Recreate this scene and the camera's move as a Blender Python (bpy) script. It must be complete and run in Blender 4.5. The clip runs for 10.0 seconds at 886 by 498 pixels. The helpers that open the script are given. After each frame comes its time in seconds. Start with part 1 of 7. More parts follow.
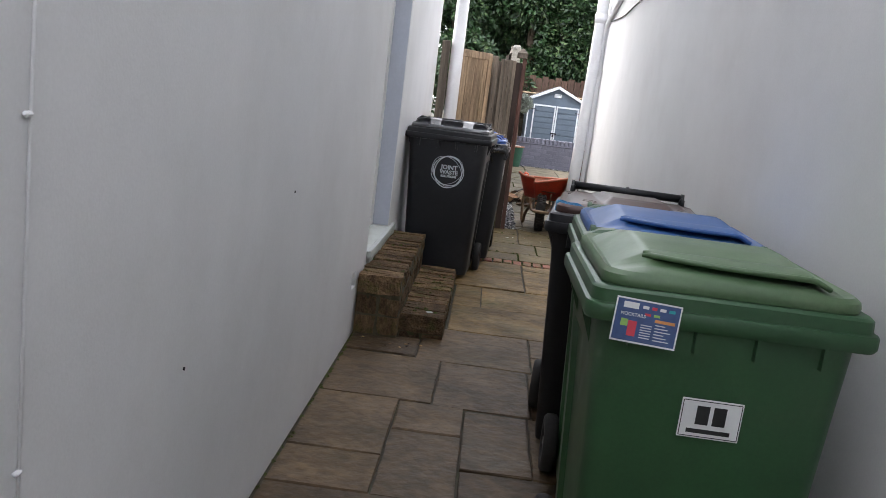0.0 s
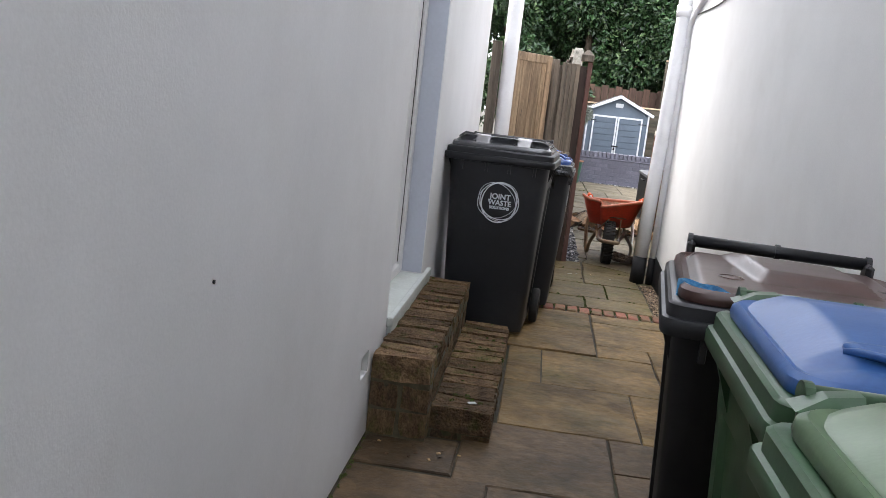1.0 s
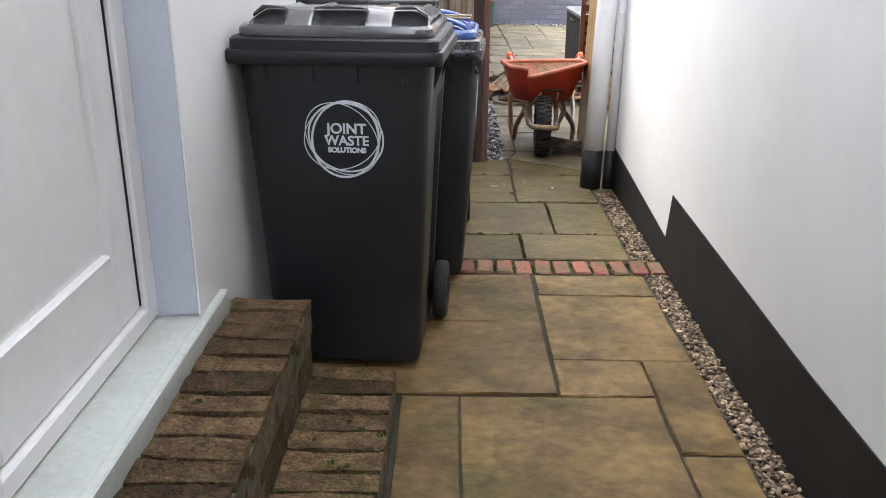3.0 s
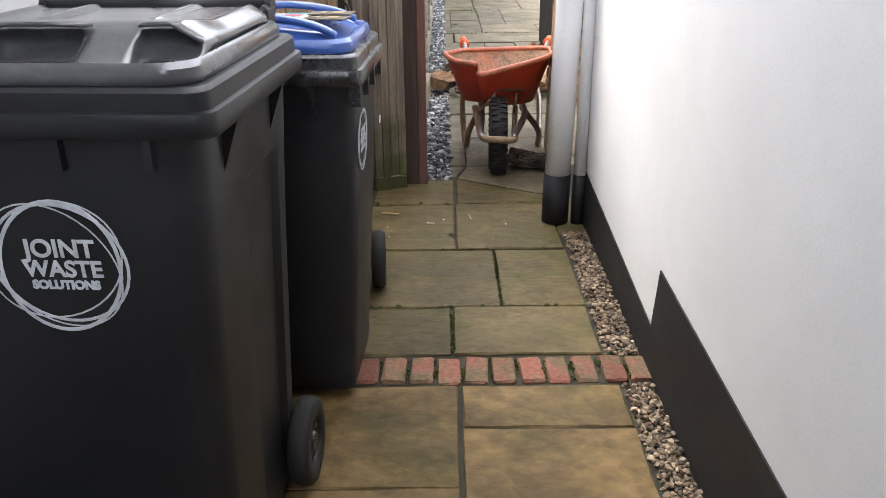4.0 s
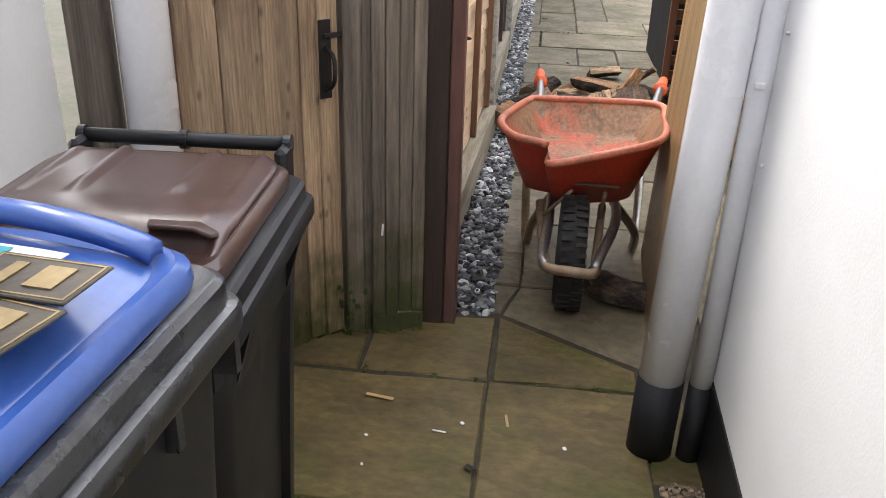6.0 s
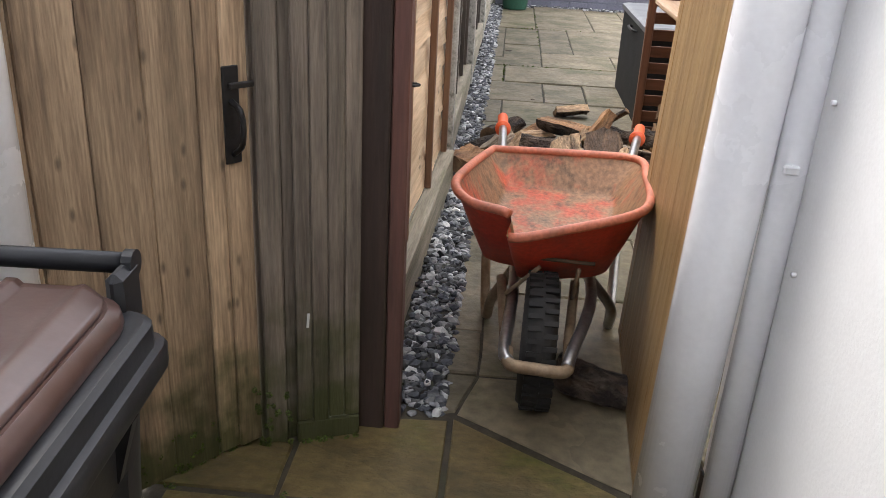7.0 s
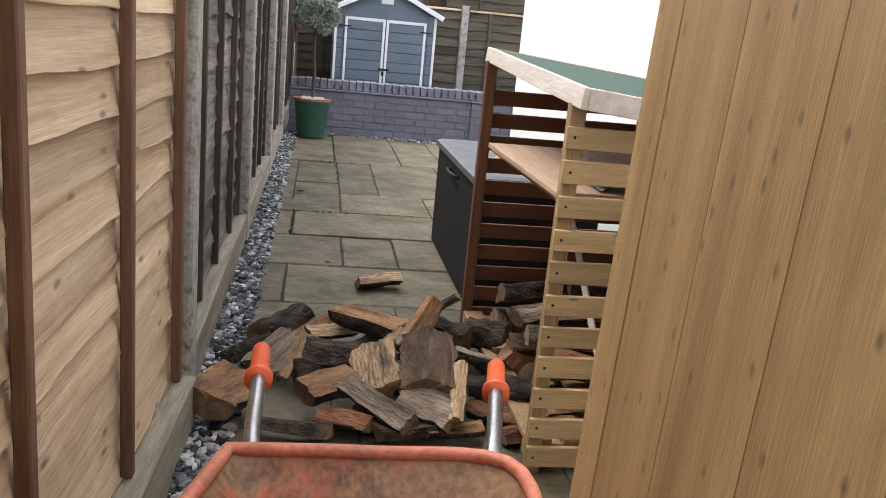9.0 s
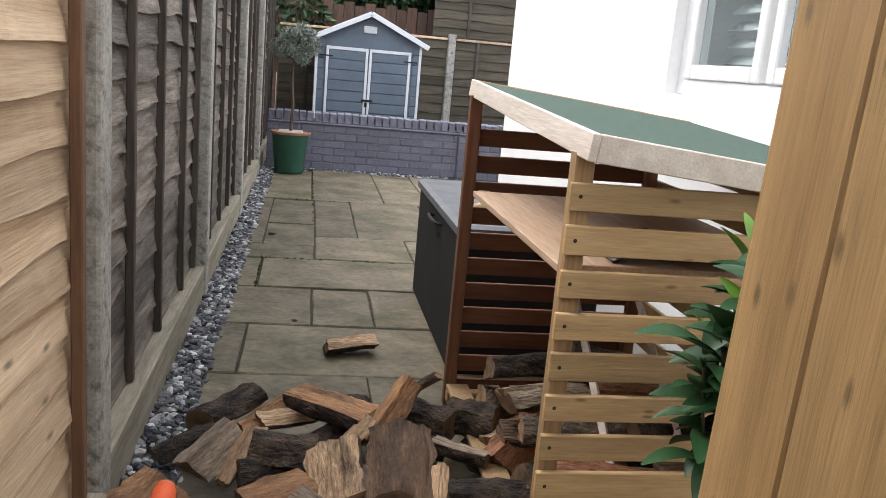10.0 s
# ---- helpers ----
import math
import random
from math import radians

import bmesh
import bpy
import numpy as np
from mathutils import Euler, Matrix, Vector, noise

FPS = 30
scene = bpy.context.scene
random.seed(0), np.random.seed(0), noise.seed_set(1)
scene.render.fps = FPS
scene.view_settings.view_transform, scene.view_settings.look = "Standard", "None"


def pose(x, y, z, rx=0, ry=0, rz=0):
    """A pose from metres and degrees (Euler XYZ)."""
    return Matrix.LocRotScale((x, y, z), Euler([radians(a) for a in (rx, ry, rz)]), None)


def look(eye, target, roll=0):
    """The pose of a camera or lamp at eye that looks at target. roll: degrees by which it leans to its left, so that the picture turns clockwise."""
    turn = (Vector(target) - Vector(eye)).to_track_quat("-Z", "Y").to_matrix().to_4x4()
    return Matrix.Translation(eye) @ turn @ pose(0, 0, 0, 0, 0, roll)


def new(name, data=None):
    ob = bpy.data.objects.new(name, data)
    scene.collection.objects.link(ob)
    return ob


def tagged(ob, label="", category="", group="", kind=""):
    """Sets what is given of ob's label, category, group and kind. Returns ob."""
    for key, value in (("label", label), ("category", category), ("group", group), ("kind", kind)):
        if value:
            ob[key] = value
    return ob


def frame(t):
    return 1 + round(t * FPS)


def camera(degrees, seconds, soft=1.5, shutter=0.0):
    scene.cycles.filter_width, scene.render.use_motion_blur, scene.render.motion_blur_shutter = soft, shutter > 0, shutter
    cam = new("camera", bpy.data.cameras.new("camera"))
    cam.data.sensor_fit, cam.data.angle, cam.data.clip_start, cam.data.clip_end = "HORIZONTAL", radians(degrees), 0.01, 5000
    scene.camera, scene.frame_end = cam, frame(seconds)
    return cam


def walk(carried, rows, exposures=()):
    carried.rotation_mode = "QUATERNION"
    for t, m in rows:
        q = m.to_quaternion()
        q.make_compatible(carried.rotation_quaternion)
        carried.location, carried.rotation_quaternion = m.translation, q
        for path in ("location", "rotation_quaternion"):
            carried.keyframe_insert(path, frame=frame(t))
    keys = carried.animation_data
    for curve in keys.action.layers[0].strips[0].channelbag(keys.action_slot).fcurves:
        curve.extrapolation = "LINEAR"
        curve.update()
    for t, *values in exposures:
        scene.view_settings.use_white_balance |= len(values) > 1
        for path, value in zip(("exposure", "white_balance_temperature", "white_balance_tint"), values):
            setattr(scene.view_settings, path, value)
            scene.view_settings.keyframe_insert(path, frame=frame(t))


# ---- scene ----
cam = camera(55.57, 10.0, 0.6)
PATH = [
    (0.0, 0.001, 0.000, 1.214, 3.62, -10.44, -6.88),
    (0.5, -0.057, 0.608, 1.228, 2.46, -9.42, -6.13),
    (1.0, -0.053, 1.184, 1.210, 7.21, -10.10, -6.27),
    (1.5, -0.066, 1.786, 1.186, 3.06, -12.05, -2.94),
    (2.0, -0.060, 2.263, 1.196, -0.26, -14.30, -2.71),
    (3.5, 0.157, 3.865, 1.228, 0.94, -21.98, 0.58),
    (4.0, 0.317, 4.391, 1.209, -0.04, -22.31, 0.61),
    (4.5, 0.437, 4.807, 1.224, 4.56, -22.82, -0.85),
    (5.0, 0.473, 5.248, 1.216, 3.67, -24.70, -0.06),
    (5.5, 0.442, 5.608, 1.243, 5.48, -24.56, -1.39),
    (6.0, 0.436, 5.932, 1.279, 7.01, -24.90, -1.60),
    (7.3, 0.436, 6.538, 1.232, 2.30, -22.20, -4.12),
    (7.5, 0.460, 6.653, 1.214, -1.49, -21.40, -4.62),
    (8.0, 0.492, 7.039, 1.128, -10.37, -19.40, -5.38),
    (8.5, 0.558, 7.488, 1.145, -5.29, -16.50, -5.96),
    (9.0, 0.528, 7.820, 1.160, -7.91, -14.40, -5.33),
    (9.5, 0.595, 8.108, 1.149, -10.32, -13.44, -4.72),
    (10.0, 0.635, 8.292, 1.168, -8.64, -12.46, -5.05),
]
EXPOSURE = [(0.0, 1.92), (0.5, 1.93), (1.0, 2.1), (1.5, 2.33), (2.0, 2.47), (3.5, 2.55), (4.5, 2.3), (5.0, 2.25), (5.5, 2.04), (6.0, 2.15), (7.5, 1.78), (8.0, 1.35), (8.5, 1.6), (9.0, 1.52), (9.5, 1.38), (10.0, 1.48)]
walk(cam, [(t, pose(x, y, z, 90 + pitch, roll, yaw)) for t, x, y, z, yaw, pitch, roll in PATH], EXPOSURE)

# ---- daylight: bright overcast sky, soft sun from over the left-hand house ----
SUN_DIR = Vector((-0.45, 0.52, 0.73)).normalized()
world = bpy.data.worlds.new("sky")
scene.world = world
world.use_nodes = True
wn = world.node_tree.nodes
wl = world.node_tree.links
sky = wn.new("ShaderNodeTexSky")
sky.sky_type = "NISHITA"
sky.sun_disc = False
sky.sun_elevation = math.asin(SUN_DIR.z)
sky.sun_rotation = math.atan2(SUN_DIR.x, SUN_DIR.y)
sky.dust_density = 4.0
sky.ozone_density = 0.6
haze = wn.new("ShaderNodeMixRGB")
haze.inputs[0].default_value = 0.8
haze.inputs[2].default_value = (6.95, 7.1, 7.75, 1)
wl.new(sky.outputs[0], haze.inputs[1])
wl.new(haze.outputs[0], wn["Background"].inputs[0])
wn["Background"].inputs[1].default_value = 0.15
sun_data = bpy.data.lights.new("sun", "SUN")
sun_data.energy = 0.9
sun_data.angle = radians(25)
sun_data.color = (1.0, 0.98, 0.95)
sun = new("sun", sun_data)
sun.matrix_world = look(SUN_DIR * 30, (0, 0, 0))


# ---- materials ----
def material(name, base, second=None, rough=0.6, scale=6.0, stretch=(1, 1, 1), bump=0.15, fine=60.0, metal=0.0,
             dirt=None, dirt_scale=1.6, dirt_amount=0.35, vary=0.0, island=False, spec=0.5, detail=6.0, bump_dist=0.01, rough_var=0.12, knots=None, ramp_lo=0.35, ramp_hi=0.68, riven=0.0, fine_amt=0.14, rings=None, algae_shade=0.0, knot_share=0.2, knot_size=0.12):
    """Two scales of colour variation, stains, per-piece variation and fine relief, in metres of object space."""
    m = bpy.data.materials.new(name)
    m.use_nodes = True
    nt = m.node_tree
    n, l = nt.nodes, nt.links
    b = n["Principled BSDF"]
    co = n.new("ShaderNodeTexCoord")
    mp = n.new("ShaderNodeMapping")
    mp.inputs["Scale"].default_value = stretch
    l.new(co.outputs["Object"], mp.inputs["Vector"])
    vec = mp.outputs["Vector"]
    if vary:
        info = n.new("ShaderNodeNewGeometry" if island else "ShaderNodeObjectInfo")
        rnd = info.outputs["Random Per Island" if island else "Random"]
        shift = n.new("ShaderNodeVectorMath")
        shift.operation = "MULTIPLY_ADD"
        shift.inputs[1].default_value = (37, 53, 71)
        cmb = n.new("ShaderNodeCombineXYZ")
        for k in range(3):
            l.new(rnd, cmb.inputs[k])
        l.new(cmb.outputs[0], shift.inputs[0])
        l.new(vec, shift.inputs[2])
        vec = shift.outputs[0]
    big = n.new("ShaderNodeTexNoise")
    big.inputs["Scale"].default_value = scale
    big.inputs["Detail"].default_value = detail
    big.inputs["Roughness"].default_value = 0.62
    l.new(vec, big.inputs["Vector"])
    ramp = n.new("ShaderNodeValToRGB")
    ramp.color_ramp.elements[0].position, ramp.color_ramp.elements[1].position = ramp_lo, ramp_hi
    ramp.color_ramp.elements[0].color = (*base, 1)
    ramp.color_ramp.elements[1].color = (*(second or [c * 0.75 for c in base]), 1)
    l.new(big.outputs["Fac"], ramp.inputs[0])
    col = ramp.outputs[0]
    if dirt:
        st = n.new("ShaderNodeTexNoise")
        st.inputs["Scale"].default_value = dirt_scale
        st.inputs["Detail"].default_value = 8
        st.inputs["Roughness"].default_value = 0.7
        l.new(vec, st.inputs["Vector"])
        sr = n.new("ShaderNodeMapRange")
        sr.inputs["From Min"].default_value, sr.inputs["From Max"].default_value = 0.5, 0.68
        sr.inputs["To Max"].default_value = dirt_amount
        l.new(st.outputs["Fac"], sr.inputs["Value"])
        mx = n.new("ShaderNodeMixRGB")
        mx.inputs[2].default_value = (*dirt, 1)
        l.new(sr.outputs[0], mx.inputs[0])
        l.new(col, mx.inputs[1])
        col = mx.outputs[0]
    if knots:
        # scattered dark knots: a few cells of a cell pattern, drawn out along the grain
        # (knots: cells per metre across and up the face)
        xyz = n.new("ShaderNodeSeparateXYZ")
        l.new(co.outputs["Object"], xyz.inputs[0])
        across = n.new("ShaderNodeMath")
        l.new(xyz.outputs[0], across.inputs[0])
        l.new(xyz.outputs[1], across.inputs[1])
        flat = n.new("ShaderNodeCombineXYZ")
        l.new(across.outputs[0], flat.inputs[0])
        l.new(xyz.outputs[2], flat.inputs[1])
        km = n.new("ShaderNodeMapping")
        km.inputs["Scale"].default_value = (*knots, 1)
        l.new(flat.outputs[0], km.inputs["Vector"])
        warp = n.new("ShaderNodeMixRGB")
        warp.blend_type = "ADD"
        warp.inputs[0].default_value = 0.03
        l.new(km.outputs[0], warp.inputs[1])
        l.new(big.outputs["Color"], warp.inputs[2])
        vo = n.new("ShaderNodeTexVoronoi")
        vo.voronoi_dimensions = "2D"
        vo.inputs["Scale"].default_value = 1.0
        if vary:
            ks = n.new("ShaderNodeVectorMath")
            ks.operation = "MULTIPLY_ADD"
            ks.inputs[1].default_value = (5, 9, 13)
            l.new(cmb.outputs[0], ks.inputs[0])
            l.new(warp.outputs[0], ks.inputs[2])
            l.new(ks.outputs[0], vo.inputs["Vector"])
        else:
            l.new(warp.outputs[0], vo.inputs["Vector"])
        sp = n.new("ShaderNodeSeparateColor")
        l.new(vo.outputs["Color"], sp.inputs[0])
        on = n.new("ShaderNodeMath")
        on.operation = "GREATER_THAN"
        on.inputs[1].default_value = 1 - knot_share
        l.new(sp.outputs[0], on.inputs[0])
        kr = n.new("ShaderNodeMapRange")
        kr.inputs["From Min"].default_value, kr.inputs["From Max"].default_value = knot_size * 0.3, knot_size
        kr.inputs["To Min"].default_value, kr.inputs["To Max"].default_value = 0.85, 0.0
        l.new(vo.outputs["Distance"], kr.inputs["Value"])
        km2 = n.new("ShaderNodeMath")
        km2.operation = "MULTIPLY"
        l.new(kr.outputs[0], km2.inputs[0])
        l.new(on.outputs[0], km2.inputs[1])
        kx = n.new("ShaderNodeMixRGB")
        kx.inputs[2].default_value = (*[c * 0.28 for c in base], 1)
        l.new(km2.outputs[0], kx.inputs[0])
        l.new(col, kx.inputs[1])
        col = kx.outputs[0]
    if rings:
        # the drawn-out growth rings of sawn timber
        gw = n.new("ShaderNodeTexWave")
        gw.bands_direction = rings
        gw.inputs["Scale"].default_value = 2.4
        gw.inputs["Distortion"].default_value = 22.0
        gw.inputs["Detail"].default_value = 4.0
        gw.inputs["Detail Scale"].default_value = 0.7
        gw.inputs["Detail Roughness"].default_value = 0.4
        l.new(vec, gw.inputs["Vector"])
        gx = n.new("ShaderNodeMixRGB")
        gx.blend_type = "MULTIPLY"
        gx.inputs[0].default_value = 0.17
        l.new(col, gx.inputs[1])
        l.new(gw.outputs["Color"], gx.inputs[2])
        col = gx.outputs[0]
    if algae_shade:
        # green algae crept up from the foot, with painted shade over the lower boards
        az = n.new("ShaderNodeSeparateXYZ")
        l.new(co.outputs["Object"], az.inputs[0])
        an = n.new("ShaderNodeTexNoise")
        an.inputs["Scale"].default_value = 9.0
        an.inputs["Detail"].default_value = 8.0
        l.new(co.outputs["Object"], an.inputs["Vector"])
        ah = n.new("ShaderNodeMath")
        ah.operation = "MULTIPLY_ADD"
        ah.inputs[1].default_value = -1.0 / algae_shade
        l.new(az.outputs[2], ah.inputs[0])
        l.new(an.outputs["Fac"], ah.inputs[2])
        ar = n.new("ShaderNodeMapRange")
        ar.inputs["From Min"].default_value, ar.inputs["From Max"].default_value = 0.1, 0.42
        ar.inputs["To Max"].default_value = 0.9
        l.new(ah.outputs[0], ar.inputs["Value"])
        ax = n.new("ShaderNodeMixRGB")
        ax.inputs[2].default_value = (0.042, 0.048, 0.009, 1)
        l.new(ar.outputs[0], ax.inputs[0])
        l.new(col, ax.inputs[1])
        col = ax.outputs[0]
    if riven:
        # the stepped, wavy ridges of split stone
        wv = n.new("ShaderNodeTexWave")
        wv.wave_profile = "SAW"
        wv.bands_direction = "DIAGONAL"
        wv.inputs["Scale"].default_value = 1.3
        wv.inputs["Distortion"].default_value = 9.0
        wv.inputs["Detail"].default_value = 4.0
        wv.inputs["Detail Scale"].default_value = 1.6
        l.new(vec, wv.inputs["Vector"])
        wx = n.new("ShaderNodeMixRGB")
        wx.blend_type = "MULTIPLY"
        wx.inputs[0].default_value = 0.2
        l.new(col, wx.inputs[1])
        l.new(wv.outputs["Color"], wx.inputs[2])
        col = wx.outputs[0]
    fn = n.new("ShaderNodeTexNoise")
    fn.inputs["Scale"].default_value = fine
    fn.inputs["Detail"].default_value = 4
    l.new(vec, fn.inputs["Vector"])
    hv = n.new("ShaderNodeHueSaturation")
    val = n.new("ShaderNodeMapRange")
    val.inputs["From Min"].default_value, val.inputs["From Max"].default_value = 0.3, 0.7
    val.inputs["To Min"].default_value, val.inputs["To Max"].default_value = 1 - fine_amt, 1 + fine_amt
    l.new(fn.outputs["Fac"], val.inputs["Value"])
    last = val.outputs[0]
    if vary:
        vr = n.new("ShaderNodeMapRange")
        vr.inputs["To Min"].default_value, vr.inputs["To Max"].default_value = 1 - vary, 1 + vary
        l.new(rnd, vr.inputs["Value"])
        mu = n.new("ShaderNodeMath")
        mu.operation = "MULTIPLY"
        l.new(last, mu.inputs[0])
        l.new(vr.outputs[0], mu.inputs[1])
        last = mu.outputs[0]
    l.new(last, hv.inputs["Value"])
    l.new(col, hv.inputs["Color"])
    l.new(hv.outputs[0], b.inputs["Base Color"])
    rr = n.new("ShaderNodeMapRange")
    rr.inputs["To Min"].default_value, rr.inputs["To Max"].default_value = max(rough - rough_var, 0.05), min(rough + rough_var, 1)
    l.new(big.outputs["Fac"], rr.inputs["Value"])
    l.new(rr.outputs[0], b.inputs["Roughness"])
    b.inputs["Metallic"].default_value = metal
    b.inputs["Specular IOR Level"].default_value = spec
    if bump:
        ad = n.new("ShaderNodeMath")
        ad.operation = "MULTIPLY_ADD"
        ad.inputs[1].default_value = 0.35
        l.new(fn.outputs["Fac"], ad.inputs[0])
        l.new(big.outputs["Fac"], ad.inputs[2])
        if riven:
            ad2 = n.new("ShaderNodeMath")
            ad2.operation = "MULTIPLY_ADD"
            ad2.inputs[1].default_value = riven
            l.new(wv.outputs["Fac"], ad2.inputs[0])
            l.new(ad.outputs[0], ad2.inputs[2])
            ad = ad2
        bp = n.new("ShaderNodeBump")
        bp.inputs["Strength"].default_value = bump
        bp.inputs["Distance"].default_value = bump_dist
        l.new(ad.outputs[0], bp.inputs["Height"])
        l.new(bp.outputs[0], b.inputs["Normal"])
    return m


render_white = material("painted_render", (0.78, 0.78, 0.78), (0.72, 0.72, 0.72), 0.85, 1.6, bump=0.12, fine=160, dirt=(0.52, 0.5, 0.47), dirt_scale=1.3, dirt_amount=0.16, spec=0.25, detail=9, fine_amt=0.02)
render_white_garden = material("garden_render", (0.84, 0.84, 0.83), (0.8, 0.8, 0.79), 0.85, 2.5, bump=0.15, fine=40, spec=0.2, fine_amt=0.02)
upvc = material("white_upvc", (0.8, 0.8, 0.79), (0.74, 0.74, 0.73), 0.35, 3, bump=0.03, fine=30, dirt=(0.5, 0.48, 0.44), dirt_scale=5, dirt_amount=0.15, fine_amt=0.02)
pipe_white = material("painted_pipe", (0.88, 0.88, 0.89), (0.84, 0.84, 0.86), 0.25, 4, bump=0.05, fine=90, dirt=(0.6, 0.58, 0.55), dirt_scale=9, dirt_amount=0.1, fine_amt=0.02)
black_paint = material("black_plinth_paint", (0.011, 0.011, 0.0125), (0.018, 0.018, 0.02), 0.6, 7, bump=0.2, fine=80, dirt=(0.06, 0.055, 0.045), dirt_scale=4, dirt_amount=0.25, spec=0.3)
sandstone = material("riven_sandstone", (0.23, 0.145, 0.052), (0.108, 0.07, 0.026), 0.64, 3.6, (1, 1.2, 1), bump=1.0, fine=24, dirt=(0.062, 0.055, 0.009), dirt_scale=2.6, dirt_amount=0.8, vary=0.24, bump_dist=0.02, detail=13, riven=0.95, spec=0.32, ramp_lo=0.4, ramp_hi=0.64, fine_amt=0.24)
sandstone_dark = material("dark_brown_sandstone", (0.108, 0.068, 0.032), (0.045, 0.029, 0.014), 0.6, 3.2, bump=1.0, fine=22, dirt=(0.03, 0.024, 0.009), dirt_scale=2.2, dirt_amount=0.8, vary=0.24, bump_dist=0.02, detail=13, riven=0.6, spec=0.3, ramp_lo=0.38, ramp_hi=0.66, fine_amt=0.3)
sandstone_mossy = material("mossy_sandstone", (0.15, 0.108, 0.04), (0.075, 0.056, 0.022), 0.64, 4.0, (1, 1.6, 1), bump=0.9, fine=30, dirt=(0.066, 0.074, 0.008), dirt_scale=2.6, dirt_amount=0.9, vary=0.2, bump_dist=0.016, detail=12, riven=0.5, spec=0.32, fine_amt=0.22)
sandstone_garden = material("grey_sandstone", (0.19, 0.157, 0.1), (0.105, 0.088, 0.056), 0.6, 4.0, bump=0.8, fine=30, dirt=(0.07, 0.068, 0.024), dirt_scale=2.0, dirt_amount=0.75, vary=0.24, bump_dist=0.014, detail=12, riven=0.45, spec=0.32, fine_amt=0.22)
joint = material("dark_joint_sand", (0.045, 0.036, 0.022), (0.022, 0.018, 0.012), 0.9, 20, bump=0.5, fine=120, dirt=(0.03, 0.04, 0.01), dirt_scale=3, dirt_amount=0.7)
paver_brick = material("red_paver_brick", (0.225, 0.088, 0.06), (0.19, 0.125, 0.075), 0.8, 9, bump=0.7, fine=90, dirt=(0.09, 0.075, 0.035), dirt_scale=9, dirt_amount=0.9, vary=0.4, spec=0.25, ramp_lo=0.42, ramp_hi=0.6, fine_amt=0.24)
old_brick = material("weathered_step_brick", (0.195, 0.125, 0.066), (0.09, 0.055, 0.032), 0.9, 4.5, (1, 0.34, 0.43), bump=1.0, fine=26, dirt=(0.075, 0.075, 0.02), dirt_scale=2.4, dirt_amount=0.9, vary=0.4, bump_dist=0.05, detail=13, spec=0.2, ramp_lo=0.36, ramp_hi=0.64, fine_amt=0.32)
old_mortar = material("old_mortar", (0.13, 0.11, 0.065), (0.065, 0.055, 0.03), 0.95, 14, bump=0.8, fine=80, dirt=(0.06, 0.068, 0.016), dirt_scale=5, dirt_amount=0.8)
grey_brick = material("grey_painted_brick", (0.17, 0.17, 0.215), (0.125, 0.125, 0.16), 0.7, 8, bump=0.45, fine=60, vary=0.14)
grey_mortar = material("grey_painted_mortar", (0.15, 0.15, 0.19), (0.12, 0.12, 0.15), 0.8, 8, bump=0.3, fine=60)
concrete = material("concrete_post", (0.42, 0.4, 0.35), (0.28, 0.265, 0.235), 0.9, 10, bump=0.6, fine=110, dirt=(0.05, 0.055, 0.04), dirt_scale=26, dirt_amount=0.8, fine_amt=0.2)
GRAIN_Z = (9, 9, 0.7)
GRAIN_Y = (9, 0.7, 9)
GRAIN_X = (0.7, 9, 9)
new_lap = material("pale_new_timber", (0.64, 0.48, 0.315), (0.44, 0.3, 0.18), 0.72, 2.2, (9, 0.3, 9), bump=0.4, fine=26, dirt=(0.3, 0.185, 0.1), dirt_scale=0.6, dirt_amount=0.6, vary=0.2, knots=(5, 16), detail=10, ramp_lo=0.42, ramp_hi=0.66, fine_amt=0.13, knot_share=0.3, knot_size=0.14)
batten_wood = material("brown_batten_timber", (0.2, 0.105, 0.055), (0.13, 0.065, 0.035), 0.7, 3, GRAIN_Z, bump=0.3, fine=14, vary=0.15)
old_lap = material("weathered_grey_timber", (0.25, 0.212, 0.175), (0.085, 0.07, 0.057), 0.85, 4, GRAIN_Y, bump=0.9, fine=22, dirt=(0.07, 0.06, 0.036), dirt_scale=1.2, dirt_amount=0.7, vary=0.5, knots=(8, 24), detail=12, fine_amt=0.28)
dark_lap = material("dark_lapped_timber", (0.105, 0.085, 0.058), (0.055, 0.046, 0.032), 0.85, 4, GRAIN_X, bump=0.6, fine=32, dirt=(0.04, 0.042, 0.018), dirt_scale=1.2, dirt_amount=0.55, vary=0.3, detail=10)
far_boards = material("reddish_far_boards", (0.11, 0.06, 0.038), (0.06, 0.034, 0.022), 0.8, 4, GRAIN_Z, bump=0.4, fine=20, vary=0.3)
old_batten = material("weathered_batten", (0.088, 0.07, 0.056), (0.042, 0.034, 0.028), 0.85, 3, GRAIN_Z, bump=0.5, fine=14, vary=0.25)
gravel_board_wood = material("mossy_gravel_board", (0.33, 0.285, 0.215), (0.2, 0.175, 0.125), 0.85, 3, GRAIN_Y, bump=0.5, fine=20, dirt=(0.11, 0.12, 0.045), dirt_scale=2, dirt_amount=0.5, fine_amt=0.2)
gate_old = material("aged_gate_timber", (0.45, 0.32, 0.2), (0.2, 0.132, 0.08), 0.65, 2.4, GRAIN_Z, bump=0.6, fine=26, dirt=(0.15, 0.103, 0.06), dirt_scale=0.8, dirt_amount=0.6, vary=0.2, knots=(18, 7), detail=12, ramp_lo=0.42, ramp_hi=0.64, rings="X", algae_shade=0.8, knot_share=0.3, fine_amt=0.22, knot_size=0.13)
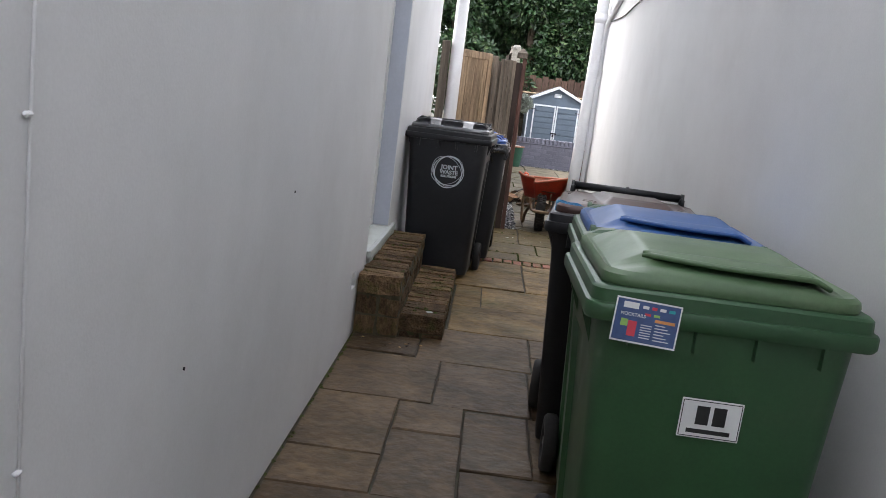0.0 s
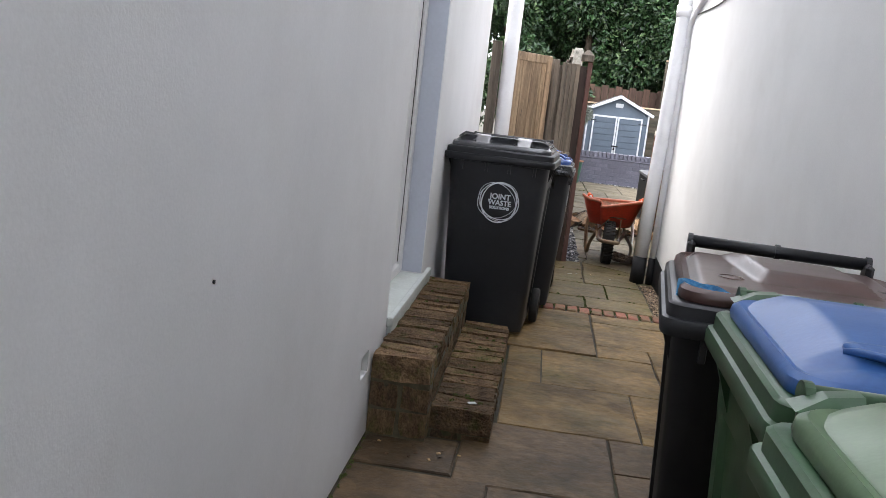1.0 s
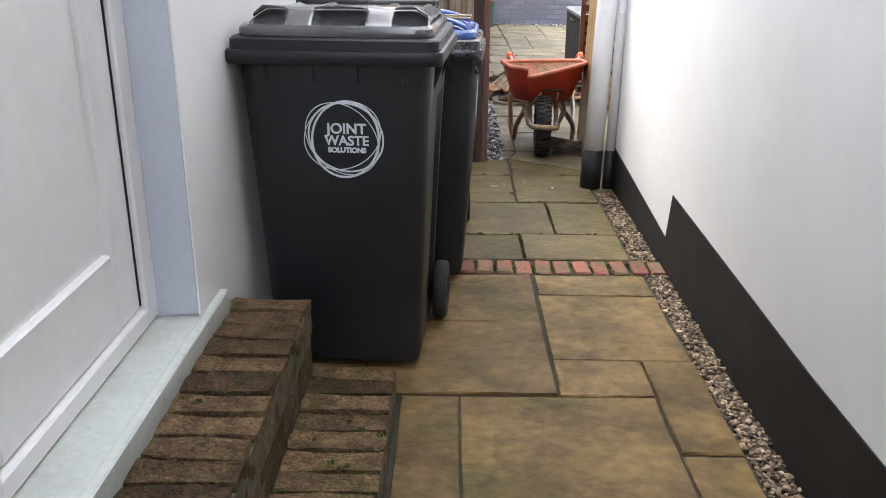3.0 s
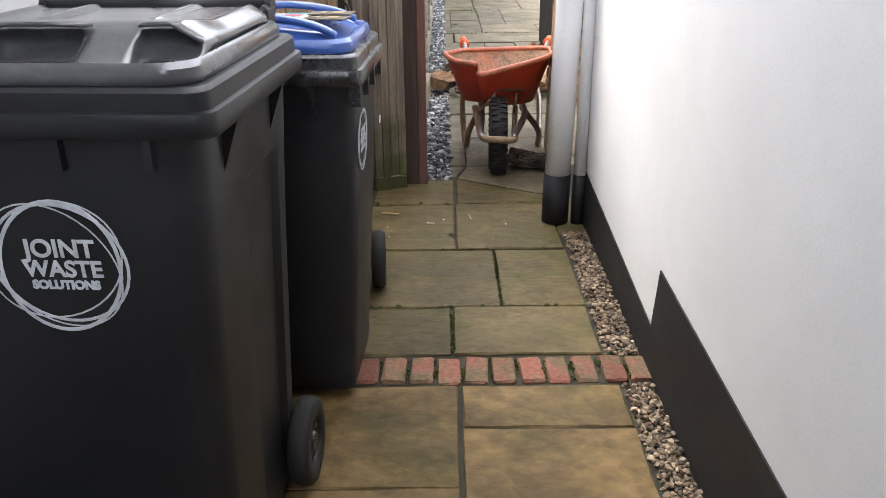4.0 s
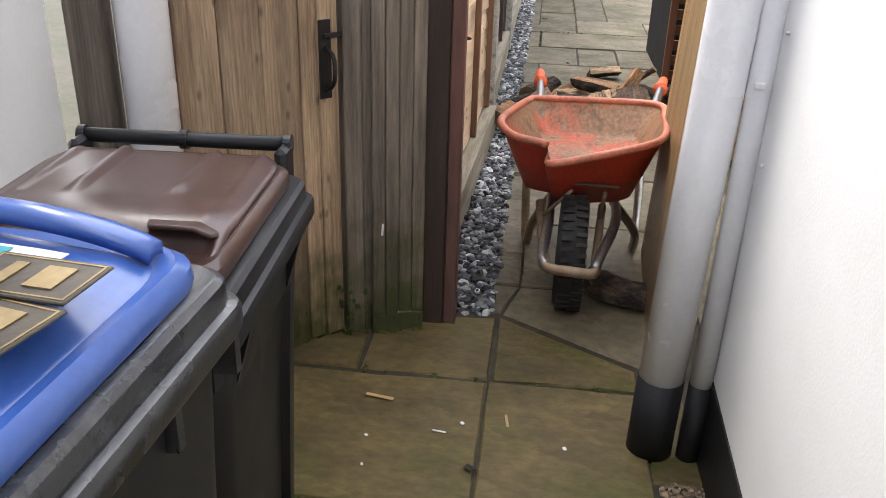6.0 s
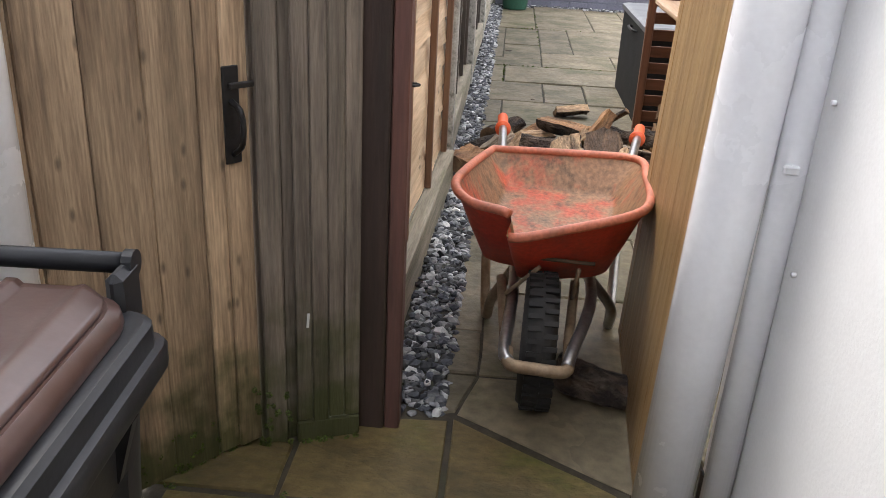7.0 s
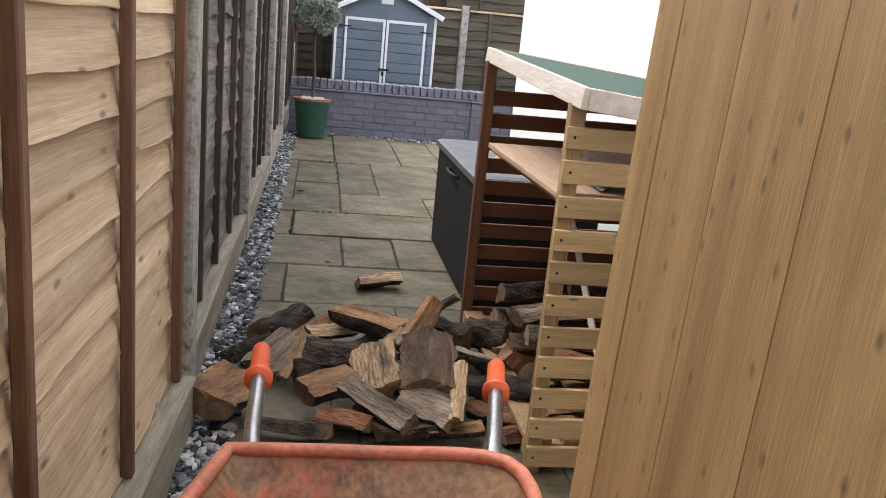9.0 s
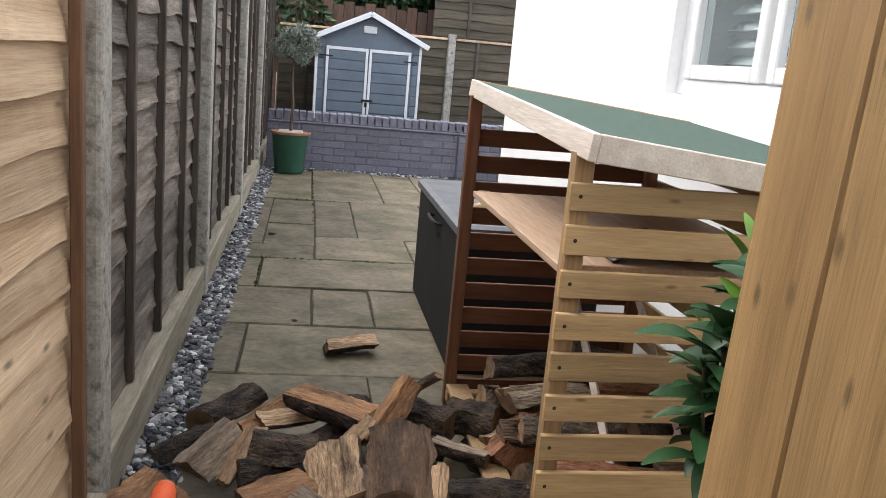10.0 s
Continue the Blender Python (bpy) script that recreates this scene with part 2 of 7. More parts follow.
gate_grey = material("greyed_fence_timber", (0.2, 0.162, 0.125), (0.085, 0.069, 0.054), 0.8, 2.4, GRAIN_Z, bump=0.6, fine=32, dirt=(0.06, 0.053, 0.036), dirt_scale=0.7, dirt_amount=0.5, vary=0.3, knots=(20, 8), detail=10, ramp_lo=0.42, ramp_hi=0.66, rings="X", algae_shade=0.95, knot_share=0.12)
dark_wood = material("dark_stained_timber", (0.045, 0.025, 0.018), (0.025, 0.016, 0.012), 0.75, 3, GRAIN_Z, bump=0.35, fine=14, dirt=(0.06, 0.05, 0.02), dirt_scale=1.5, dirt_amount=0.4)
red_wood = material("red_brown_stained_post", (0.14, 0.06, 0.045), (0.09, 0.042, 0.035), 0.7, 3, GRAIN_Z, bump=0.3, fine=14, dirt=(0.08, 0.06, 0.04), dirt_scale=2, dirt_amount=0.4)
gate_new = material("golden_gate_timber", (0.335, 0.215, 0.095), (0.2, 0.12, 0.05), 0.36, 2.4, (9, 9, 0.5), bump=0.3, fine=50, dirt=(0.17, 0.108, 0.052), dirt_scale=0.7, dirt_amount=0.5, vary=0.13, knots=(24, 14), detail=10, ramp_lo=0.36, ramp_hi=0.7, fine_amt=0.18, knot_share=0.5, knot_size=0.13)
store_pale = material("pale_slat_timber", (0.53, 0.36, 0.17), (0.38, 0.245, 0.112), 0.6, 3, GRAIN_X, bump=0.25, fine=26, dirt=(0.27, 0.185, 0.1), dirt_scale=0.8, dirt_amount=0.4, vary=0.2, knots=(7, 22), detail=9, fine_amt=0.12, knot_share=0.25)
store_post = material("pale_post_timber", (0.46, 0.3, 0.15), (0.36, 0.22, 0.1), 0.65, 2.5, GRAIN_Z, bump=0.2, fine=12, vary=0.1, rings="X")
store_dark = material("red_brown_slat_timber", (0.17, 0.065, 0.03), (0.11, 0.042, 0.02), 0.6, 2.5, GRAIN_X, bump=0.2, fine=12, vary=0.15)
store_dark_post = material("red_brown_post_timber", (0.2, 0.08, 0.035), (0.13, 0.05, 0.025), 0.6, 2.5, GRAIN_Z, bump=0.2, fine=12, vary=0.1)
store_fascia = material("whitish_fascia_timber", (0.7, 0.63, 0.55), (0.56, 0.48, 0.4), 0.65, 2.5, GRAIN_Y, bump=0.2, fine=20)
plywood = material("shelf_plywood", (0.5, 0.35, 0.235), (0.4, 0.265, 0.17), 0.55, 2.5, GRAIN_Y, bump=0.12, fine=16)
felt = material("green_mineral_felt", (0.06, 0.11, 0.082), (0.04, 0.07, 0.055), 0.95, 90, bump=0.6, fine=300, fine_amt=0.35)
bin_black = material("black_bin_plastic", (0.0105, 0.0115, 0.014), (0.015, 0.016, 0.019), 0.42, 5, bump=0.06, fine=120, dirt=(0.03, 0.03, 0.031), dirt_scale=3, dirt_amount=0.6, spec=0.36, fine_amt=0.06)
bin_dull = material("dull_black_bin_plastic", (0.006, 0.0062, 0.007), (0.009, 0.009, 0.01), 0.55, 5, bump=0.06, fine=120, dirt=(0.016, 0.016, 0.016), dirt_scale=3, dirt_amount=0.5, spec=0.2, fine_amt=0.06)
bin_black_worn = material("scuffed_bin_plastic", (0.016, 0.0175, 0.021), (0.027, 0.0285, 0.032), 0.27, 6, bump=0.1, fine=160, dirt=(0.17, 0.17, 0.17), dirt_scale=16, dirt_amount=0.25, spec=0.8, fine_amt=0.1)
# base grey raised above black to paint in the sky's reflection on the lid
bin_lid_sky_sheen = material("glossy_lid_sky_sheen", (0.055, 0.057, 0.063), (0.08, 0.082, 0.088), 0.2, 6, bump=0.05, fine=120, dirt=(0.15, 0.15, 0.15), dirt_scale=6, dirt_amount=0.35, spec=1.0, fine_amt=0.06)
bin_green = material("green_bin_plastic", (0.028, 0.088, 0.034), (0.022, 0.068, 0.027), 0.42, 4, bump=0.05, fine=120, dirt=(0.055, 0.085, 0.045), dirt_scale=2.5, dirt_amount=0.5, fine_amt=0.06)
bin_green_lid = material("pale_green_lid_plastic", (0.085, 0.15, 0.07), (0.065, 0.12, 0.055), 0.42, 4, bump=0.05, fine=120, dirt=(0.17, 0.2, 0.12), dirt_scale=3, dirt_amount=0.4, fine_amt=0.06)
bin_blue = material("blue_lid_plastic", (0.032, 0.105, 0.3), (0.026, 0.085, 0.25), 0.42, 4, bump=0.05, fine=120, dirt=(0.1, 0.18, 0.36), dirt_scale=3, dirt_amount=0.35, spec=0.4, fine_amt=0.06)
bin_navy = material("deep_blue_lid_plastic", (0.055, 0.13, 0.43), (0.045, 0.11, 0.37), 0.22, 4, bump=0.04, fine=120, dirt=(0.12, 0.2, 0.47), dirt_scale=3, dirt_amount=0.3, spec=0.7, fine_amt=0.06)
bin_brown = material("brown_lid_plastic", (0.07, 0.034, 0.027), (0.05, 0.026, 0.021), 0.3, 4, bump=0.05, fine=120, dirt=(0.16, 0.11, 0.1), dirt_scale=3, dirt_amount=0.35, fine_amt=0.06)
rubber = material("black_rubber", (0.009, 0.009, 0.009), (0.017, 0.016, 0.015), 0.8, 12, bump=0.3, fine=90, dirt=(0.035, 0.03, 0.024), dirt_scale=7, dirt_amount=0.5)
tape_blue = material("crumpled_blue_film", (0.008, 0.13, 0.33), (0.12, 0.33, 0.55), 0.25, 30, bump=0.8, fine=90)
barrow_in = material("dirty_orange_plastic", (0.26, 0.14, 0.07), (0.43, 0.085, 0.038), 0.6, 5, (1.4, 1.4, 0.9), bump=0.5, fine=60, dirt=(0.085, 0.055, 0.028), dirt_scale=14, dirt_amount=0.95, ramp_lo=0.52, ramp_hi=0.64, detail=13, fine_amt=0.28)
barrow_out = material("red_orange_plastic", (0.62, 0.07, 0.036), (0.48, 0.05, 0.026), 0.45, 5, bump=0.06, fine=80, dirt=(0.25, 0.07, 0.04), dirt_scale=6, dirt_amount=0.6, fine_amt=0.16)
barrow_rim = material("faded_orange_rim", (0.52, 0.17, 0.095), (0.42, 0.11, 0.06), 0.55, 9, bump=0.15, fine=90, dirt=(0.3, 0.15, 0.09), dirt_scale=9, dirt_amount=0.7, fine_amt=0.2)
grip_orange = material("orange_grip", (0.75, 0.12, 0.03), (0.68, 0.1, 0.03), 0.45, 9, bump=0.05, fine=90, fine_amt=0.06)
steel = material("galvanised_tube", (0.36, 0.36, 0.36), (0.26, 0.25, 0.24), 0.35, 14, bump=0.06, fine=90, metal=0.9, dirt=(0.26, 0.2, 0.12), dirt_scale=8, dirt_amount=0.3)
rusty_tube = material("muddy_steel_tube", (0.3, 0.23, 0.15), (0.2, 0.13, 0.075), 0.6, 14, bump=0.25, fine=90, metal=0.35, dirt=(0.16, 0.09, 0.045), dirt_scale=9, dirt_amount=0.7)
bark = material("dark_bark", (0.12, 0.078, 0.05), (0.02, 0.013, 0.01), 0.92, 6, (4, 4, 2.6), bump=1.0, fine=24, dirt=(0.2, 0.16, 0.12), dirt_scale=5, dirt_amount=0.4, vary=0.45, bump_dist=0.05, ramp_lo=0.36, ramp_hi=0.58, detail=13, fine_amt=0.3)
def split_timber(name, base, dark):
    """Fibrous split faces: long streaks with dark seams and stains."""
    return material(name, base, dark, 0.8, 2.4, (9, 9, 2.6), bump=1.0, fine=16, dirt=(0.04, 0.024, 0.014), dirt_scale=1.1, dirt_amount=0.95, vary=0.25, detail=14, bump_dist=0.03, ramp_lo=0.4, ramp_hi=0.7, fine_amt=0.3)


SPLIT = {"o": split_timber("orange_split_wood", (0.4, 0.21, 0.092), (0.13, 0.06, 0.03)), "p": split_timber("pale_split_wood", (0.56, 0.38, 0.22), (0.26, 0.155, 0.085)),
         "g": split_timber("greyed_split_wood", (0.4, 0.31, 0.22), (0.15, 0.105, 0.07)), "r": split_timber("red_brown_split_wood", (0.33, 0.14, 0.065), (0.11, 0.045, 0.025)), "d": split_timber("dark_split_wood", (0.2, 0.115, 0.06), (0.06, 0.034, 0.02))}
end_wood = material("log_end_grain", (0.27, 0.165, 0.085), (0.1, 0.058, 0.032), 0.9, 18, bump=0.5, fine=70, dirt=(0.07, 0.05, 0.035), dirt_scale=8, dirt_amount=0.6, vary=0.3)
box_grey = material("charcoal_box_plastic", (0.011, 0.012, 0.013), (0.018, 0.019, 0.02), 0.7, 6, bump=0.15, fine=90, spec=0.2)
box_lid = material("grey_box_lid", (0.12, 0.125, 0.135), (0.09, 0.095, 0.105), 0.55, 5, bump=0.1, fine=90, fine_amt=0.1)
shed_grey = material("blue_grey_shed_plastic", (0.125, 0.16, 0.2), (0.105, 0.135, 0.17), 0.6, 5, bump=0.1, fine=60, fine_amt=0.06)
shed_white = material("white_shed_trim", (0.72, 0.74, 0.76), (0.66, 0.68, 0.7), 0.5, 5, bump=0.05, fine=60, fine_amt=0.02)
shed_roof = material("dark_shed_roof", (0.05, 0.045, 0.05), (0.035, 0.03, 0.035), 0.7, 8, bump=0.2, fine=60)
iron = material("black_iron", (0.012, 0.012, 0.013), (0.022, 0.02, 0.019), 0.5, 20, bump=0.2, fine=120, metal=0.4)
pot_green = material("green_glazed_pot", (0.016, 0.07, 0.045), (0.024, 0.088, 0.055), 0.45, 5, bump=0.06, fine=60)
pot_rim = material("terracotta_rim", (0.3, 0.14, 0.085), (0.22, 0.1, 0.06), 0.75, 9, bump=0.2, fine=80)
pebble = material("pale_pot_gravel", (0.5, 0.42, 0.36), (0.36, 0.3, 0.25), 0.8, 40, bump=0.4, fine=120, vary=0.3, island=True)
stone_blue = material("slate_and_white_gravel", (0.04, 0.043, 0.052), (0.36, 0.36, 0.35), 0.7, 3, bump=0.2, fine=90, vary=0.95, island=True, ramp_lo=0.46, ramp_hi=0.6)
stone_tan = material("tan_gravel", (0.105, 0.065, 0.036), (0.36, 0.275, 0.18), 0.65, 3, bump=0.2, fine=90, vary=0.8, island=True, ramp_lo=0.42, ramp_hi=0.64)
ivy_leaf = material("ivy_leaf", (0.02, 0.052, 0.018), (0.038, 0.08, 0.025), 0.42, 3, bump=0, fine=9, vary=0.55, island=True)
ivy_pale = material("pale_leaf", (0.06, 0.11, 0.04), (0.09, 0.13, 0.05), 0.5, 3, bump=0, fine=9, vary=0.5, island=True)
olive_leaf = material("olive_leaf", (0.16, 0.19, 0.15), (0.27, 0.29, 0.25), 0.5, 3, bump=0, fine=9, vary=0.4, island=True)
laurel_leaf = material("laurel_leaf", (0.024, 0.075, 0.026), (0.036, 0.1, 0.032), 0.48, 3, bump=0.05, fine=20, vary=0.35, island=True, spec=0.35)
laurel_young = material("young_laurel_leaf", (0.14, 0.3, 0.035), (0.17, 0.33, 0.05), 0.35, 3, bump=0.05, fine=20, vary=0.25, island=True)
moss = material("green_moss", (0.07, 0.1, 0.012), (0.045, 0.065, 0.01), 0.9, 30, bump=0, fine=60, vary=0.5, island=True)
stem_brown = material("brown_stem", (0.1, 0.07, 0.045), (0.06, 0.045, 0.03), 0.85, 20, bump=0.4, fine=60)
dark_earth = material("garden_soil", (0.06, 0.05, 0.035), (0.04, 0.045, 0.02), 0.95, 3, bump=0.5, fine=30)
far_brick = material("distant_brick", (0.26, 0.13, 0.085), (0.2, 0.1, 0.07), 0.85, 30, bump=0.3, fine=60)
tile_red = material("brown_roof_tile", (0.12, 0.07, 0.05), (0.09, 0.055, 0.042), 0.85, 12, bump=0.3, fine=60)
paper_white = material("white_paper", (0.78, 0.78, 0.77), (0.7, 0.7, 0.69), 0.6, 9, bump=0.05, fine=60, fine_amt=0.02)
logo_white = material("faded_white_print", (0.62, 0.65, 0.68), (0.5, 0.53, 0.57), 0.5, 14, bump=0, fine=90)
print_black = material("black_print", (0.012, 0.012, 0.013), (0.02, 0.02, 0.02), 0.5, 9, bump=0, fine=60)
print_navy = material("navy_card", (0.05, 0.085, 0.2), (0.065, 0.11, 0.25), 0.35, 9, bump=0, fine=60)
print_orange = material("orange_print", (0.7, 0.3, 0.1), (0.6, 0.25, 0.08), 0.5, 9, bump=0, fine=60)
print_red = material("red_print", (0.6, 0.05, 0.08), (0.5, 0.05, 0.07), 0.5, 9, bump=0, fine=60)
print_teal = material("teal_print", (0.03, 0.36, 0.4), (0.03, 0.3, 0.36), 0.5, 9, bump=0, fine=60)
print_lime = material("lime_print", (0.3, 0.5, 0.12), (0.25, 0.45, 0.1), 0.5, 9, bump=0, fine=60)
brass = material("tarnished_brass", (0.36, 0.27, 0.13), (0.28, 0.2, 0.1), 0.4, 14, bump=0.1, fine=90, metal=0.6)
plate_dark = material("dark_number_plate", (0.09, 0.075, 0.055), (0.06, 0.05, 0.04), 0.45, 14, bump=0.15, fine=90, metal=0.3)
sill_paint = material("pale_grey_sill_paint", (0.5, 0.53, 0.5), (0.43, 0.46, 0.43), 0.55, 6, bump=0.15, fine=70, dirt=(0.25, 0.24, 0.2), dirt_scale=5, dirt_amount=0.35, fine_amt=0.06)
reveal_shade = material("blue_grey_reveal_shade", (0.5, 0.53, 0.6), (0.46, 0.49, 0.56), 0.6, 3, bump=0.06, fine=60, dirt=(0.4, 0.4, 0.42), dirt_scale=4, dirt_amount=0.2, fine_amt=0.03)
# near-black colour that paints in the dark of unlit rooms
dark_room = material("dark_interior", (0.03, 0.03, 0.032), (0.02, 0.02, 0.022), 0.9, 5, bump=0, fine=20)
blind_white = material("white_blind", (0.6, 0.6, 0.6), (0.55, 0.55, 0.55), 0.6, 5, bump=0, fine=20, fine_amt=0.02)
glass = bpy.data.materials.new("window_glass")
glass.use_nodes = True
gb = glass.node_tree.nodes["Principled BSDF"]
gb.inputs["Base Color"].default_value = (0.8, 0.88, 0.88, 1)
gb.inputs["Roughness"].default_value = 0.02
gb.inputs["Transmission Weight"].default_value = 1.0
gb.inputs["IOR"].default_value = 1.45


# ---- geometry helpers ----
def link(name, bm, mats, parent=None, label="", smooth=False):
    me = bpy.data.meshes.new(name)
    bm.normal_update()
    bm.to_mesh(me)
    bm.free()
    for m in (mats if isinstance(mats, (list, tuple)) else [mats]):
        me.materials.append(m)
    if smooth == "edges":
        me.polygons.foreach_set("use_smooth", [True] * len(me.polygons))
        me.set_sharp_from_angle(angle=radians(38))
    elif smooth:
        me.polygons.foreach_set("use_smooth", [True] * len(me.polygons))
    ob = new(name, me)
    if parent:
        ob.parent = parent
    if label:
        tagged(ob, label)
    return ob


def part(name, bm, mats, parent, label="", smooth=False):
    return link(name, bm, mats, parent, label, smooth)


def thing(name, label, category, group="", at=None, kind=""):
    e = new(name)
    if at is not None:
        e.matrix_basis = at
    return tagged(e, label, category, group, kind)


def box(x0, x1, y0, y1, z0, z1, bevel=0.0, seg=1):
    bm = bmesh.new()
    bmesh.ops.create_cube(bm, size=1)
    bmesh.ops.transform(bm, matrix=Matrix.Translation(((x0 + x1) / 2, (y0 + y1) / 2, (z0 + z1) / 2)) @ Matrix.Diagonal((abs(x1 - x0), abs(y1 - y0), abs(z1 - z0), 1)), verts=bm.verts)
    if bevel:
        bmesh.ops.bevel(bm, geom=bm.edges[:], offset=bevel, segments=seg, affect="EDGES", profile=0.5)
    return bm


def merge(*bms):
    out = bms[0]
    for b in bms[1:]:
        me = bpy.data.meshes.new("tmp")
        b.to_mesh(me)
        b.free()
        out.from_mesh(me)
        bpy.data.meshes.remove(me)
    return out


def moved(bm, m):
    bmesh.ops.transform(bm, matrix=m, verts=bm.verts)
    return bm


def prism(points, z0, z1, bevel=0.0):
    """An upright prism over a plan polygon."""
    bm = bmesh.new()
    lo = [bm.verts.new((x, y, z0)) for x, y in points]
    f = bm.faces.new(lo)
    r = bmesh.ops.extrude_face_region(bm, geom=[f])
    for v in r["geom"]:
        if isinstance(v, bmesh.types.BMVert):
            v.co.z = z1
    bmesh.ops.recalc_face_normals(bm, faces=bm.faces[:])
    if bevel:
        bmesh.ops.bevel(bm, geom=[e for e in bm.edges if all(v.co.z > (z0 + z1) / 2 for v in e.verts)], offset=bevel, segments=1, affect="EDGES")
    return bm


def tube(points, radius, sides=10, closed=False, flat=None):
    """A tube along a polyline; radius may be a list."""
    bm = bmesh.new()
    pts = [Vector(p) for p in points]
    n = len(pts)
    rings = []
    up = Vector((0.13, 0.21, 0.97)).normalized()
    for i, p in enumerate(pts):
        if closed:
            d = pts[(i + 1) % n] - pts[i - 1]
        else:
            d = pts[min(i + 1, n - 1)] - pts[max(i - 1, 0)]
        d.normalize()
        u = up - d * up.dot(d)
        if u.length < 1e-3:
            u = Vector((1, 0, 0)) - d * d.x
        u.normalize()
        w = d.cross(u)
        r = radius[i] if isinstance(radius, (list, tuple)) else radius
        rings.append([bm.verts.new(p + (u * math.cos(a) + w * math.sin(a)) * r) for a in [2 * math.pi * k / sides for k in range(sides)]])
    for i in range(n if closed else n - 1):
        a, b = rings[i], rings[(i + 1) % n]
        for k in range(sides):
            bm.faces.new((a[k], a[(k + 1) % sides], b[(k + 1) % sides], b[k]))
    if not closed:
        bm.faces.new(rings[0][::-1])
        bm.faces.new(rings[-1])
    bmesh.ops.recalc_face_normals(bm, faces=bm.faces[:])
    return bm


def curve_points(points, n=8):
    """Catmull-Rom points through a polyline."""
    p = [Vector(q) for q in points]
    p = [p[0] * 2 - p[1]] + p + [p[-1] * 2 - p[-2]]
    out = []
    for i in range(1, len(p) - 2):
        for k in range(n):
            t = k / n
            a, b, c, d = p[i - 1], p[i], p[i + 1], p[i + 2]
            out.append(0.5 * ((2 * b) + (c - a) * t + (2 * a - 5 * b + 4 * c - d) * t * t + (3 * b - a - 3 * c + d) * t ** 3))
    out.append(p[-2])
    return out


def rounded(w, d, r, seg=4, cx=0.0, cy=0.0):
    """A rounded rectangle, counter-clockwise."""
    pts = []
    for sx, sy, a0 in ((1, 1, 0), (-1, 1, 90), (-1, -1, 180), (1, -1, 270)):
        for k in range(seg + 1):
            a = radians(a0 + 90 * k / seg)
            pts.append((cx + sx * (w / 2 - r) + r * math.cos(a), cy + sy * (d / 2 - r) + r * math.sin(a)))
    return pts


def loft(sections, cap_lo=True, cap_hi=True):
    """sections: lists of 3D points with equal counts."""
    bm = bmesh.new()
    rings = [[bm.verts.new(p) for p in s] for s in sections]
    n = len(rings[0])
    for a, b in zip(rings, rings[1:]):
        for k in range(n):
            bm.faces.new((a[k], a[(k + 1) % n], b[(k + 1) % n], b[k]))
    if cap_lo:
        bm.faces.new(rings[0][::-1])
    if cap_hi:
        bm.faces.new(rings[-1])
    bmesh.ops.recalc_face_normals(bm, faces=bm.faces[:])
    return bm


def level(pts, z):
    return [(x, y, z) for x, y in pts]


def wheel_mesh(r, w, hub=False):
    """A wheel about the x axis."""
    prof = [(r * 0.55, -w * 0.5), (r * 0.9, -w * 0.5), (r * 0.98, -w * 0.32), (r, 0), (r * 0.98, w * 0.32), (r * 0.9, w * 0.5), (r * 0.55, w * 0.5)]
    if hub:
        prof = [(0.004, -w * 0.42), (r * 0.2, -w * 0.5), (r * 0.24, -w * 0.36), (r * 0.5, -w * 0.3), (r * 0.56, -w * 0.44), (r * 0.56, w * 0.44), (r * 0.5, w * 0.3), (r * 0.24, w * 0.36), (r * 0.2, w * 0.5), (0.004, w * 0.42)]
    secs = []
    for k in range(24):
        a = 2 * math.pi * k / 24
        secs.append([(x, rr * math.cos(a), rr * math.sin(a)) for rr, x in prof])
    bm = bmesh.new()
    rings = [[bm.verts.new(p) for p in s] for s in secs]
    for k in range(24):
        a, b = rings[k], rings[(k + 1) % 24]
        for i in range(len(prof) - (0 if not hub else 1)):
            j = (i + 1) % len(prof)
            bm.faces.new((a[i], a[j], b[j], b[i]))
    bmesh.ops.recalc_face_normals(bm, faces=bm.faces[:])
    return bm


def text_mesh(name, words, size, mat, parent, m, align="CENTER", bold=0.0):
    c = bpy.data.curves.new(name, "FONT")
    c.body, c.size, c.align_x, c.align_y = words, size, align, "CENTER"
    c.offset = bold
    c.extrude = 0.0006
    tmp = bpy.data.objects.new("tmp_text", c)
    scene.collection.objects.link(tmp)
    dg = bpy.context.evaluated_depsgraph_get()
    me = bpy.data.meshes.new_from_object(tmp.evaluated_get(dg))
    bpy.data.objects.remove(tmp)
    me.name = name
    me.materials.clear()
    me.materials.append(mat)
    ob = new(name, me)
    ob.parent = parent
    ob.matrix_basis = m
    return ob



# ---- ground ----
WEST, EAST = -0.565, 0.88          # faces of the two house walls along the passage
link("ground", box(-150, 150, -60, 240, -0.3, -0.05), dark_earth)
tagged(bpy.data.objects["ground"], "dark garden soil under and round the paving", "ground", kind="structure")
bed = tagged(link("joint_bed", prism([(-0.57, -4), (0.88, -4), (0.88, 7.8), (2.1, 7.8), (2.1, 16.95), (0.19, 16.95), (0.19, 8.15), (-0.57, 7.9)], -0.05, -0.007), joint), "dark sandy mossy bedding showing in the paving joints", "paving bed", kind="structure")

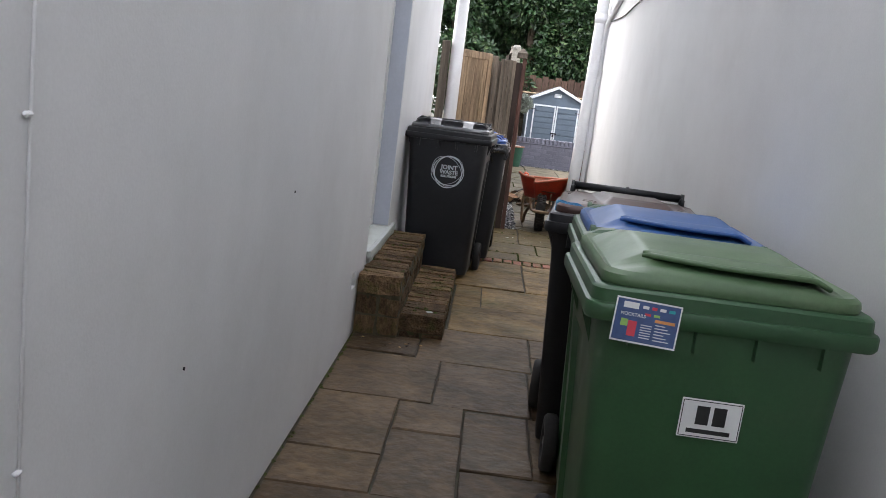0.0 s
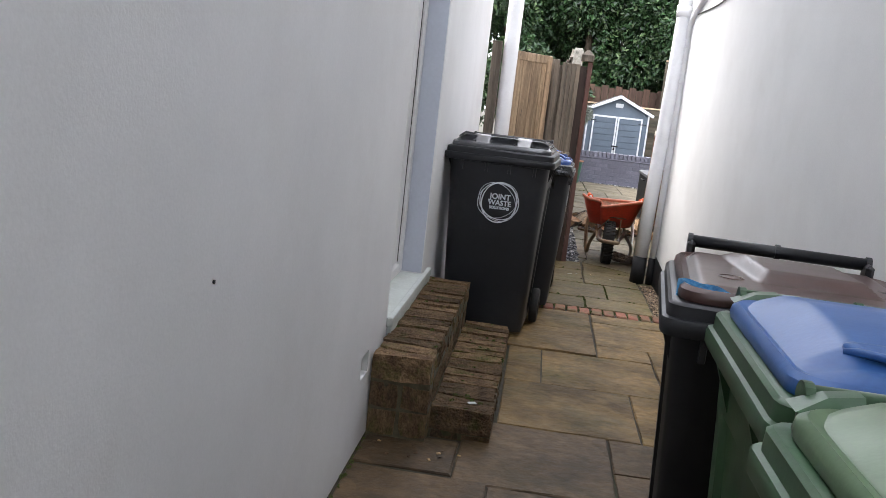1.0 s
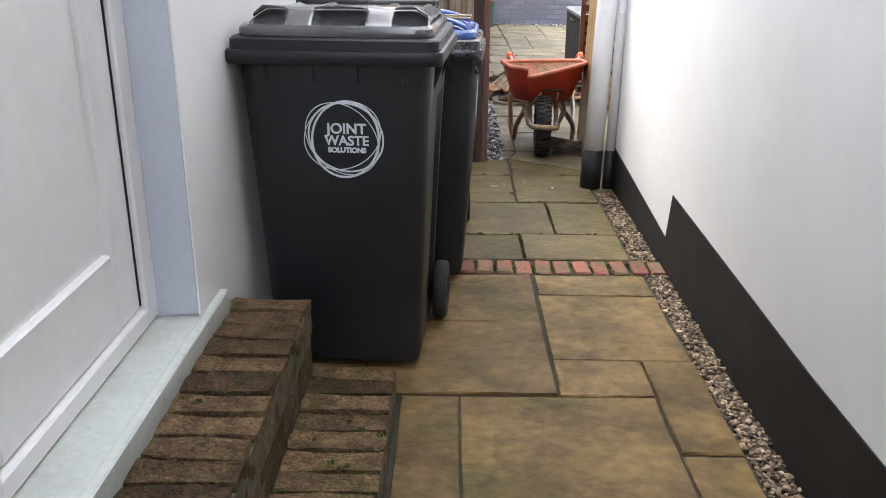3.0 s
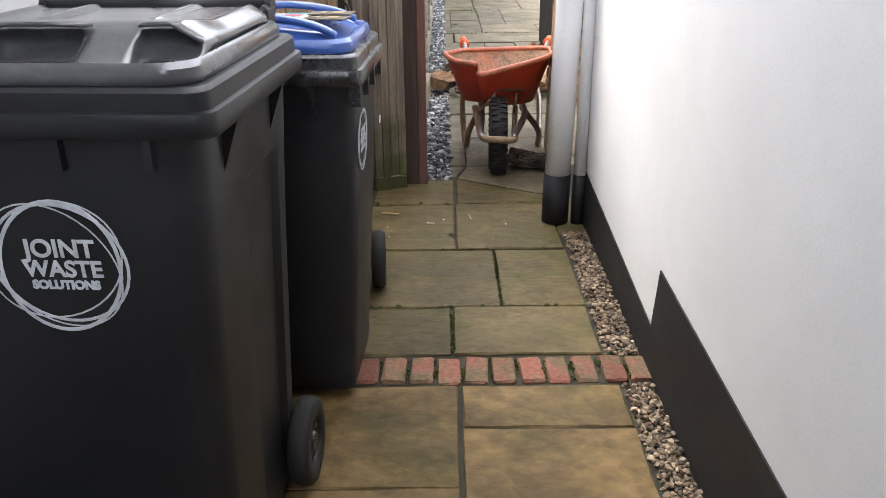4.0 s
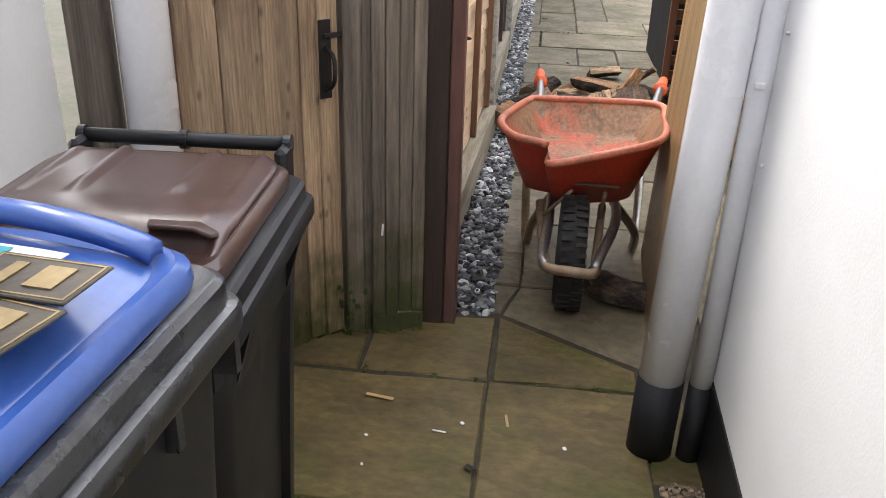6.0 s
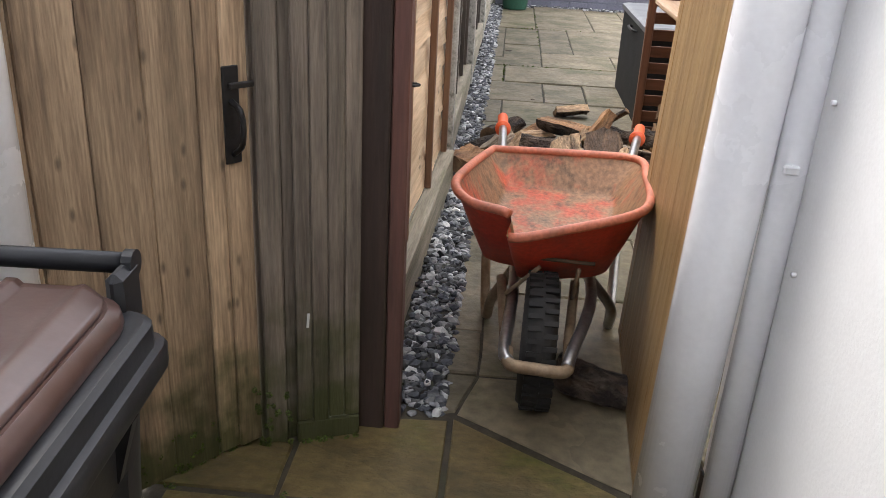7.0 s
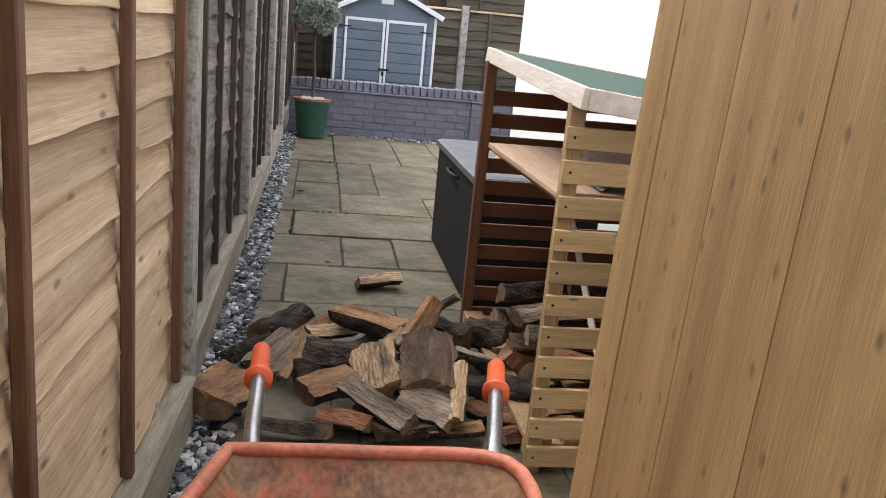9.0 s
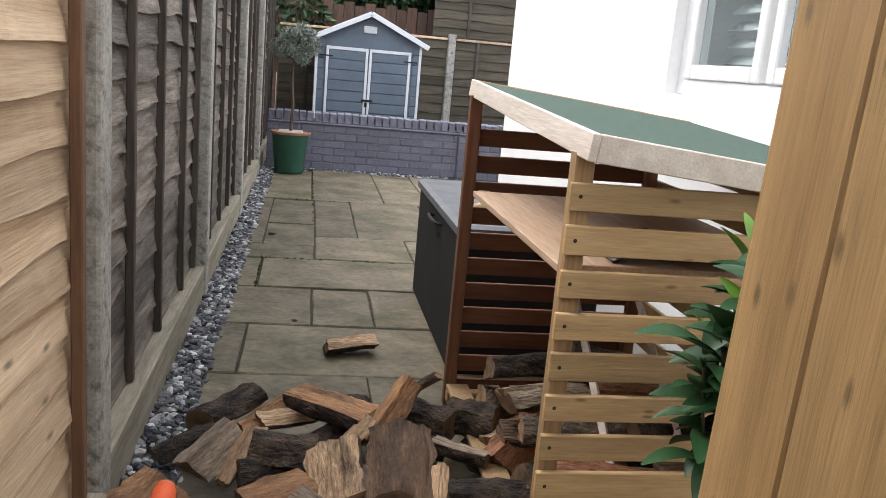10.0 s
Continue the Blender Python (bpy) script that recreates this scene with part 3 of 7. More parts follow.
# ---- house walls ----
west = link("wall_west", merge(
    box(WEST - 0.3, WEST, -4, 3.83, 0, 5.6),
    box(WEST - 0.3, WEST, 3.83, 3.95, 0, 0.255), box(WEST - 0.3, WEST - 0.07, 3.83, 3.95, 0.255, 0.335), box(WEST - 0.3, WEST, 3.83, 3.95, 0.335, 5.6),
    box(WEST - 0.3, WEST, 3.95, 4.25, 0, 5.6),
    box(WEST - 0.3, WEST, 4.25, 5.14, 0, 0.335), box(WEST - 0.3, WEST, 4.25, 5.14, 2.45, 5.6),
    box(WEST - 0.3, WEST, 5.14, 7.56, 0, 5.6),
    box(-6, WEST - 0.3, 7.26, 7.56, 0, 5.6)), render_white)
tagged(west, "white painted render wall of the house beside the passage", "wall", kind="structure")
east = link("wall_east", merge(
    box(EAST, EAST + 0.3, -4, 7.78, -0.05, 5.6), box(EAST + 0.3, 6, 7.48, 7.78, -0.05, 5.6)), render_white)
tagged(east, "white painted render wall with a black plinth", "wall", kind="structure")
# added, unseen wall; its height sets how much light comes from behind
tagged(link("wall_south", box(WEST - 0.3, EAST + 0.3, -4.3, -4.0, 0, 1.9), render_white), "white wall added to close the unseen end of the passage", "wall", kind="structure")
tagged(link("roof_west", merge(box(-6.2, WEST + 0.05, -4.3, 7.7, 5.6, 5.75)), tile_red), "tiled eaves of the house", "roof", kind="structure")
tagged(link("roof_east", merge(box(EAST - 0.05, 6.2, -4.3, 7.9, 5.6, 5.75)), tile_red), "tiled eaves of the neighbouring house", "roof", kind="structure")

# black plinth painted on the east wall, with its stepped end
def wall_strip(points, x0, x1):
    bm = bmesh.new()
    f = bm.faces.new([bm.verts.new((x0, y, z)) for y, z in points])
    r = bmesh.ops.extrude_face_region(bm, geom=[f])
    for v in r["geom"]:
        if isinstance(v, bmesh.types.BMVert):
            v.co.x = x1
    bmesh.ops.recalc_face_normals(bm, faces=bm.faces[:])
    return bm
tagged(link("plinth", wall_strip([(-4, -0.04), (7.78, -0.04), (7.78, 0.23), (7.6, 0.218), (6.445, 0.13), (6.4, 0.318), (5.07, 0.276), (-4, 0.26)], EAST - 0.004, EAST), black_paint), "black painted plinth stepping up along the white wall", "plinth", kind="structure")

# the garden extension of the east house with its window
EXT = 2.1
W0, W1, WZ0, WZ1 = 9.75, 11.7, 1.13, 2.3
ext = link("wall_extension", merge(
    box(EXT, EXT + 0.28, 7.78, W0, -0.05, 2.8), box(EXT, EXT + 0.28, W1, 14.6, -0.05, 2.8),
    box(EXT, EXT + 0.28, W0, W1, -0.05, WZ0), box(EXT, EXT + 0.28, W0, W1, WZ1, 2.8),
    box(EXT + 0.28, 6, 14.32, 14.6, -0.05, 2.8)), render_white_garden)
tagged(ext, "bright white rendered wall of the garden extension", "wall", kind="structure")
tagged(link("roof_extension", box(EXT - 0.12, 6, 7.78, 14.75, 2.8, 2.95), shed_roof), "flat roof of the garden extension", "roof", kind="structure")
tagged(link("floor_inside", box(EXT + 0.28, 6, 7.8, 14.32, -0.05, 0.1), dark_room), "near-black floor that paints in the unlit room behind the window", "floor", kind="structure")

win = thing("window_1", "white plastic casement window with louvred shutters behind", "window", kind="structure")
fx0, fx1 = EXT + 0.05, EXT + 0.12
frame_mesh = [box(fx0, fx1, W0, W0 + 0.06, WZ0, WZ1, 0.004), box(fx0, fx1, W1 - 0.06, W1, WZ0, WZ1, 0.004),
              box(fx0, fx1, W0 + 0.06, W1 - 0.06, WZ0, WZ0 + 0.06, 0.004), box(fx0, fx1, W0 + 0.06, W1 - 0.06, WZ1 - 0.06, WZ1, 0.004)]
part("window_frame", merge(*frame_mesh), upvc, win)
for a, b in ((9.83, 10.38), (10.42, 10.98), (11.03, 11.62)):
    part("casement", merge(box(fx0 - 0.012, fx1 - 0.01, a, a + 0.055, WZ0 + 0.065, WZ1 - 0.065, 0.006), box(fx0 - 0.012, fx1 - 0.01, b - 0.055, b, WZ0 + 0.065, WZ1 - 0.065, 0.006),
                           box(fx0 - 0.012, fx1 - 0.01, a + 0.055, b - 0.055, WZ0 + 0.065, WZ0 + 0.12, 0.006), box(fx0 - 0.012, fx1 - 0.01, a + 0.055, b - 0.055, WZ1 - 0.12, WZ1 - 0.065, 0.006)), upvc, win)
    pane = part("pane", box(fx0 + 0.02, fx0 + 0.026, a + 0.057, b - 0.057, WZ0 + 0.122, WZ1 - 0.122), glass, win)
    pane.visible_shadow = False
    slats = []
    k = WZ0 + 0.15
    while k < WZ1 - 0.12:
        slats.append(moved(box(-0.004, 0.004, a + 0.06, b - 0.06, -0.03, 0.03), Matrix.Translation((fx1 + 0.08, 0, k)) @ pose(0, 0, 0, 0, 50, 0)))
        k += 0.065
    part("shutter", merge(*slats), blind_white, win)
part("window_sill", box(EXT - 0.09, EXT + 0.05, W0 - 0.12, 11.76, 0.975, 1.04, 0.008, 2), render_white_garden, win)

# ---- door in the west wall, with sill ----
door = thing("door_1", "white plastic door set back in the white wall", "door", kind="structure")
dx0, dx1 = WEST - 0.17, WEST - 0.10
part("door_frame", merge(box(dx0, dx1, 4.25, 4.32, 0.375, 2.45, 0.004), box(dx0, dx1, 5.07, 5.14, 0.375, 2.45, 0.004), box(dx0, dx1, 4.32, 5.07, 2.38, 2.45, 0.004), box(dx0, dx1, 4.32, 5.07, 0.375, 0.42, 0.004)), upvc, door)
leaf = part("door_leaf", merge(box(dx0 + 0.005, dx1 - 0.015, 4.32, 4.44, 0.42, 2.38, 0.006), box(dx0 + 0.005, dx1 - 0.015, 4.95, 5.07, 0.42, 2.38, 0.006), box(dx0 + 0.005, dx1 - 0.015, 4.44, 4.95, 0.42, 0.6, 0.006), box(dx0 + 0.005, dx1 - 0.015, 4.44, 4.95, 2.26, 2.38, 0.006), box(dx0 + 0.005, dx1 - 0.015, 4.44, 4.95, 1.2, 1.32, 0.006), box(dx0 + 0.02, dx1 - 0.03, 4.44, 4.95, 0.6, 1.2)), upvc, door)
pane = part("pane", box(dx0 + 0.03, dx0 + 0.036, 4.44, 4.95, 1.32, 2.26), glass, door)
part("gasket", merge(box(dx1 - 0.018, dx1 - 0.012, 5.062, 5.068, 0.43, 2.37)), iron, door)
tagged(link("door_sill", merge(box(WEST - 0.17, WEST + 0.022, 4.25, 5.14, 0.335, 0.373, 0.006, 2), box(WEST + 0.002, WEST + 0.026, 4.24, 5.30, 0.3385, 0.3765, 0.004), box(WEST + 0.001, WEST + 0.019, 4.26, 5.34, 0.3, 0.337, 0.003)), sill_paint), "pale grey painted door sill, worn", "door sill", kind="structure")

# thin lining that puts the shade of the door reveal into its colour
tagged(link("door_reveal", merge(box(WEST - 0.1, WEST - 0.004, 5.134, 5.1395, 0.376, 2.446, 0.001), box(WEST - 0.1, WEST - 0.004, 4.2505, 4.256, 0.376, 2.446, 0.001)), reveal_shade), "thin lining of the door opening, coloured blue-grey for its shade", "door lining", kind="structure")

# upright bead with clips on the west wall near the start, modelled as a cable
cable = thing("wall_cable", "thin painted bead with small clips running up the white wall", "cable")
part("cable", tube([(WEST + 0.004, 1.0, 0.0), (WEST + 0.004, 1.01, 1.4), (WEST + 0.004, 1.0, 3.0), (WEST + 0.004, 1.0, 5.5)], 0.0028, 8), render_white, cable, smooth=True)
for z in (0.2, 0.66, 1.13, 1.61, 2.1):
    part("clip", box(WEST, WEST + 0.009, 0.992, 1.008, z - 0.004, z + 0.004, 0.003), render_white, cable)
for y, z in ((2.486, 0.874), (1.62, 0.6), (0.9, 0.43)):
    tagged(link("wall_plug", moved(wheel_mesh(0.006, 0.004, True), Matrix.Translation((WEST + 0.001, y, z))), iron), "small dark screw hole in the white wall", "wall plug")

# ---- downpipes ----
pipe = thing("downpipe", "white painted downpipe with a black foot beside the gate", "pipe")
part("pipe", tube([(0.768, 7.63, 0.205), (0.785, 7.63, 0.8), (0.808, 7.63, 1.6), (0.814, 7.63, 2.0), (0.814, 7.63, 5.5)], 0.051, 32), pipe_white, pipe, smooth=True)
part("collar", tube([(0.814, 7.63, 1.98), (0.814, 7.63, 2.06)], 0.057, 32), pipe_white, pipe, smooth=True)
part("foot", tube([(0.764, 7.63, -0.03), (0.768, 7.63, 0.205)], 0.054, 32), black_paint, pipe, "black painted foot", smooth=True)
for z in (1.3, 1.9, 2.6):
    part("bracket", box(0.852, 0.88, 7.61, 7.65, z, z + 0.03, 0.005), pipe_white, pipe)
waste = thing("waste_pipe", "slim white painted pipe fixed to the white wall", "pipe")
part("pipe", tube([(0.855, 7.612, 0.2), (0.862, 7.612, 0.9), (0.868, 7.612, 1.4), (0.87, 7.605, 1.9), (0.868, 7.52, 1.98), (0.862, 6.4, 2.2), (0.862, 3.6, 2.75)], [0.025, 0.025, 0.025, 0.025, 0.024, 0.022, 0.022], 24), pipe_white, waste, smooth=True)
part("foot", tube([(0.853, 7.612, -0.03), (0.855, 7.612, 0.205)], 0.027, 24), black_paint, waste, "black painted foot", smooth=True)
for z in (0.895, 1.15, 1.51, 1.75):
    part("clip", box(0.842, 0.866, 7.58, 7.592, z, z + 0.014, 0.003), pipe_white, waste)
    part("screw", moved(wheel_mesh(0.007, 0.01, True), Matrix.Translation((0.878, 7.55, z - 0.14))), pipe_white, waste)
lead = thing("wall_cable", "thin dark cable sagging along the white wall", "cable")
part("cable", tube(curve_points([(0.874, 7.4, 1.98), (0.873, 6.6, 1.955), (0.873, 5.9, 1.985), (0.873, 5.2, 1.965), (0.873, 4.0, 2.0)], 5), 0.005, 6), iron, lead, smooth=True)
for y in (7.38, 5.9, 4.05):
    part("clip", box(0.868, 0.88, y - 0.006, y + 0.006, 1.972, 1.992, 0.002), pipe_white, lead)
pipe_w = thing("downpipe", "white downpipe standing in front of the timber gate", "pipe")
part("pipe", tube([(-0.4, 7.64, -0.03), (-0.4, 7.64, 1.5), (-0.4, 7.64, 5.5)], 0.056, 24), pipe_white, pipe_w, smooth=True)
part("collar", tube([(-0.4, 7.64, 2.3), (-0.4, 7.64, 2.38)], 0.063, 24), pipe_white, pipe_w, smooth=True)


# ---- gravel strips ----
def gravel(name, label, mat, areas, size, per_m2, seed, layers=1):
    """Loose stones scattered over plan rectangles, as one heap of stuff."""
    r = np.random.default_rng(seed)
    phi = (1 + 5 ** 0.5) / 2
    ico = np.array([(-1, phi, 0), (1, phi, 0), (-1, -phi, 0), (1, -phi, 0), (0, -1, phi), (0, 1, phi), (0, -1, -phi), (0, 1, -phi), (phi, 0, -1), (phi, 0, 1), (-phi, 0, -1), (-phi, 0, 1)]) / 1.9
    tri = np.array([(0, 11, 5), (0, 5, 1), (0, 1, 7), (0, 7, 10), (0, 10, 11), (1, 5, 9), (5, 11, 4), (11, 10, 2), (10, 7, 6), (7, 1, 8), (3, 9, 4), (3, 4, 2), (3, 2, 6), (3, 6, 8), (3, 8, 9), (4, 9, 5), (2, 4, 11), (6, 2, 10), (8, 6, 7), (9, 8, 1)])
    vs, fs, base = [], [], 0
    for x0, x1, y0, y1 in areas:
        n = int((x1 - x0) * (y1 - y0) * per_m2)
        for _ in range(n):
            v = ico * (1 + r.uniform(-0.32, 0.32, (12, 1)))
            v = v * np.array([1, r.uniform(0.6, 1.0), r.uniform(0.4, 0.7)]) * size * r.uniform(0.55, 1.35)
            a, b = r.uniform(0, 6.283), r.normal(0, 0.35)
            rx = np.array([[1, 0, 0], [0, math.cos(b), -math.sin(b)], [0, math.sin(b), math.cos(b)]])
            rz = np.array([[math.cos(a), -math.sin(a), 0], [math.sin(a), math.cos(a), 0], [0, 0, 1]])
            v = v @ rx.T @ rz.T + np.array([r.uniform(x0 + size * 0.5, x1 - size * 0.4), r.uniform(y0, y1), -0.012 + r.uniform(0, 0.018)])
            vs.append(v)
            fs.append(tri + base)
            base += 12
    me = bpy.data.meshes.new(name)
    me.from_pydata(np.concatenate(vs).tolist(), [], np.concatenate(fs).tolist())
    me.materials.append(mat)
    return tagged(new(name, me), label, "gravel", kind="stuff")


gravel("gravel", "loose blue-grey and white slate gravel along the fence foot", stone_blue, [(0.185, 0.35, 8.22, 11.0), (0.185, 0.33, 11.0, 16.9), (0.6, 2.1, 16.8, 16.95)], 0.017, 4200, 3)
gravel("gravel", "loose tan pea gravel along the foot of the wall", stone_tan, [(0.79, 0.876, 1.0, 6.36), (0.775, 0.876, 6.53, 7.5)], 0.0082, 16500, 4)

# ---- fence on the boundary, posts, lap panels and gravel boards ----
POSTS = [10.22, 12.28, 14.3, 16.3]
fence = thing("boundary_fence", "timber overlap fence between grey concrete posts along the garden", "fence", kind="structure")
post_shape = loft([level(rounded(0.1, 0.1, 0.012, 2), 0), level(rounded(0.1, 0.1, 0.012, 2), 1.9), level(rounded(0.07, 0.07, 0.01, 2), 1.93)])
post_ob = part("concrete_post", post_shape, concrete, fence, "grey speckled concrete post")
post_ob.location = (0.16, POSTS[0] - 0.02, -0.05)
for y in POSTS[1:]:
    p = new("concrete_post", post_ob.data)
    p.parent = fence
    p.location = (0.15, y, -0.05)


def wavy_board(length, height, seed, t=0.011, wav=0.006):
    """A waney-edged lap board along y, thicker at its foot, leaning out over the one below."""
    r = random.Random(seed)
    n = 30
    bm = bmesh.new()
    secs = []
    ph = r.uniform(0, 9)
    for i in range(n + 1):
        y = length * i / n
        low = wav * (math.sin(y * 5 + ph) + 0.6 * math.sin(y * 13 + 2 * ph)) + r.uniform(-0.3, 0.3) * wav
        bulge = 0.004 * math.sin(y * 7 + ph * 1.7) + r.uniform(-0.0015, 0.0015)
        secs.append([(0.0, y, height), (t * 0.5, y, height), (t * 1.5 + bulge, y, height * 0.45), (t * 2.2 + bulge, y, low + 0.002), (t * 2.0 + bulge, y, low), (t * 1.1 + bulge, y, low)])
    rings = [[bm.verts.new(p) for p in s] for s in secs]
    c = len(secs[0])
    for a, b in zip(rings, rings[1:]):
        for k in range(c):
            bm.faces.new((a[k], a[(k + 1) % c], b[(k + 1) % c], b[k]))
    bm.faces.new(rings[0])
    bm.faces.new(rings[-1][::-1])
    bmesh.ops.recalc_face_normals(bm, faces=bm.faces[:])
    return bm


def lap_panel(y0, y1, label, wood, bat, battens, exposure, wav, seed, top=1.78, turn=0.0, x0=0.08, thick=0.017):
    p = part("panel", merge(box(0.0, 0.065, 0, y1 - y0, top - 0.17, top - 0.14, 0.004), box(-0.03, 0.0, 0, y1 - y0, -0.005, top - 0.171)), bat, fence, label)
    p.matrix_basis = pose(x0, y0, 0.15, 0, 0, turn)
    k, z = 0, -0.005
    while z < top - 0.15:
        b = part("board", wavy_board(y1 - y0, exposure + 0.03, seed * 40 + k, thick, wav), wood, p)
        b.location = (0.018, 0, z)
        z += exposure
        k += 1
    for y in battens:
        part("batten", box(0.05, 0.076, y - y0 - 0.014, y - y0 + 0.014, 0.0, top - 0.172, 0.003), bat, p)
    part("gravel_board", box(0.05, 0.11, 0.0, y1 - y0, -0.18, -0.004, 0.006), gravel_board_wood, p, "mossy timber gravel board")
    return p


NEW_PANEL, OLD_PANEL = "pale new overlap timber panel with brown battens", "weathered grey overlap timber panel with dark battens"
lap_panel(8.617, 10.14, NEW_PANEL, new_lap, batten_wood, (9.0, 9.57, 10.09), 0.1, 0.004, 1, top=1.5, turn=-2.2, x0=0.058, thick=0.014)
lap_panel(10.27, 12.23, OLD_PANEL, old_lap, old_batten, (10.31, 10.79, 11.27, 11.8, 12.19), 0.1, 0.009, 2)
lap_panel(12.33, 14.25, OLD_PANEL, old_lap, old_batten, (12.37, 12.8, 13.3, 13.8, 14.2), 0.1, 0.009, 3)
lap_panel(14.35, 16.25, OLD_PANEL, old_lap, old_batten, (14.4, 14.8, 15.3, 15.8, 16.2), 0.1, 0.009, 4)
lap_panel(16.35, 18.2, OLD_PANEL, old_lap, old_batten, (16.4, 16.9, 17.4, 18.1), 0.1, 0.009, 5)
lap_panel(18.3, 20.0, OLD_PANEL, old_lap, old_batten, (18.4, 18.9, 19.4), 0.1, 0.009, 6)

# ---- gate post of the garden gate ----
post = thing("gate_post", "red-brown stained gate post with a dark side and pointed cap", "gate post", at=pose(0.19, 8.19, -0.05))
part("post", box(0.008, 0.045, -0.045, 0.01, 0, 1.68, 0.004), red_wood, post)
part("jamb", box(-0.085, 0.006, -0.05, 0.005, 0, 1.64, 0.004), dark_wood, post, "dark stained jamb")
part("jamb_board", box(-0.09, -0.045, 0.012, 0.325, 0, 1.64, 0.004), red_wood, post)
part("cap", loft([level(rounded(0.1, 0.1, 0.006, 1, 0.0, -0.02), 1.682), level(rounded(0.1, 0.1, 0.006, 1, 0.0, -0.02), 1.73), level(rounded(0.02, 0.02, 0.004, 1, 0.0, -0.02), 1.77)]), gate_grey, post, "pale weathered cap")
first_post = thing("fence_post", "speckled grey concrete post with an iron latch keeper", "fence post", at=pose(0.12, 8.567, -0.05))
part("post", loft([level(rounded(0.09, 0.094, 0.012, 2), 0), level(rounded(0.09, 0.094, 0.012, 2), 1.5), level(rounded(0.06, 0.06, 0.01, 2), 1.53)]), concrete, first_post)
part("keeper", merge(box(0.0455, 0.049, -0.014, 0.014, 0.79, 0.86, 0.001), tube([(0.049, -0.012, 0.825), (0.082, -0.012, 0.825), (0.092, 0.0, 0.825), (0.082, 0.012, 0.825), (0.049, 0.012, 0.825)], 0.004, 8)), iron, first_post, "black iron latch keeper")


def boarded(name, label, category, p0, p1, z0, z1, boards, wood, seed, thick=0.02, at_top=0.0):
    """Upright boards between two plan points."""
    d = Vector((p1[0] - p0[0], p1[1] - p0[1], 0))
    p = thing(name, label, category, at=pose(p0[0], p0[1], 0, 0, 0, math.degrees(math.atan2(d.y, d.x))))
    r = random.Random(seed)
    w = d.length / boards
    for i in range(boards):
        part("board", box(i * w + 0.0008, (i + 1) * w - 0.0008, r.uniform(-0.003, 0.003) - thick, 0, z0 + r.uniform(0, 0.01), z1 + r.uniform(-0.006, 0.006), 0.003), wood, p)
    return p, d.length


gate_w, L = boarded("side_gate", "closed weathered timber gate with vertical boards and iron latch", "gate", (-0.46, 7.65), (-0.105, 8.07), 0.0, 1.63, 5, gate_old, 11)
part("stile", box(L - 0.062, L - 0.004, -0.034, -0.021, 0.01, 1.6, 0.003), gate_old, gate_w)
latch = part("latch_plate", box(L - 0.066, L - 0.028, -0.04, -0.035, 0.71, 0.91, 0.002), iron, gate_w, "black iron thumb latch")
part("latch_handle", merge(tube(curve_points([(L - 0.047, -0.04, 0.84), (L - 0.047, -0.075, 0.82), (L - 0.047, -0.075, 0.76), (L - 0.047, -0.04, 0.73)], 5), 0.006, 8), box(L - 0.055, L + 0.012, -0.05, -0.04, 0.865, 0.877, 0.002)), iron, gate_w)
part("top_rail", box(0, L, -0.03, -0.021, 1.57, 1.635, 0.003), gate_old, gate_w)
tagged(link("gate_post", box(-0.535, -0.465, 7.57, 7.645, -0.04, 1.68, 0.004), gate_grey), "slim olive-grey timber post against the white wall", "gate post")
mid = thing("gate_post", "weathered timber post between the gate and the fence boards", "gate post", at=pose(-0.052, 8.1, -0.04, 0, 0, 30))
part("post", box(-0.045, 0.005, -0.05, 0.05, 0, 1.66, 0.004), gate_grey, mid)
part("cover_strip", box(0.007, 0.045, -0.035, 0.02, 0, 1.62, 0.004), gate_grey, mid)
# added backing board that blocks the light through the gap beside the gate
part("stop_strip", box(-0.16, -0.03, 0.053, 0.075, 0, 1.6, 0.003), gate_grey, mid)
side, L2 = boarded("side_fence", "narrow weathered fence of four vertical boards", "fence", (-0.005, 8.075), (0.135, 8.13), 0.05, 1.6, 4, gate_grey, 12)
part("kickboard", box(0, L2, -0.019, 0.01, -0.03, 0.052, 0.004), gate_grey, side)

# ---- garden gate, swung open against the house corner ----
g0, g1 = (0.835, 7.80), (0.893, 8.71)
gd = Vector((g1[0] - g0[0], g1[1] - g0[1], 0))
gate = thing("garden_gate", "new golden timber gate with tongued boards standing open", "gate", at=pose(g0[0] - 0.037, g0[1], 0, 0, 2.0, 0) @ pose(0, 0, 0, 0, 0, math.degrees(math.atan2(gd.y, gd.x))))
GL = gd.length
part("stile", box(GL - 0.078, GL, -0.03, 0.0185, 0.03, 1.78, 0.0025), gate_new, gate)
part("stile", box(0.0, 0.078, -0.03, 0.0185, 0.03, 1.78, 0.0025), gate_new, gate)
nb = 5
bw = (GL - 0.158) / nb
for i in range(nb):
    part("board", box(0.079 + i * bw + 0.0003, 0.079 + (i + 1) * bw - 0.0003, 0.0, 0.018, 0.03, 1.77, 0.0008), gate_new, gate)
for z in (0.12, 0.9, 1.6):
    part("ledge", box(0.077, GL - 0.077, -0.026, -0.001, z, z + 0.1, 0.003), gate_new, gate)


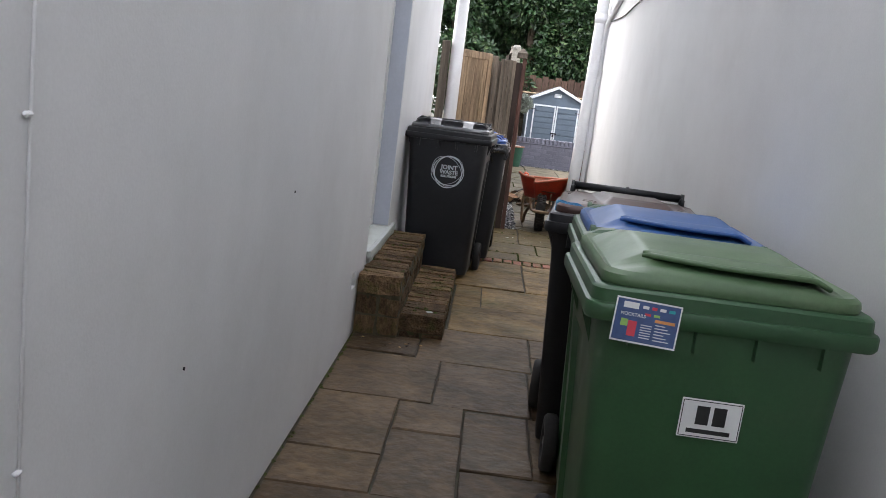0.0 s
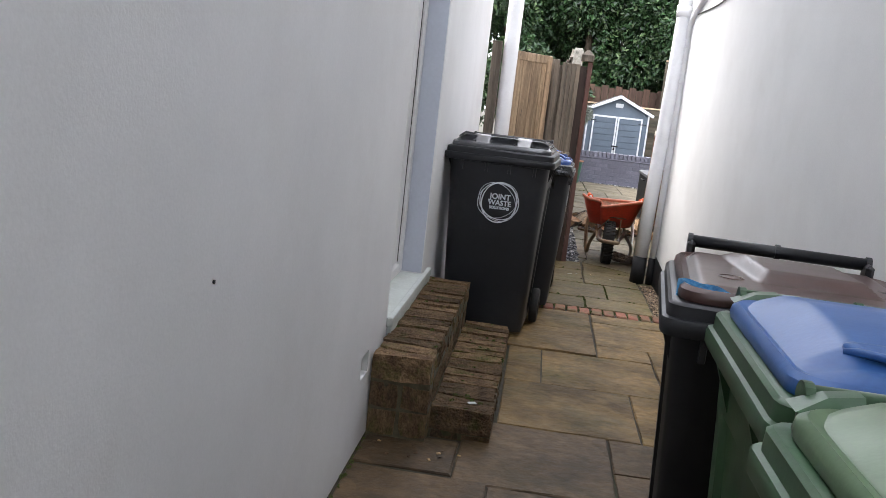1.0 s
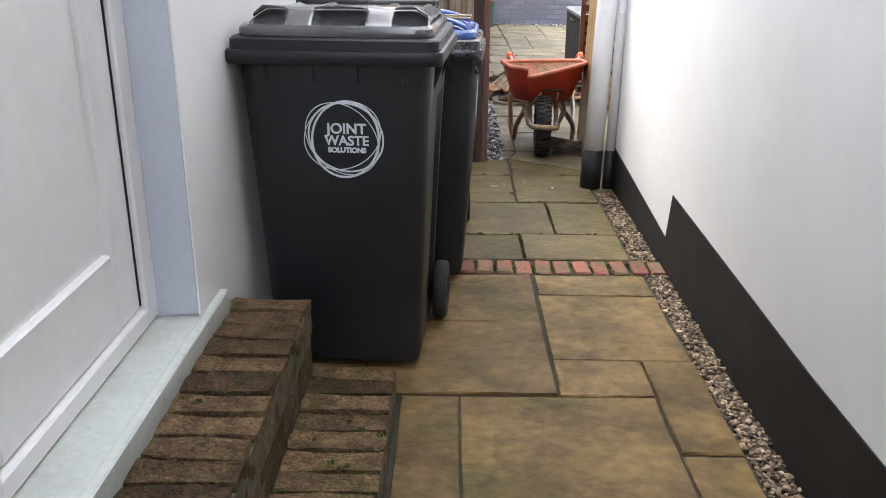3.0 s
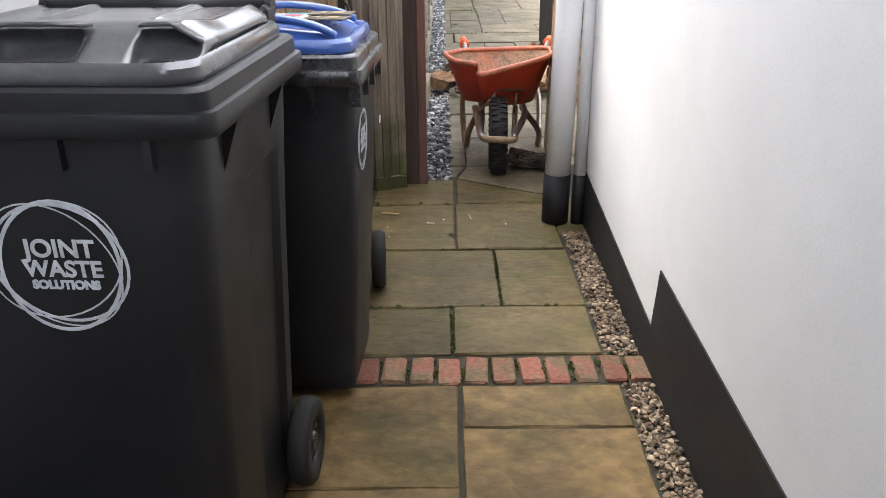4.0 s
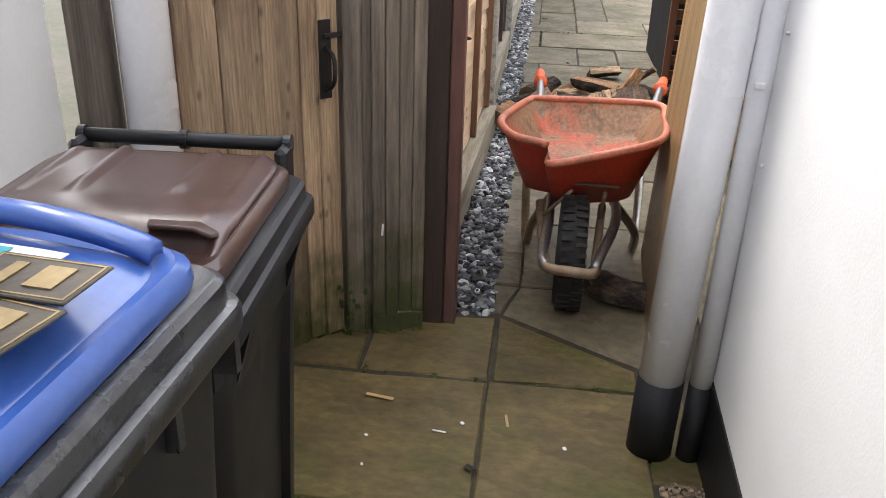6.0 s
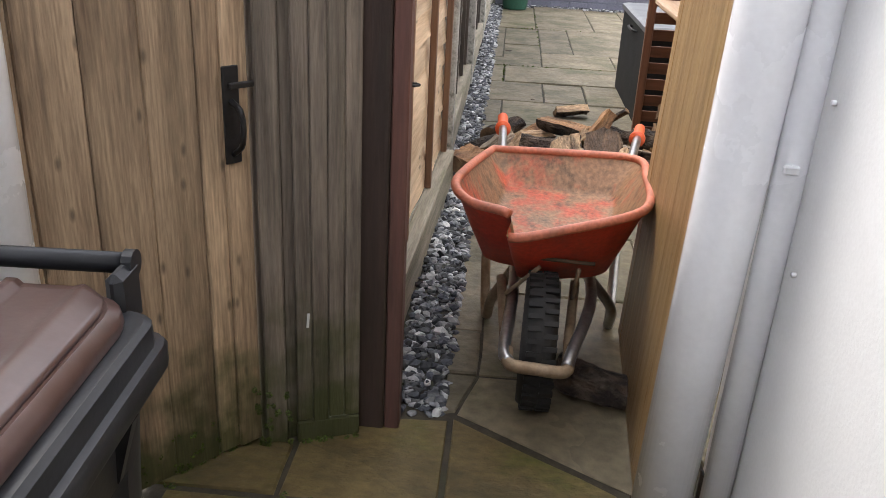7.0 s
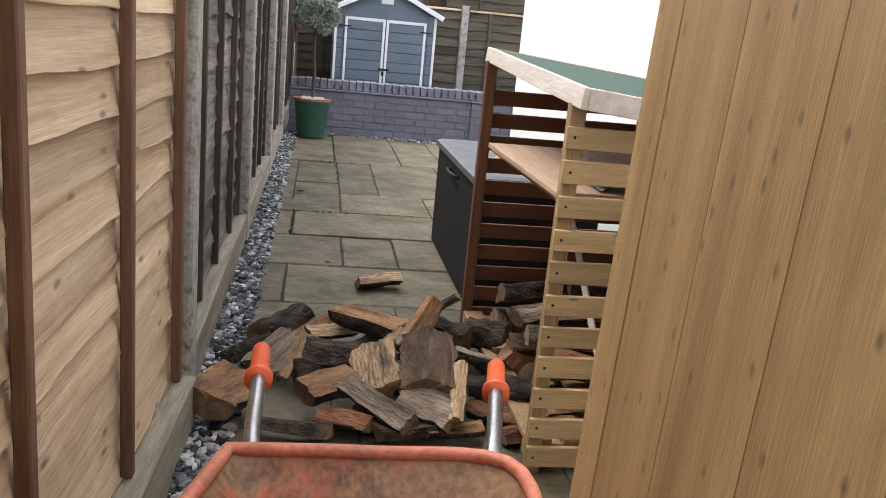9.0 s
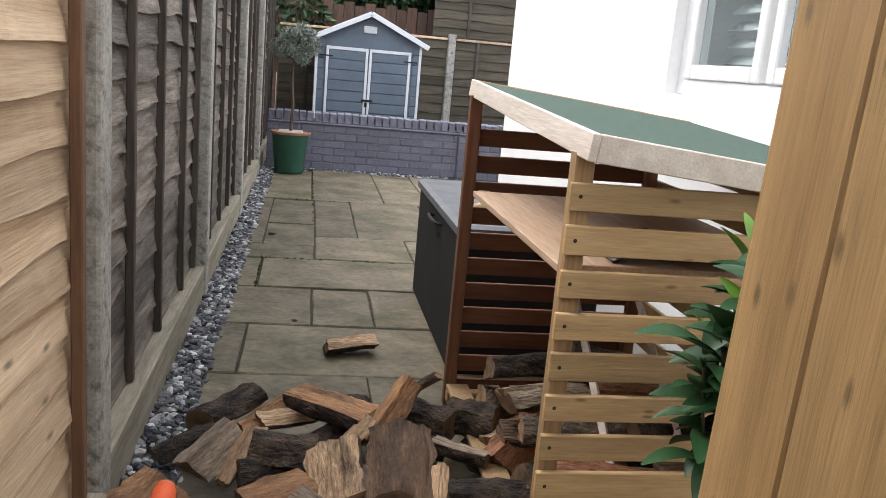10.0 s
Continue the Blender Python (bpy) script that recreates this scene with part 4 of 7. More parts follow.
# ---- brick steps at the door ----
def brick_steps():
    st = thing("brick_steps", "two old mossy brick steps below the door", "steps", at=pose(0, 0, 0))
    r = random.Random(5)
    part("core", merge(box(-0.56, -0.346, 4.004, 5.37, -0.04, 0.288), box(-0.346, -0.117, 4.094, 5.4, -0.04, 0.088)), old_mortar, st)
    shapes = []
    for k in range(5):
        bm = box(-0.5, 0.5, -0.5, 0.5, -0.5, 0.5)
        bmesh.ops.subdivide_edges(bm, edges=bm.edges[:], cuts=1, use_grid_fill=True)
        for v in bm.verts:
            v.co += Vector((r.uniform(-0.03, 0.03), r.uniform(-0.05, 0.05), r.uniform(-0.05, 0.05)))
            v.co *= 1 - 0.07 * sum(abs(c) > 0.42 for c in v.co) / 3
        me = bpy.data.meshes.new("step_brick")
        bm.to_mesh(me)
        bm.free()
        me.materials.append(old_brick)
        shapes.append(me)

    def brick(x0, x1, y0, y1, z0, z1, tilt=1.0):
        b = new("brick", r.choice(shapes))
        b.parent = st
        b.matrix_basis = pose((x0 + x1) / 2, (y0 + y1) / 2, (z0 + z1) / 2 + r.uniform(-0.003, 0.003), r.uniform(-tilt, tilt), r.uniform(-tilt, tilt), r.uniform(-1.5, 1.5)) @ Matrix.Diagonal((x1 - x0, y1 - y0, z1 - z0, 1))
    y = 3.99
    while y < 5.33:
        w = r.choice((0.07, 0.078, 0.084, 0.074))
        brick(-0.563, -0.34, y, y + w, 0.215, 0.312, 1.2)
        y += w + 0.006
    y = 4.085
    while y < 5.37:
        w = r.choice((0.07, 0.078, 0.084, 0.074))
        brick(-0.352, -0.112, y, y + w, 0.02, 0.113, 1.2)
        y += w + 0.006
    # front and side courses under the treads
    for x0, x1 in ((-0.56, -0.455), (-0.447, -0.342)):
        brick(x0, x1, 3.998, 4.1, 0.113, 0.205)
        brick(x0, x1, 3.998, 4.1, 0.01, 0.104)
    for k in range(6):
        brick(-0.44, -0.341, 4.1 + k * 0.213, 4.305 + k * 0.213, 0.116, 0.206)
    for x0, x1 in ((-0.34, -0.232), (-0.224, -0.114)):
        brick(x0, x1, 4.09, 4.18, -0.03, 0.018)
    return st
brick_steps()
tagged(link("debris", moved(box(-0.016, 0.016, -0.01, 0.01, 0, 0.003, 0.0014), pose(-0.2, 4.17, 0.114, 0, 0, 25)), sill_paint), "white scrap lying on the lower brick step", "scrap")


# ---- wheeled bins ----
def shell(fn, nx, ny, thick):
    """A thin curved plate from a function of u, v in 0..1 that gives a point."""
    bm = bmesh.new()
    top = [[bm.verts.new(fn(i / nx, j / ny)) for j in range(ny + 1)] for i in range(nx + 1)]
    low = [[bm.verts.new(Vector(fn(i / nx, j / ny)) - Vector((0, 0, thick))) for j in range(ny + 1)] for i in range(nx + 1)]
    for i in range(nx):
        for j in range(ny):
            bm.faces.new((top[i][j], top[i + 1][j], top[i + 1][j + 1], top[i][j + 1]))
            bm.faces.new((low[i][j], low[i][j + 1], low[i + 1][j + 1], low[i + 1][j]))
    for i in range(nx):
        bm.faces.new((top[i][0], low[i][0], low[i + 1][0], top[i + 1][0]))
        bm.faces.new((top[i][ny], top[i + 1][ny], low[i + 1][ny], low[i][ny]))
    for j in range(ny):
        bm.faces.new((top[0][j], top[0][j + 1], low[0][j + 1], low[0][j]))
        bm.faces.new((top[nx][j], low[nx][j], low[nx][j + 1], top[nx][j + 1]))
    bmesh.ops.recalc_face_normals(bm, faces=bm.faces[:])
    return bm


def smoothstep(a, b, x):
    t = min(max((x - a) / (b - a), 0), 1)
    return t * t * (3 - 2 * t)


def bin_section(w, d, r, z, notch, cy=0.0):
    """A bin's outline at one height, with a shallow upright recess in each side."""
    p = rounded(w, d, r, 4, 0, cy)
    left = [(-w / 2, cy + 0.32 * d), (-w / 2 + notch, cy + 0.3 * d), (-w / 2 + notch, cy - 0.08 * d), (-w / 2, cy - 0.1 * d)]
    right = [(w / 2, cy - 0.1 * d), (w / 2 - notch, cy - 0.08 * d), (w / 2 - notch, cy + 0.3 * d), (w / 2, cy + 0.32 * d)]
    return level(p[:10] + left + p[10:] + right, z)


def wheeled_bin(label, at, W, D, H, body_mat, rim_mat, lid_mat, lid_kind, bar_up=0.045, bulge=0.05, spots=((0.5, 0.15), (0.1, 0.1), (0.9, 0.1)), group="wheeled bins", axle=None):
    """Front faces local -y; the handle bar and wheels are at the back."""
    b = thing("wheeled_bin", label, "bin", group, at)
    body = loft([bin_section(W * 0.74, D * 0.78, 0.03, 0.03, 0.0, 0.01), bin_section(W * 0.76, D * 0.8, 0.04, 0.06, 0.002, 0.01), bin_section(W * 0.765, D * 0.805, 0.045, 0.1, 0.014, 0.01),
                 bin_section(W * 0.84, D * 0.89, 0.05, H * 0.62, 0.014), bin_section(W * 0.87, D * 0.91, 0.05, H * 0.79, 0.012), bin_section(W * 0.875, D * 0.913, 0.05, H * 0.81, 0.001), bin_section(W * 0.9, D * 0.93, 0.05, H - 0.055, 0.0)])
    part("body", body, body_mat, b, smooth="edges")
    part("rim", loft([level(rounded(W * 0.91, D * 0.94, 0.03, 3), H - 0.07), level(rounded(W - 0.008, D - 0.008, 0.03, 3), H - 0.068), level(rounded(W, D, 0.03, 3), H - 0.06),
                      level(rounded(W, D, 0.03, 3), H - 0.038), level(rounded(W - 0.004, D - 0.004, 0.03, 3), H - 0.033), level(rounded(W - 0.02, D - 0.02, 0.03, 3), H - 0.031), level(rounded(W - 0.022, D - 0.022, 0.03, 3), H - 0.006), level(rounded(W - 0.034, D - 0.034, 0.03, 3), H)]), rim_mat, b, smooth="edges")
    # stiffening gussets below the rim
    for x in (-0.19, -0.06, 0.06, 0.19):
        part("gusset", prism([(x - 0.006, -D * 0.485), (x + 0.006, -D * 0.485), (x + 0.01, -D * 0.44), (x - 0.01, -D * 0.44)], H - 0.115, H - 0.068), rim_mat, b)
    for sx in (-1, 1):
        for y in (-0.15, 0.12):
            part("gusset", loft([[(sx * W * 0.43, y - 0.006, H - 0.15), (sx * W * 0.44, y - 0.006, H - 0.15), (sx * W * 0.44, y + 0.006, H - 0.15), (sx * W * 0.43, y + 0.006, H - 0.15)],
                                 [(sx * W * 0.43, y - 0.009, H - 0.07), (sx * W * 0.49, y - 0.009, H - 0.07), (sx * W * 0.49, y + 0.009, H - 0.07), (sx * W * 0.43, y + 0.009, H - 0.07)]]), rim_mat, b)
    # lid: a flange and a moulded top
    w2, d2 = W - 0.06, D - 0.055
    flange = loft([level(rounded(w2, d2, 0.05, 5), H + 0.001), level(rounded(w2 + 0.004, d2 + 0.004, 0.05, 5), H + 0.01), level(rounded(w2, d2, 0.05, 5), H + 0.022), level(rounded(w2 - 0.016, d2 - 0.016, 0.055, 5), H + 0.03), level(rounded(w2 - 0.06, d2 - 0.06, 0.06, 5), H + 0.02)])
    lid = part("lid", flange, lid_mat, b, smooth="edges")
    wx, dy = w2 - 0.03, d2 - 0.034

    def place(u, v, z):
        # ease the corners of the plate inwards so that it follows the flange
        cx, cv = max(abs(u - 0.5) * 2 - 0.82, 0) / 0.18, max(abs(v - 0.5) * 2 - 0.82, 0) / 0.18
        pull = 1 - 0.045 * cx * cv
        return ((u - 0.5) * wx * pull, (v - 0.5) * dy * pull, z)

    def rail(u, f):
        return min(max(min(u, 1 - u) / f, 0), 1)
    if lid_kind in ("canopy", "arches"):
        lip = lid_kind == "canopy"
        deep = 0.034 if lip else 0.018

        def crest(v):
            return deep + 0.014 * smoothstep(0.0, 0.5, v) - 0.02 * smoothstep(0.65, 1, v)

        def top(u, v):
            front = 0.5 * smoothstep(0.0, 0.05, v) + 0.5 * smoothstep(0.13, 0.18, v) if lip else smoothstep(0.0, 0.12, v)
            return place(u, v, H + 0.02 + rail(u, 0.17 if lip else 0.12) * crest(v) * front)
        part("lid_top", shell(top, 48, 34, 0.012), lid_mat, lid, smooth=True)
        if lip:
            def awning(u, v):
                uu = 0.15 + 0.75 * u
                vf = 0.2 - (0.155 * math.sin(math.pi * min(u * 1.25 + 0.04, 1.0 if u < 0.77 else 1.0) * 0.5) ** 0.7) * v
                return place(uu, vf, H + 0.021 + crest(0.2) * rail(uu, 0.17) - 0.006 * v * v + 0.004)
            part("lid_lip", shell(awning, 30, 6, 0.007), lid_mat, lid, smooth=True)
            part("lid_lip", tube([Vector(awning(k / 24, 1.0)) - Vector((0, 0, 0.004)) for k in range(25)], 0.006, 8), lid_mat, lid, smooth=True)
            for sx in (-1, 1):
                part("hinge_lug", loft([[(sx * (w2 / 2 - 0.09), d2 / 2 - 0.01, H + 0.02), (sx * (w2 / 2 - 0.01), d2 / 2 - 0.01, H + 0.02), (sx * (w2 / 2 - 0.01), d2 / 2 + 0.035, H + 0.02), (sx * (w2 / 2 - 0.09), d2 / 2 + 0.035, H + 0.02)],
                                        [(sx * (w2 / 2 - 0.09), d2 / 2 + 0.01, H + 0.042), (sx * (w2 / 2 - 0.05), d2 / 2 + 0.01, H + 0.036), (sx * (w2 / 2 - 0.05), d2 / 2 + 0.035, H + 0.036), (sx * (w2 / 2 - 0.09), d2 / 2 + 0.035, H + 0.042)]]), rim_mat, lid)
        else:
            for sx in (-1, 1):
                def arch(u, v):
                    y = -0.46 + 0.8 * u
                    x = sx * (0.5 - 0.02 - 0.085 * v - 0.05 * math.sin(math.pi * u))
                    return (x * wx, y * dy, H + 0.03 + 0.052 * math.sin(math.pi * min(max(u * 0.94 + 0.03, 0), 1)) ** 0.55 - 0.004 * (2 * v - 1) ** 2)
                part("lid_handle", shell(arch, 28, 6, 0.013), lid_mat, lid, smooth=True)
    elif lid_kind == "pockets":
        def swell(u, v):
            strap = 0.006 * (smoothstep(0.03, 0.015, abs(u - 0.3)) + smoothstep(0.03, 0.015, abs(u - 0.7))) * smoothstep(0.5, 0.6, v)
            return 0.018 + bulge * smoothstep(0.0, 0.3, v) * (0.45 + 0.55 * rail(u, 0.08)) - 0.35 * bulge * smoothstep(0.3, 0.55, v) * rail(u, 0.12) + strap

        def top(u, v):
            z = swell(u, v)
            for uc, hw in spots:
                m = smoothstep(1.0, 0.72, abs(u - uc) / hw) * (1 - smoothstep(0.17, 0.22, v)) * smoothstep(0.03, 0.08, v)
                z += (0.42 * z + 0.004 - z) * m
            return place(u, v, H + z)
        part("lid_top", shell(top, 60, 36, 0.012), lid_mat, lid, smooth=True)
        for uc, hw in spots:
            def hood(u, v):
                w = 2 * u - 1
                uu = min(max(uc + w * hw * 1.02, 0.012), 0.988)
                return place(uu, 0.225 - 0.08 * v * max(1 - w * w, 0.0) ** 0.35, H + 0.006 + swell(uu, 0.24) + 0.006 * v * (1 - w * w))
            part("lid_grip", shell(hood, 20, 6, 0.006), lid_mat, lid, smooth=True)
    else:
        def top(u, v):
            edge = smoothstep(0, 0.07, u) * smoothstep(0, 0.07, 1 - u) * smoothstep(0, 0.08, v)
            block = min(max(min((u - 0.36 + 0.16 * v) / 0.06, (0.84 - 0.16 * v - u) / 0.06 + 1, (v - 0.3) / 0.09), 0), 1)
            return place(u, v, H + 0.02 + 0.014 * edge + 0.024 * block * (1 - 0.6 * smoothstep(0.75, 1, v)))
        part("lid_top", shell(top, 70, 44, 0.012), lid_mat, lid, smooth=True)
        part("moulded_ring", tube([place(0.2 + 0.055 * math.cos(k * math.pi / 12), 0.33 + 0.05 * math.sin(k * math.pi / 12), H + 0.0345) for k in range(24)], 0.0016, 6, closed=True), lid_mat, lid)
    # bar and hinge arms
    yb = D / 2 + 0.02
    zb = H + bar_up
    hw = W * 0.38
    bar = part("handle_bar", tube([(-hw, yb, zb), (hw, yb, zb)], W * 0.028, 14), rim_mat, b, smooth=True)
    for x in (-hw - 0.003, 0.0, hw + 0.003):
        part("bar_collar", tube([(x - 0.006, yb, zb), (x + 0.006, yb, zb)], W * 0.028 + 0.004, 14), rim_mat, bar)
    for x in (-hw, hw):
        part("hinge_arm", box(x - 0.01, x + 0.01, yb - 0.05, yb + 0.01, H - 0.03, zb + 0.005, 0.008), rim_mat, b)
    ax, ay = axle or (W * 0.43, D * 0.36)
    for sx in (-1, 1):
        wx_ = sx * ax
        wh = part("wheel", moved(wheel_mesh(0.1, 0.045), Matrix.Translation((wx_, ay, 0.1))), rubber, b, smooth=True)
        part("hub", moved(wheel_mesh(0.1, 0.04, True), Matrix.Translation((wx_, ay, 0.1))), bin_black_worn, wh)
    part("axle", tube([(-ax, ay, 0.1), (ax, ay, 0.1)], 0.01, 8), steel, b)
    return b


def front_lean(W, D, H, z):
    """y of the body's front face and its lean at height z."""
    z0, y0, z1, y1 = 0.06, -D * 0.4 + 0.01, H * 0.62, -D * 0.445
    if z > z1:
        z0, y0, z1, y1 = H * 0.62, -D * 0.445, H - 0.055, -D * 0.465
    k = (y1 - y0) / (z1 - z0)
    return y0 + (z - z0) * k, math.degrees(math.atan(-k))


def waste_logo(b, W, D, H, z, x=0.0, size=1.0):
    y, lean = front_lean(W, D, H, z)
    m = Matrix.Translation((x, y - 0.002, z)) @ pose(0, 0, 0, 90 + lean, 0, 0) @ Matrix.Diagonal((size, size, 1, 1))
    for k, (rx, ry, rot, th, ox, oy) in enumerate(((0.093, 0.077, 28, 0.0014, -0.004, 0.006), (0.09, 0.078, 80, 0.003, 0.003, -0.003), (0.094, 0.075, 135, 0.0013, -0.005, -0.002), (0.088, 0.08, 160, 0.0024, 0.004, 0.002))):
        pts = []
        for i in range(40):
            a = 2 * math.pi * i / 40
            q = Vector((rx * math.cos(a), ry * math.sin(a), 0))
            q.rotate(Euler((0, 0, radians(rot))))
            pts.append(q + Vector((ox, oy, 0)))
        ring = part("logo_ring", tube(pts, th, 6, closed=True), logo_white, b)
        ring.matrix_basis = m @ Matrix.Diagonal((1, 1, 0.25, 1))
    for words, size, dy in (("JOINT", 0.034, 0.022), ("WASTE", 0.0315, -0.006), ("SOLUTIONS", 0.0165, -0.028)):
        text_mesh("lettering", words, size, logo_white, b, m @ pose(0.006, dy, 0), bold=0.0009)


# three black-bodied bins by the house door
b1 = wheeled_bin("black wheeled bin with printed logo beside the brick steps", pose(-0.262, 5.79, 0, 0, 0, -4), 0.58, 0.56, 0.985, bin_black, bin_black, bin_lid_sky_sheen, "pockets")
waste_logo(b1, 0.58, 0.56, 0.985, 0.72, 0.022, 1.17)
b2 = wheeled_bin("black wheeled bin with a blue lid, turned towards the passage", pose(-0.117, 6.465, 0, 0, 0, 87), 0.43, 0.53, 0.905, bin_black, bin_black_worn, bin_navy, "arches")
waste_logo(b2, 0.43, 0.53, 0.905, 0.69, -0.092, 0.8)
wheeled_bin("black wheeled bin with a brown lid, by the timber gate", pose(-0.13, 6.96, -0.002, 0, 0, 3), 0.45, 0.48, 0.805, bin_black, bin_black, bin_brown, "pockets", 0.04, 0.034, ((0.12, 0.1), (0.86, 0.12)), axle=(0.222, 0.045))
# three bins along the opposite wall
g1b = wheeled_bin("green wheeled bin with a pale green lid and white number plate", pose(0.517, 1.9, 0), 0.58, 0.56, 0.885, bin_green, bin_green, bin_green_lid, "canopy", 0.022)
wheeled_bin("green wheeled bin with a blue lid, against the white wall", pose(0.555, 2.51, 0, 0, 0, -2), 0.55, 0.56, 0.88, bin_green, bin_green, bin_blue, "canopy", 0.022)
g3b = wheeled_bin("black wheeled bin with a brown lid, against the white wall", pose(0.528, 3.09, 0, 0, 0, -7), 0.56, 0.57, 0.868, bin_dull, bin_black, bin_brown, "ridges", 0.052)
part("caught_film", shell(lambda u, v: (-0.255 + 0.36 * u, -0.262 - 0.006 * math.sin(u * 9) - 0.02 * v + 0.08 * (1 - u) ** 3, 0.9 - 0.042 * v + 0.006 * math.sin(u * 37 + v * 9) * (0.4 + v) + 0.005 * math.sin(u * 13 + v * 4)), 60, 8, 0.003), tape_blue, g3b, "crumpled blue plastic film caught under the lid", smooth=False)

# number plate and card on the green bin
py, plean = front_lean(0.58, 0.56, 0.885, 0.63)
pm = Matrix.Translation((-0.005, py - 0.003, 0.635)) @ pose(0, 0, 0, 90 + plean, 0, 0)
plate = part("number_plate", moved(box(-0.062, 0.062, -0.042, 0.042, -0.001, 0.001, 0.0008), pm), paper_white, g1b, "white plate with black marks")
for x0, x1, y0, y1 in ((-0.058, 0.058, 0.0375, 0.039), (-0.058, 0.058, -0.039, -0.0375), (-0.0595, -0.058, -0.038, 0.038), (0.058, 0.0595, -0.038, 0.038), (-0.03, -0.004, -0.012, 0.028), (0.004, 0.03, -0.012, 0.028), (-0.045, 0.043, -0.031, -0.022)):
    part("plate_mark", moved(box(x0, x1, y0, y1, 0.0012, 0.0018), pm), print_black, plate)
cm = Matrix.Translation((-0.172, -0.292, 0.826)) @ pose(0, 0, 0, 84, 4, 3)
card = part("drinks_card", moved(box(-0.062, 0.062, -0.04, 0.04, -0.001, 0.001), cm), print_navy, g1b, "navy printed drinks card stuck under the rim")
part("card_edge", moved(merge(box(-0.065, 0.065, 0.0405, 0.0435, -0.001, 0.001), box(-0.065, 0.065, -0.0435, -0.0405, -0.001, 0.001), box(-0.065, -0.0625, -0.04, 0.04, -0.001, 0.001), box(0.0625, 0.065, -0.04, 0.04, -0.001, 0.001)), cm), paper_white, card)
text_mesh("card_title", "MOCKTAILS", 0.0092, paper_white, card, cm @ pose(-0.028, 0.012, 0.0014))
for x0, x1, y0, y1, m in ((-0.05, -0.02, 0.024, 0.036, paper_white), (-0.012, 0.0, 0.027, 0.033, paper_white), (0.006, 0.016, 0.027, 0.033, print_red), (0.022, 0.034, 0.027, 0.033, paper_white), (0.04, 0.052, 0.027, 0.033, print_teal),
                          (-0.006, 0.006, 0.014, 0.019, print_red), (0.012, 0.024, 0.014, 0.019, print_lime), (0.016, 0.056, 0.004, 0.01, print_orange), (-0.035, -0.018, -0.03, 0.0, print_red), (-0.05, -0.036, -0.012, 0.002, print_lime)):
    part("card_print", moved(box(x0, x1, y0, y1, 0.0012, 0.0017), cm), m, card)
for k in range(6):
    part("card_print", moved(box(-0.01, 0.012, -0.006 - k * 0.005, -0.004 - k * 0.005, 0.0012, 0.0017), cm), logo_white, card)
    part("card_print", moved(box(0.018, 0.018 + 0.02 + 0.012 * ((k * 7) % 3) / 2, -0.002 - k * 0.006, -0.0 - k * 0.006, 0.0012, 0.0017), cm), logo_white, card)

# leaflet and loose number plates on the deep blue lid
zl = 0.905 + 0.0535
lm = b2.matrix_basis.inverted() @ pose(-0.1, 6.49, zl, 0, 0, -8)
leaflet = part("leaflet", moved(shell(lambda u, v: ((u - 0.5) * 0.27, (v - 0.5) * 0.15, 0.002 + 0.001 * math.sin(u * 9)), 8, 6, 0.001), lm), paper_white, b2, "white recycling leaflet with coloured blocks")
for x0, x1, y0, y1, m in ((0.02, 0.085, 0.045, 0.068, print_teal), (-0.01, 0.07, 0.008, 0.034, print_red), (-0.06, -0.005, 0.045, 0.068, print_teal), (-0.09, -0.02, 0.008, 0.034, print_red), (-0.12, -0.07, 0.045, 0.068, print_lime), (-0.13, -0.1, 0.008, 0.034, print_lime)):
    part("leaflet_print", moved(box(x0, x1, y0, y1, 0.0035, 0.004), lm), m, leaflet)
for k in range(4):
    part("leaflet_print", moved(box(-0.11, 0.1 - 0.02 * (k % 2), -0.012 - 0.014 * k, -0.008 - 0.014 * k, 0.0035, 0.004), lm), logo_white, leaflet)
for tx, ty, rot, up in ((0.042, 6.422, -12, 0.0), (0.047, 6.486, -6, 0.0034)):
    tile = thing("number_tile", "loose dark metal tile with raised brass strokes on the blue lid", "number tile", "loose number tiles", pose(tx, ty, zl + 0.0045 + up, 0, 0, rot))
    part("tile", box(-0.052, 0.052, -0.034, 0.034, 0, 0.003, 0.001), plate_dark, tile)
    part("edge_line", merge(box(-0.047, 0.047, 0.028, 0.03, 0.003, 0.0036), box(-0.047, 0.047, -0.03, -0.028, 0.003, 0.0036), box(-0.049, -0.047, -0.03, 0.03, 0.003, 0.0036), box(0.047, 0.049, -0.03, 0.03, 0.003, 0.0036)), brass, tile)
    part("stroke", box(-0.026, -0.014, -0.018, 0.018, 0.003, 0.0045), brass, tile)
    part("stroke", box(0.004, 0.03, -0.018, 0.018, 0.003, 0.0045), brass, tile)


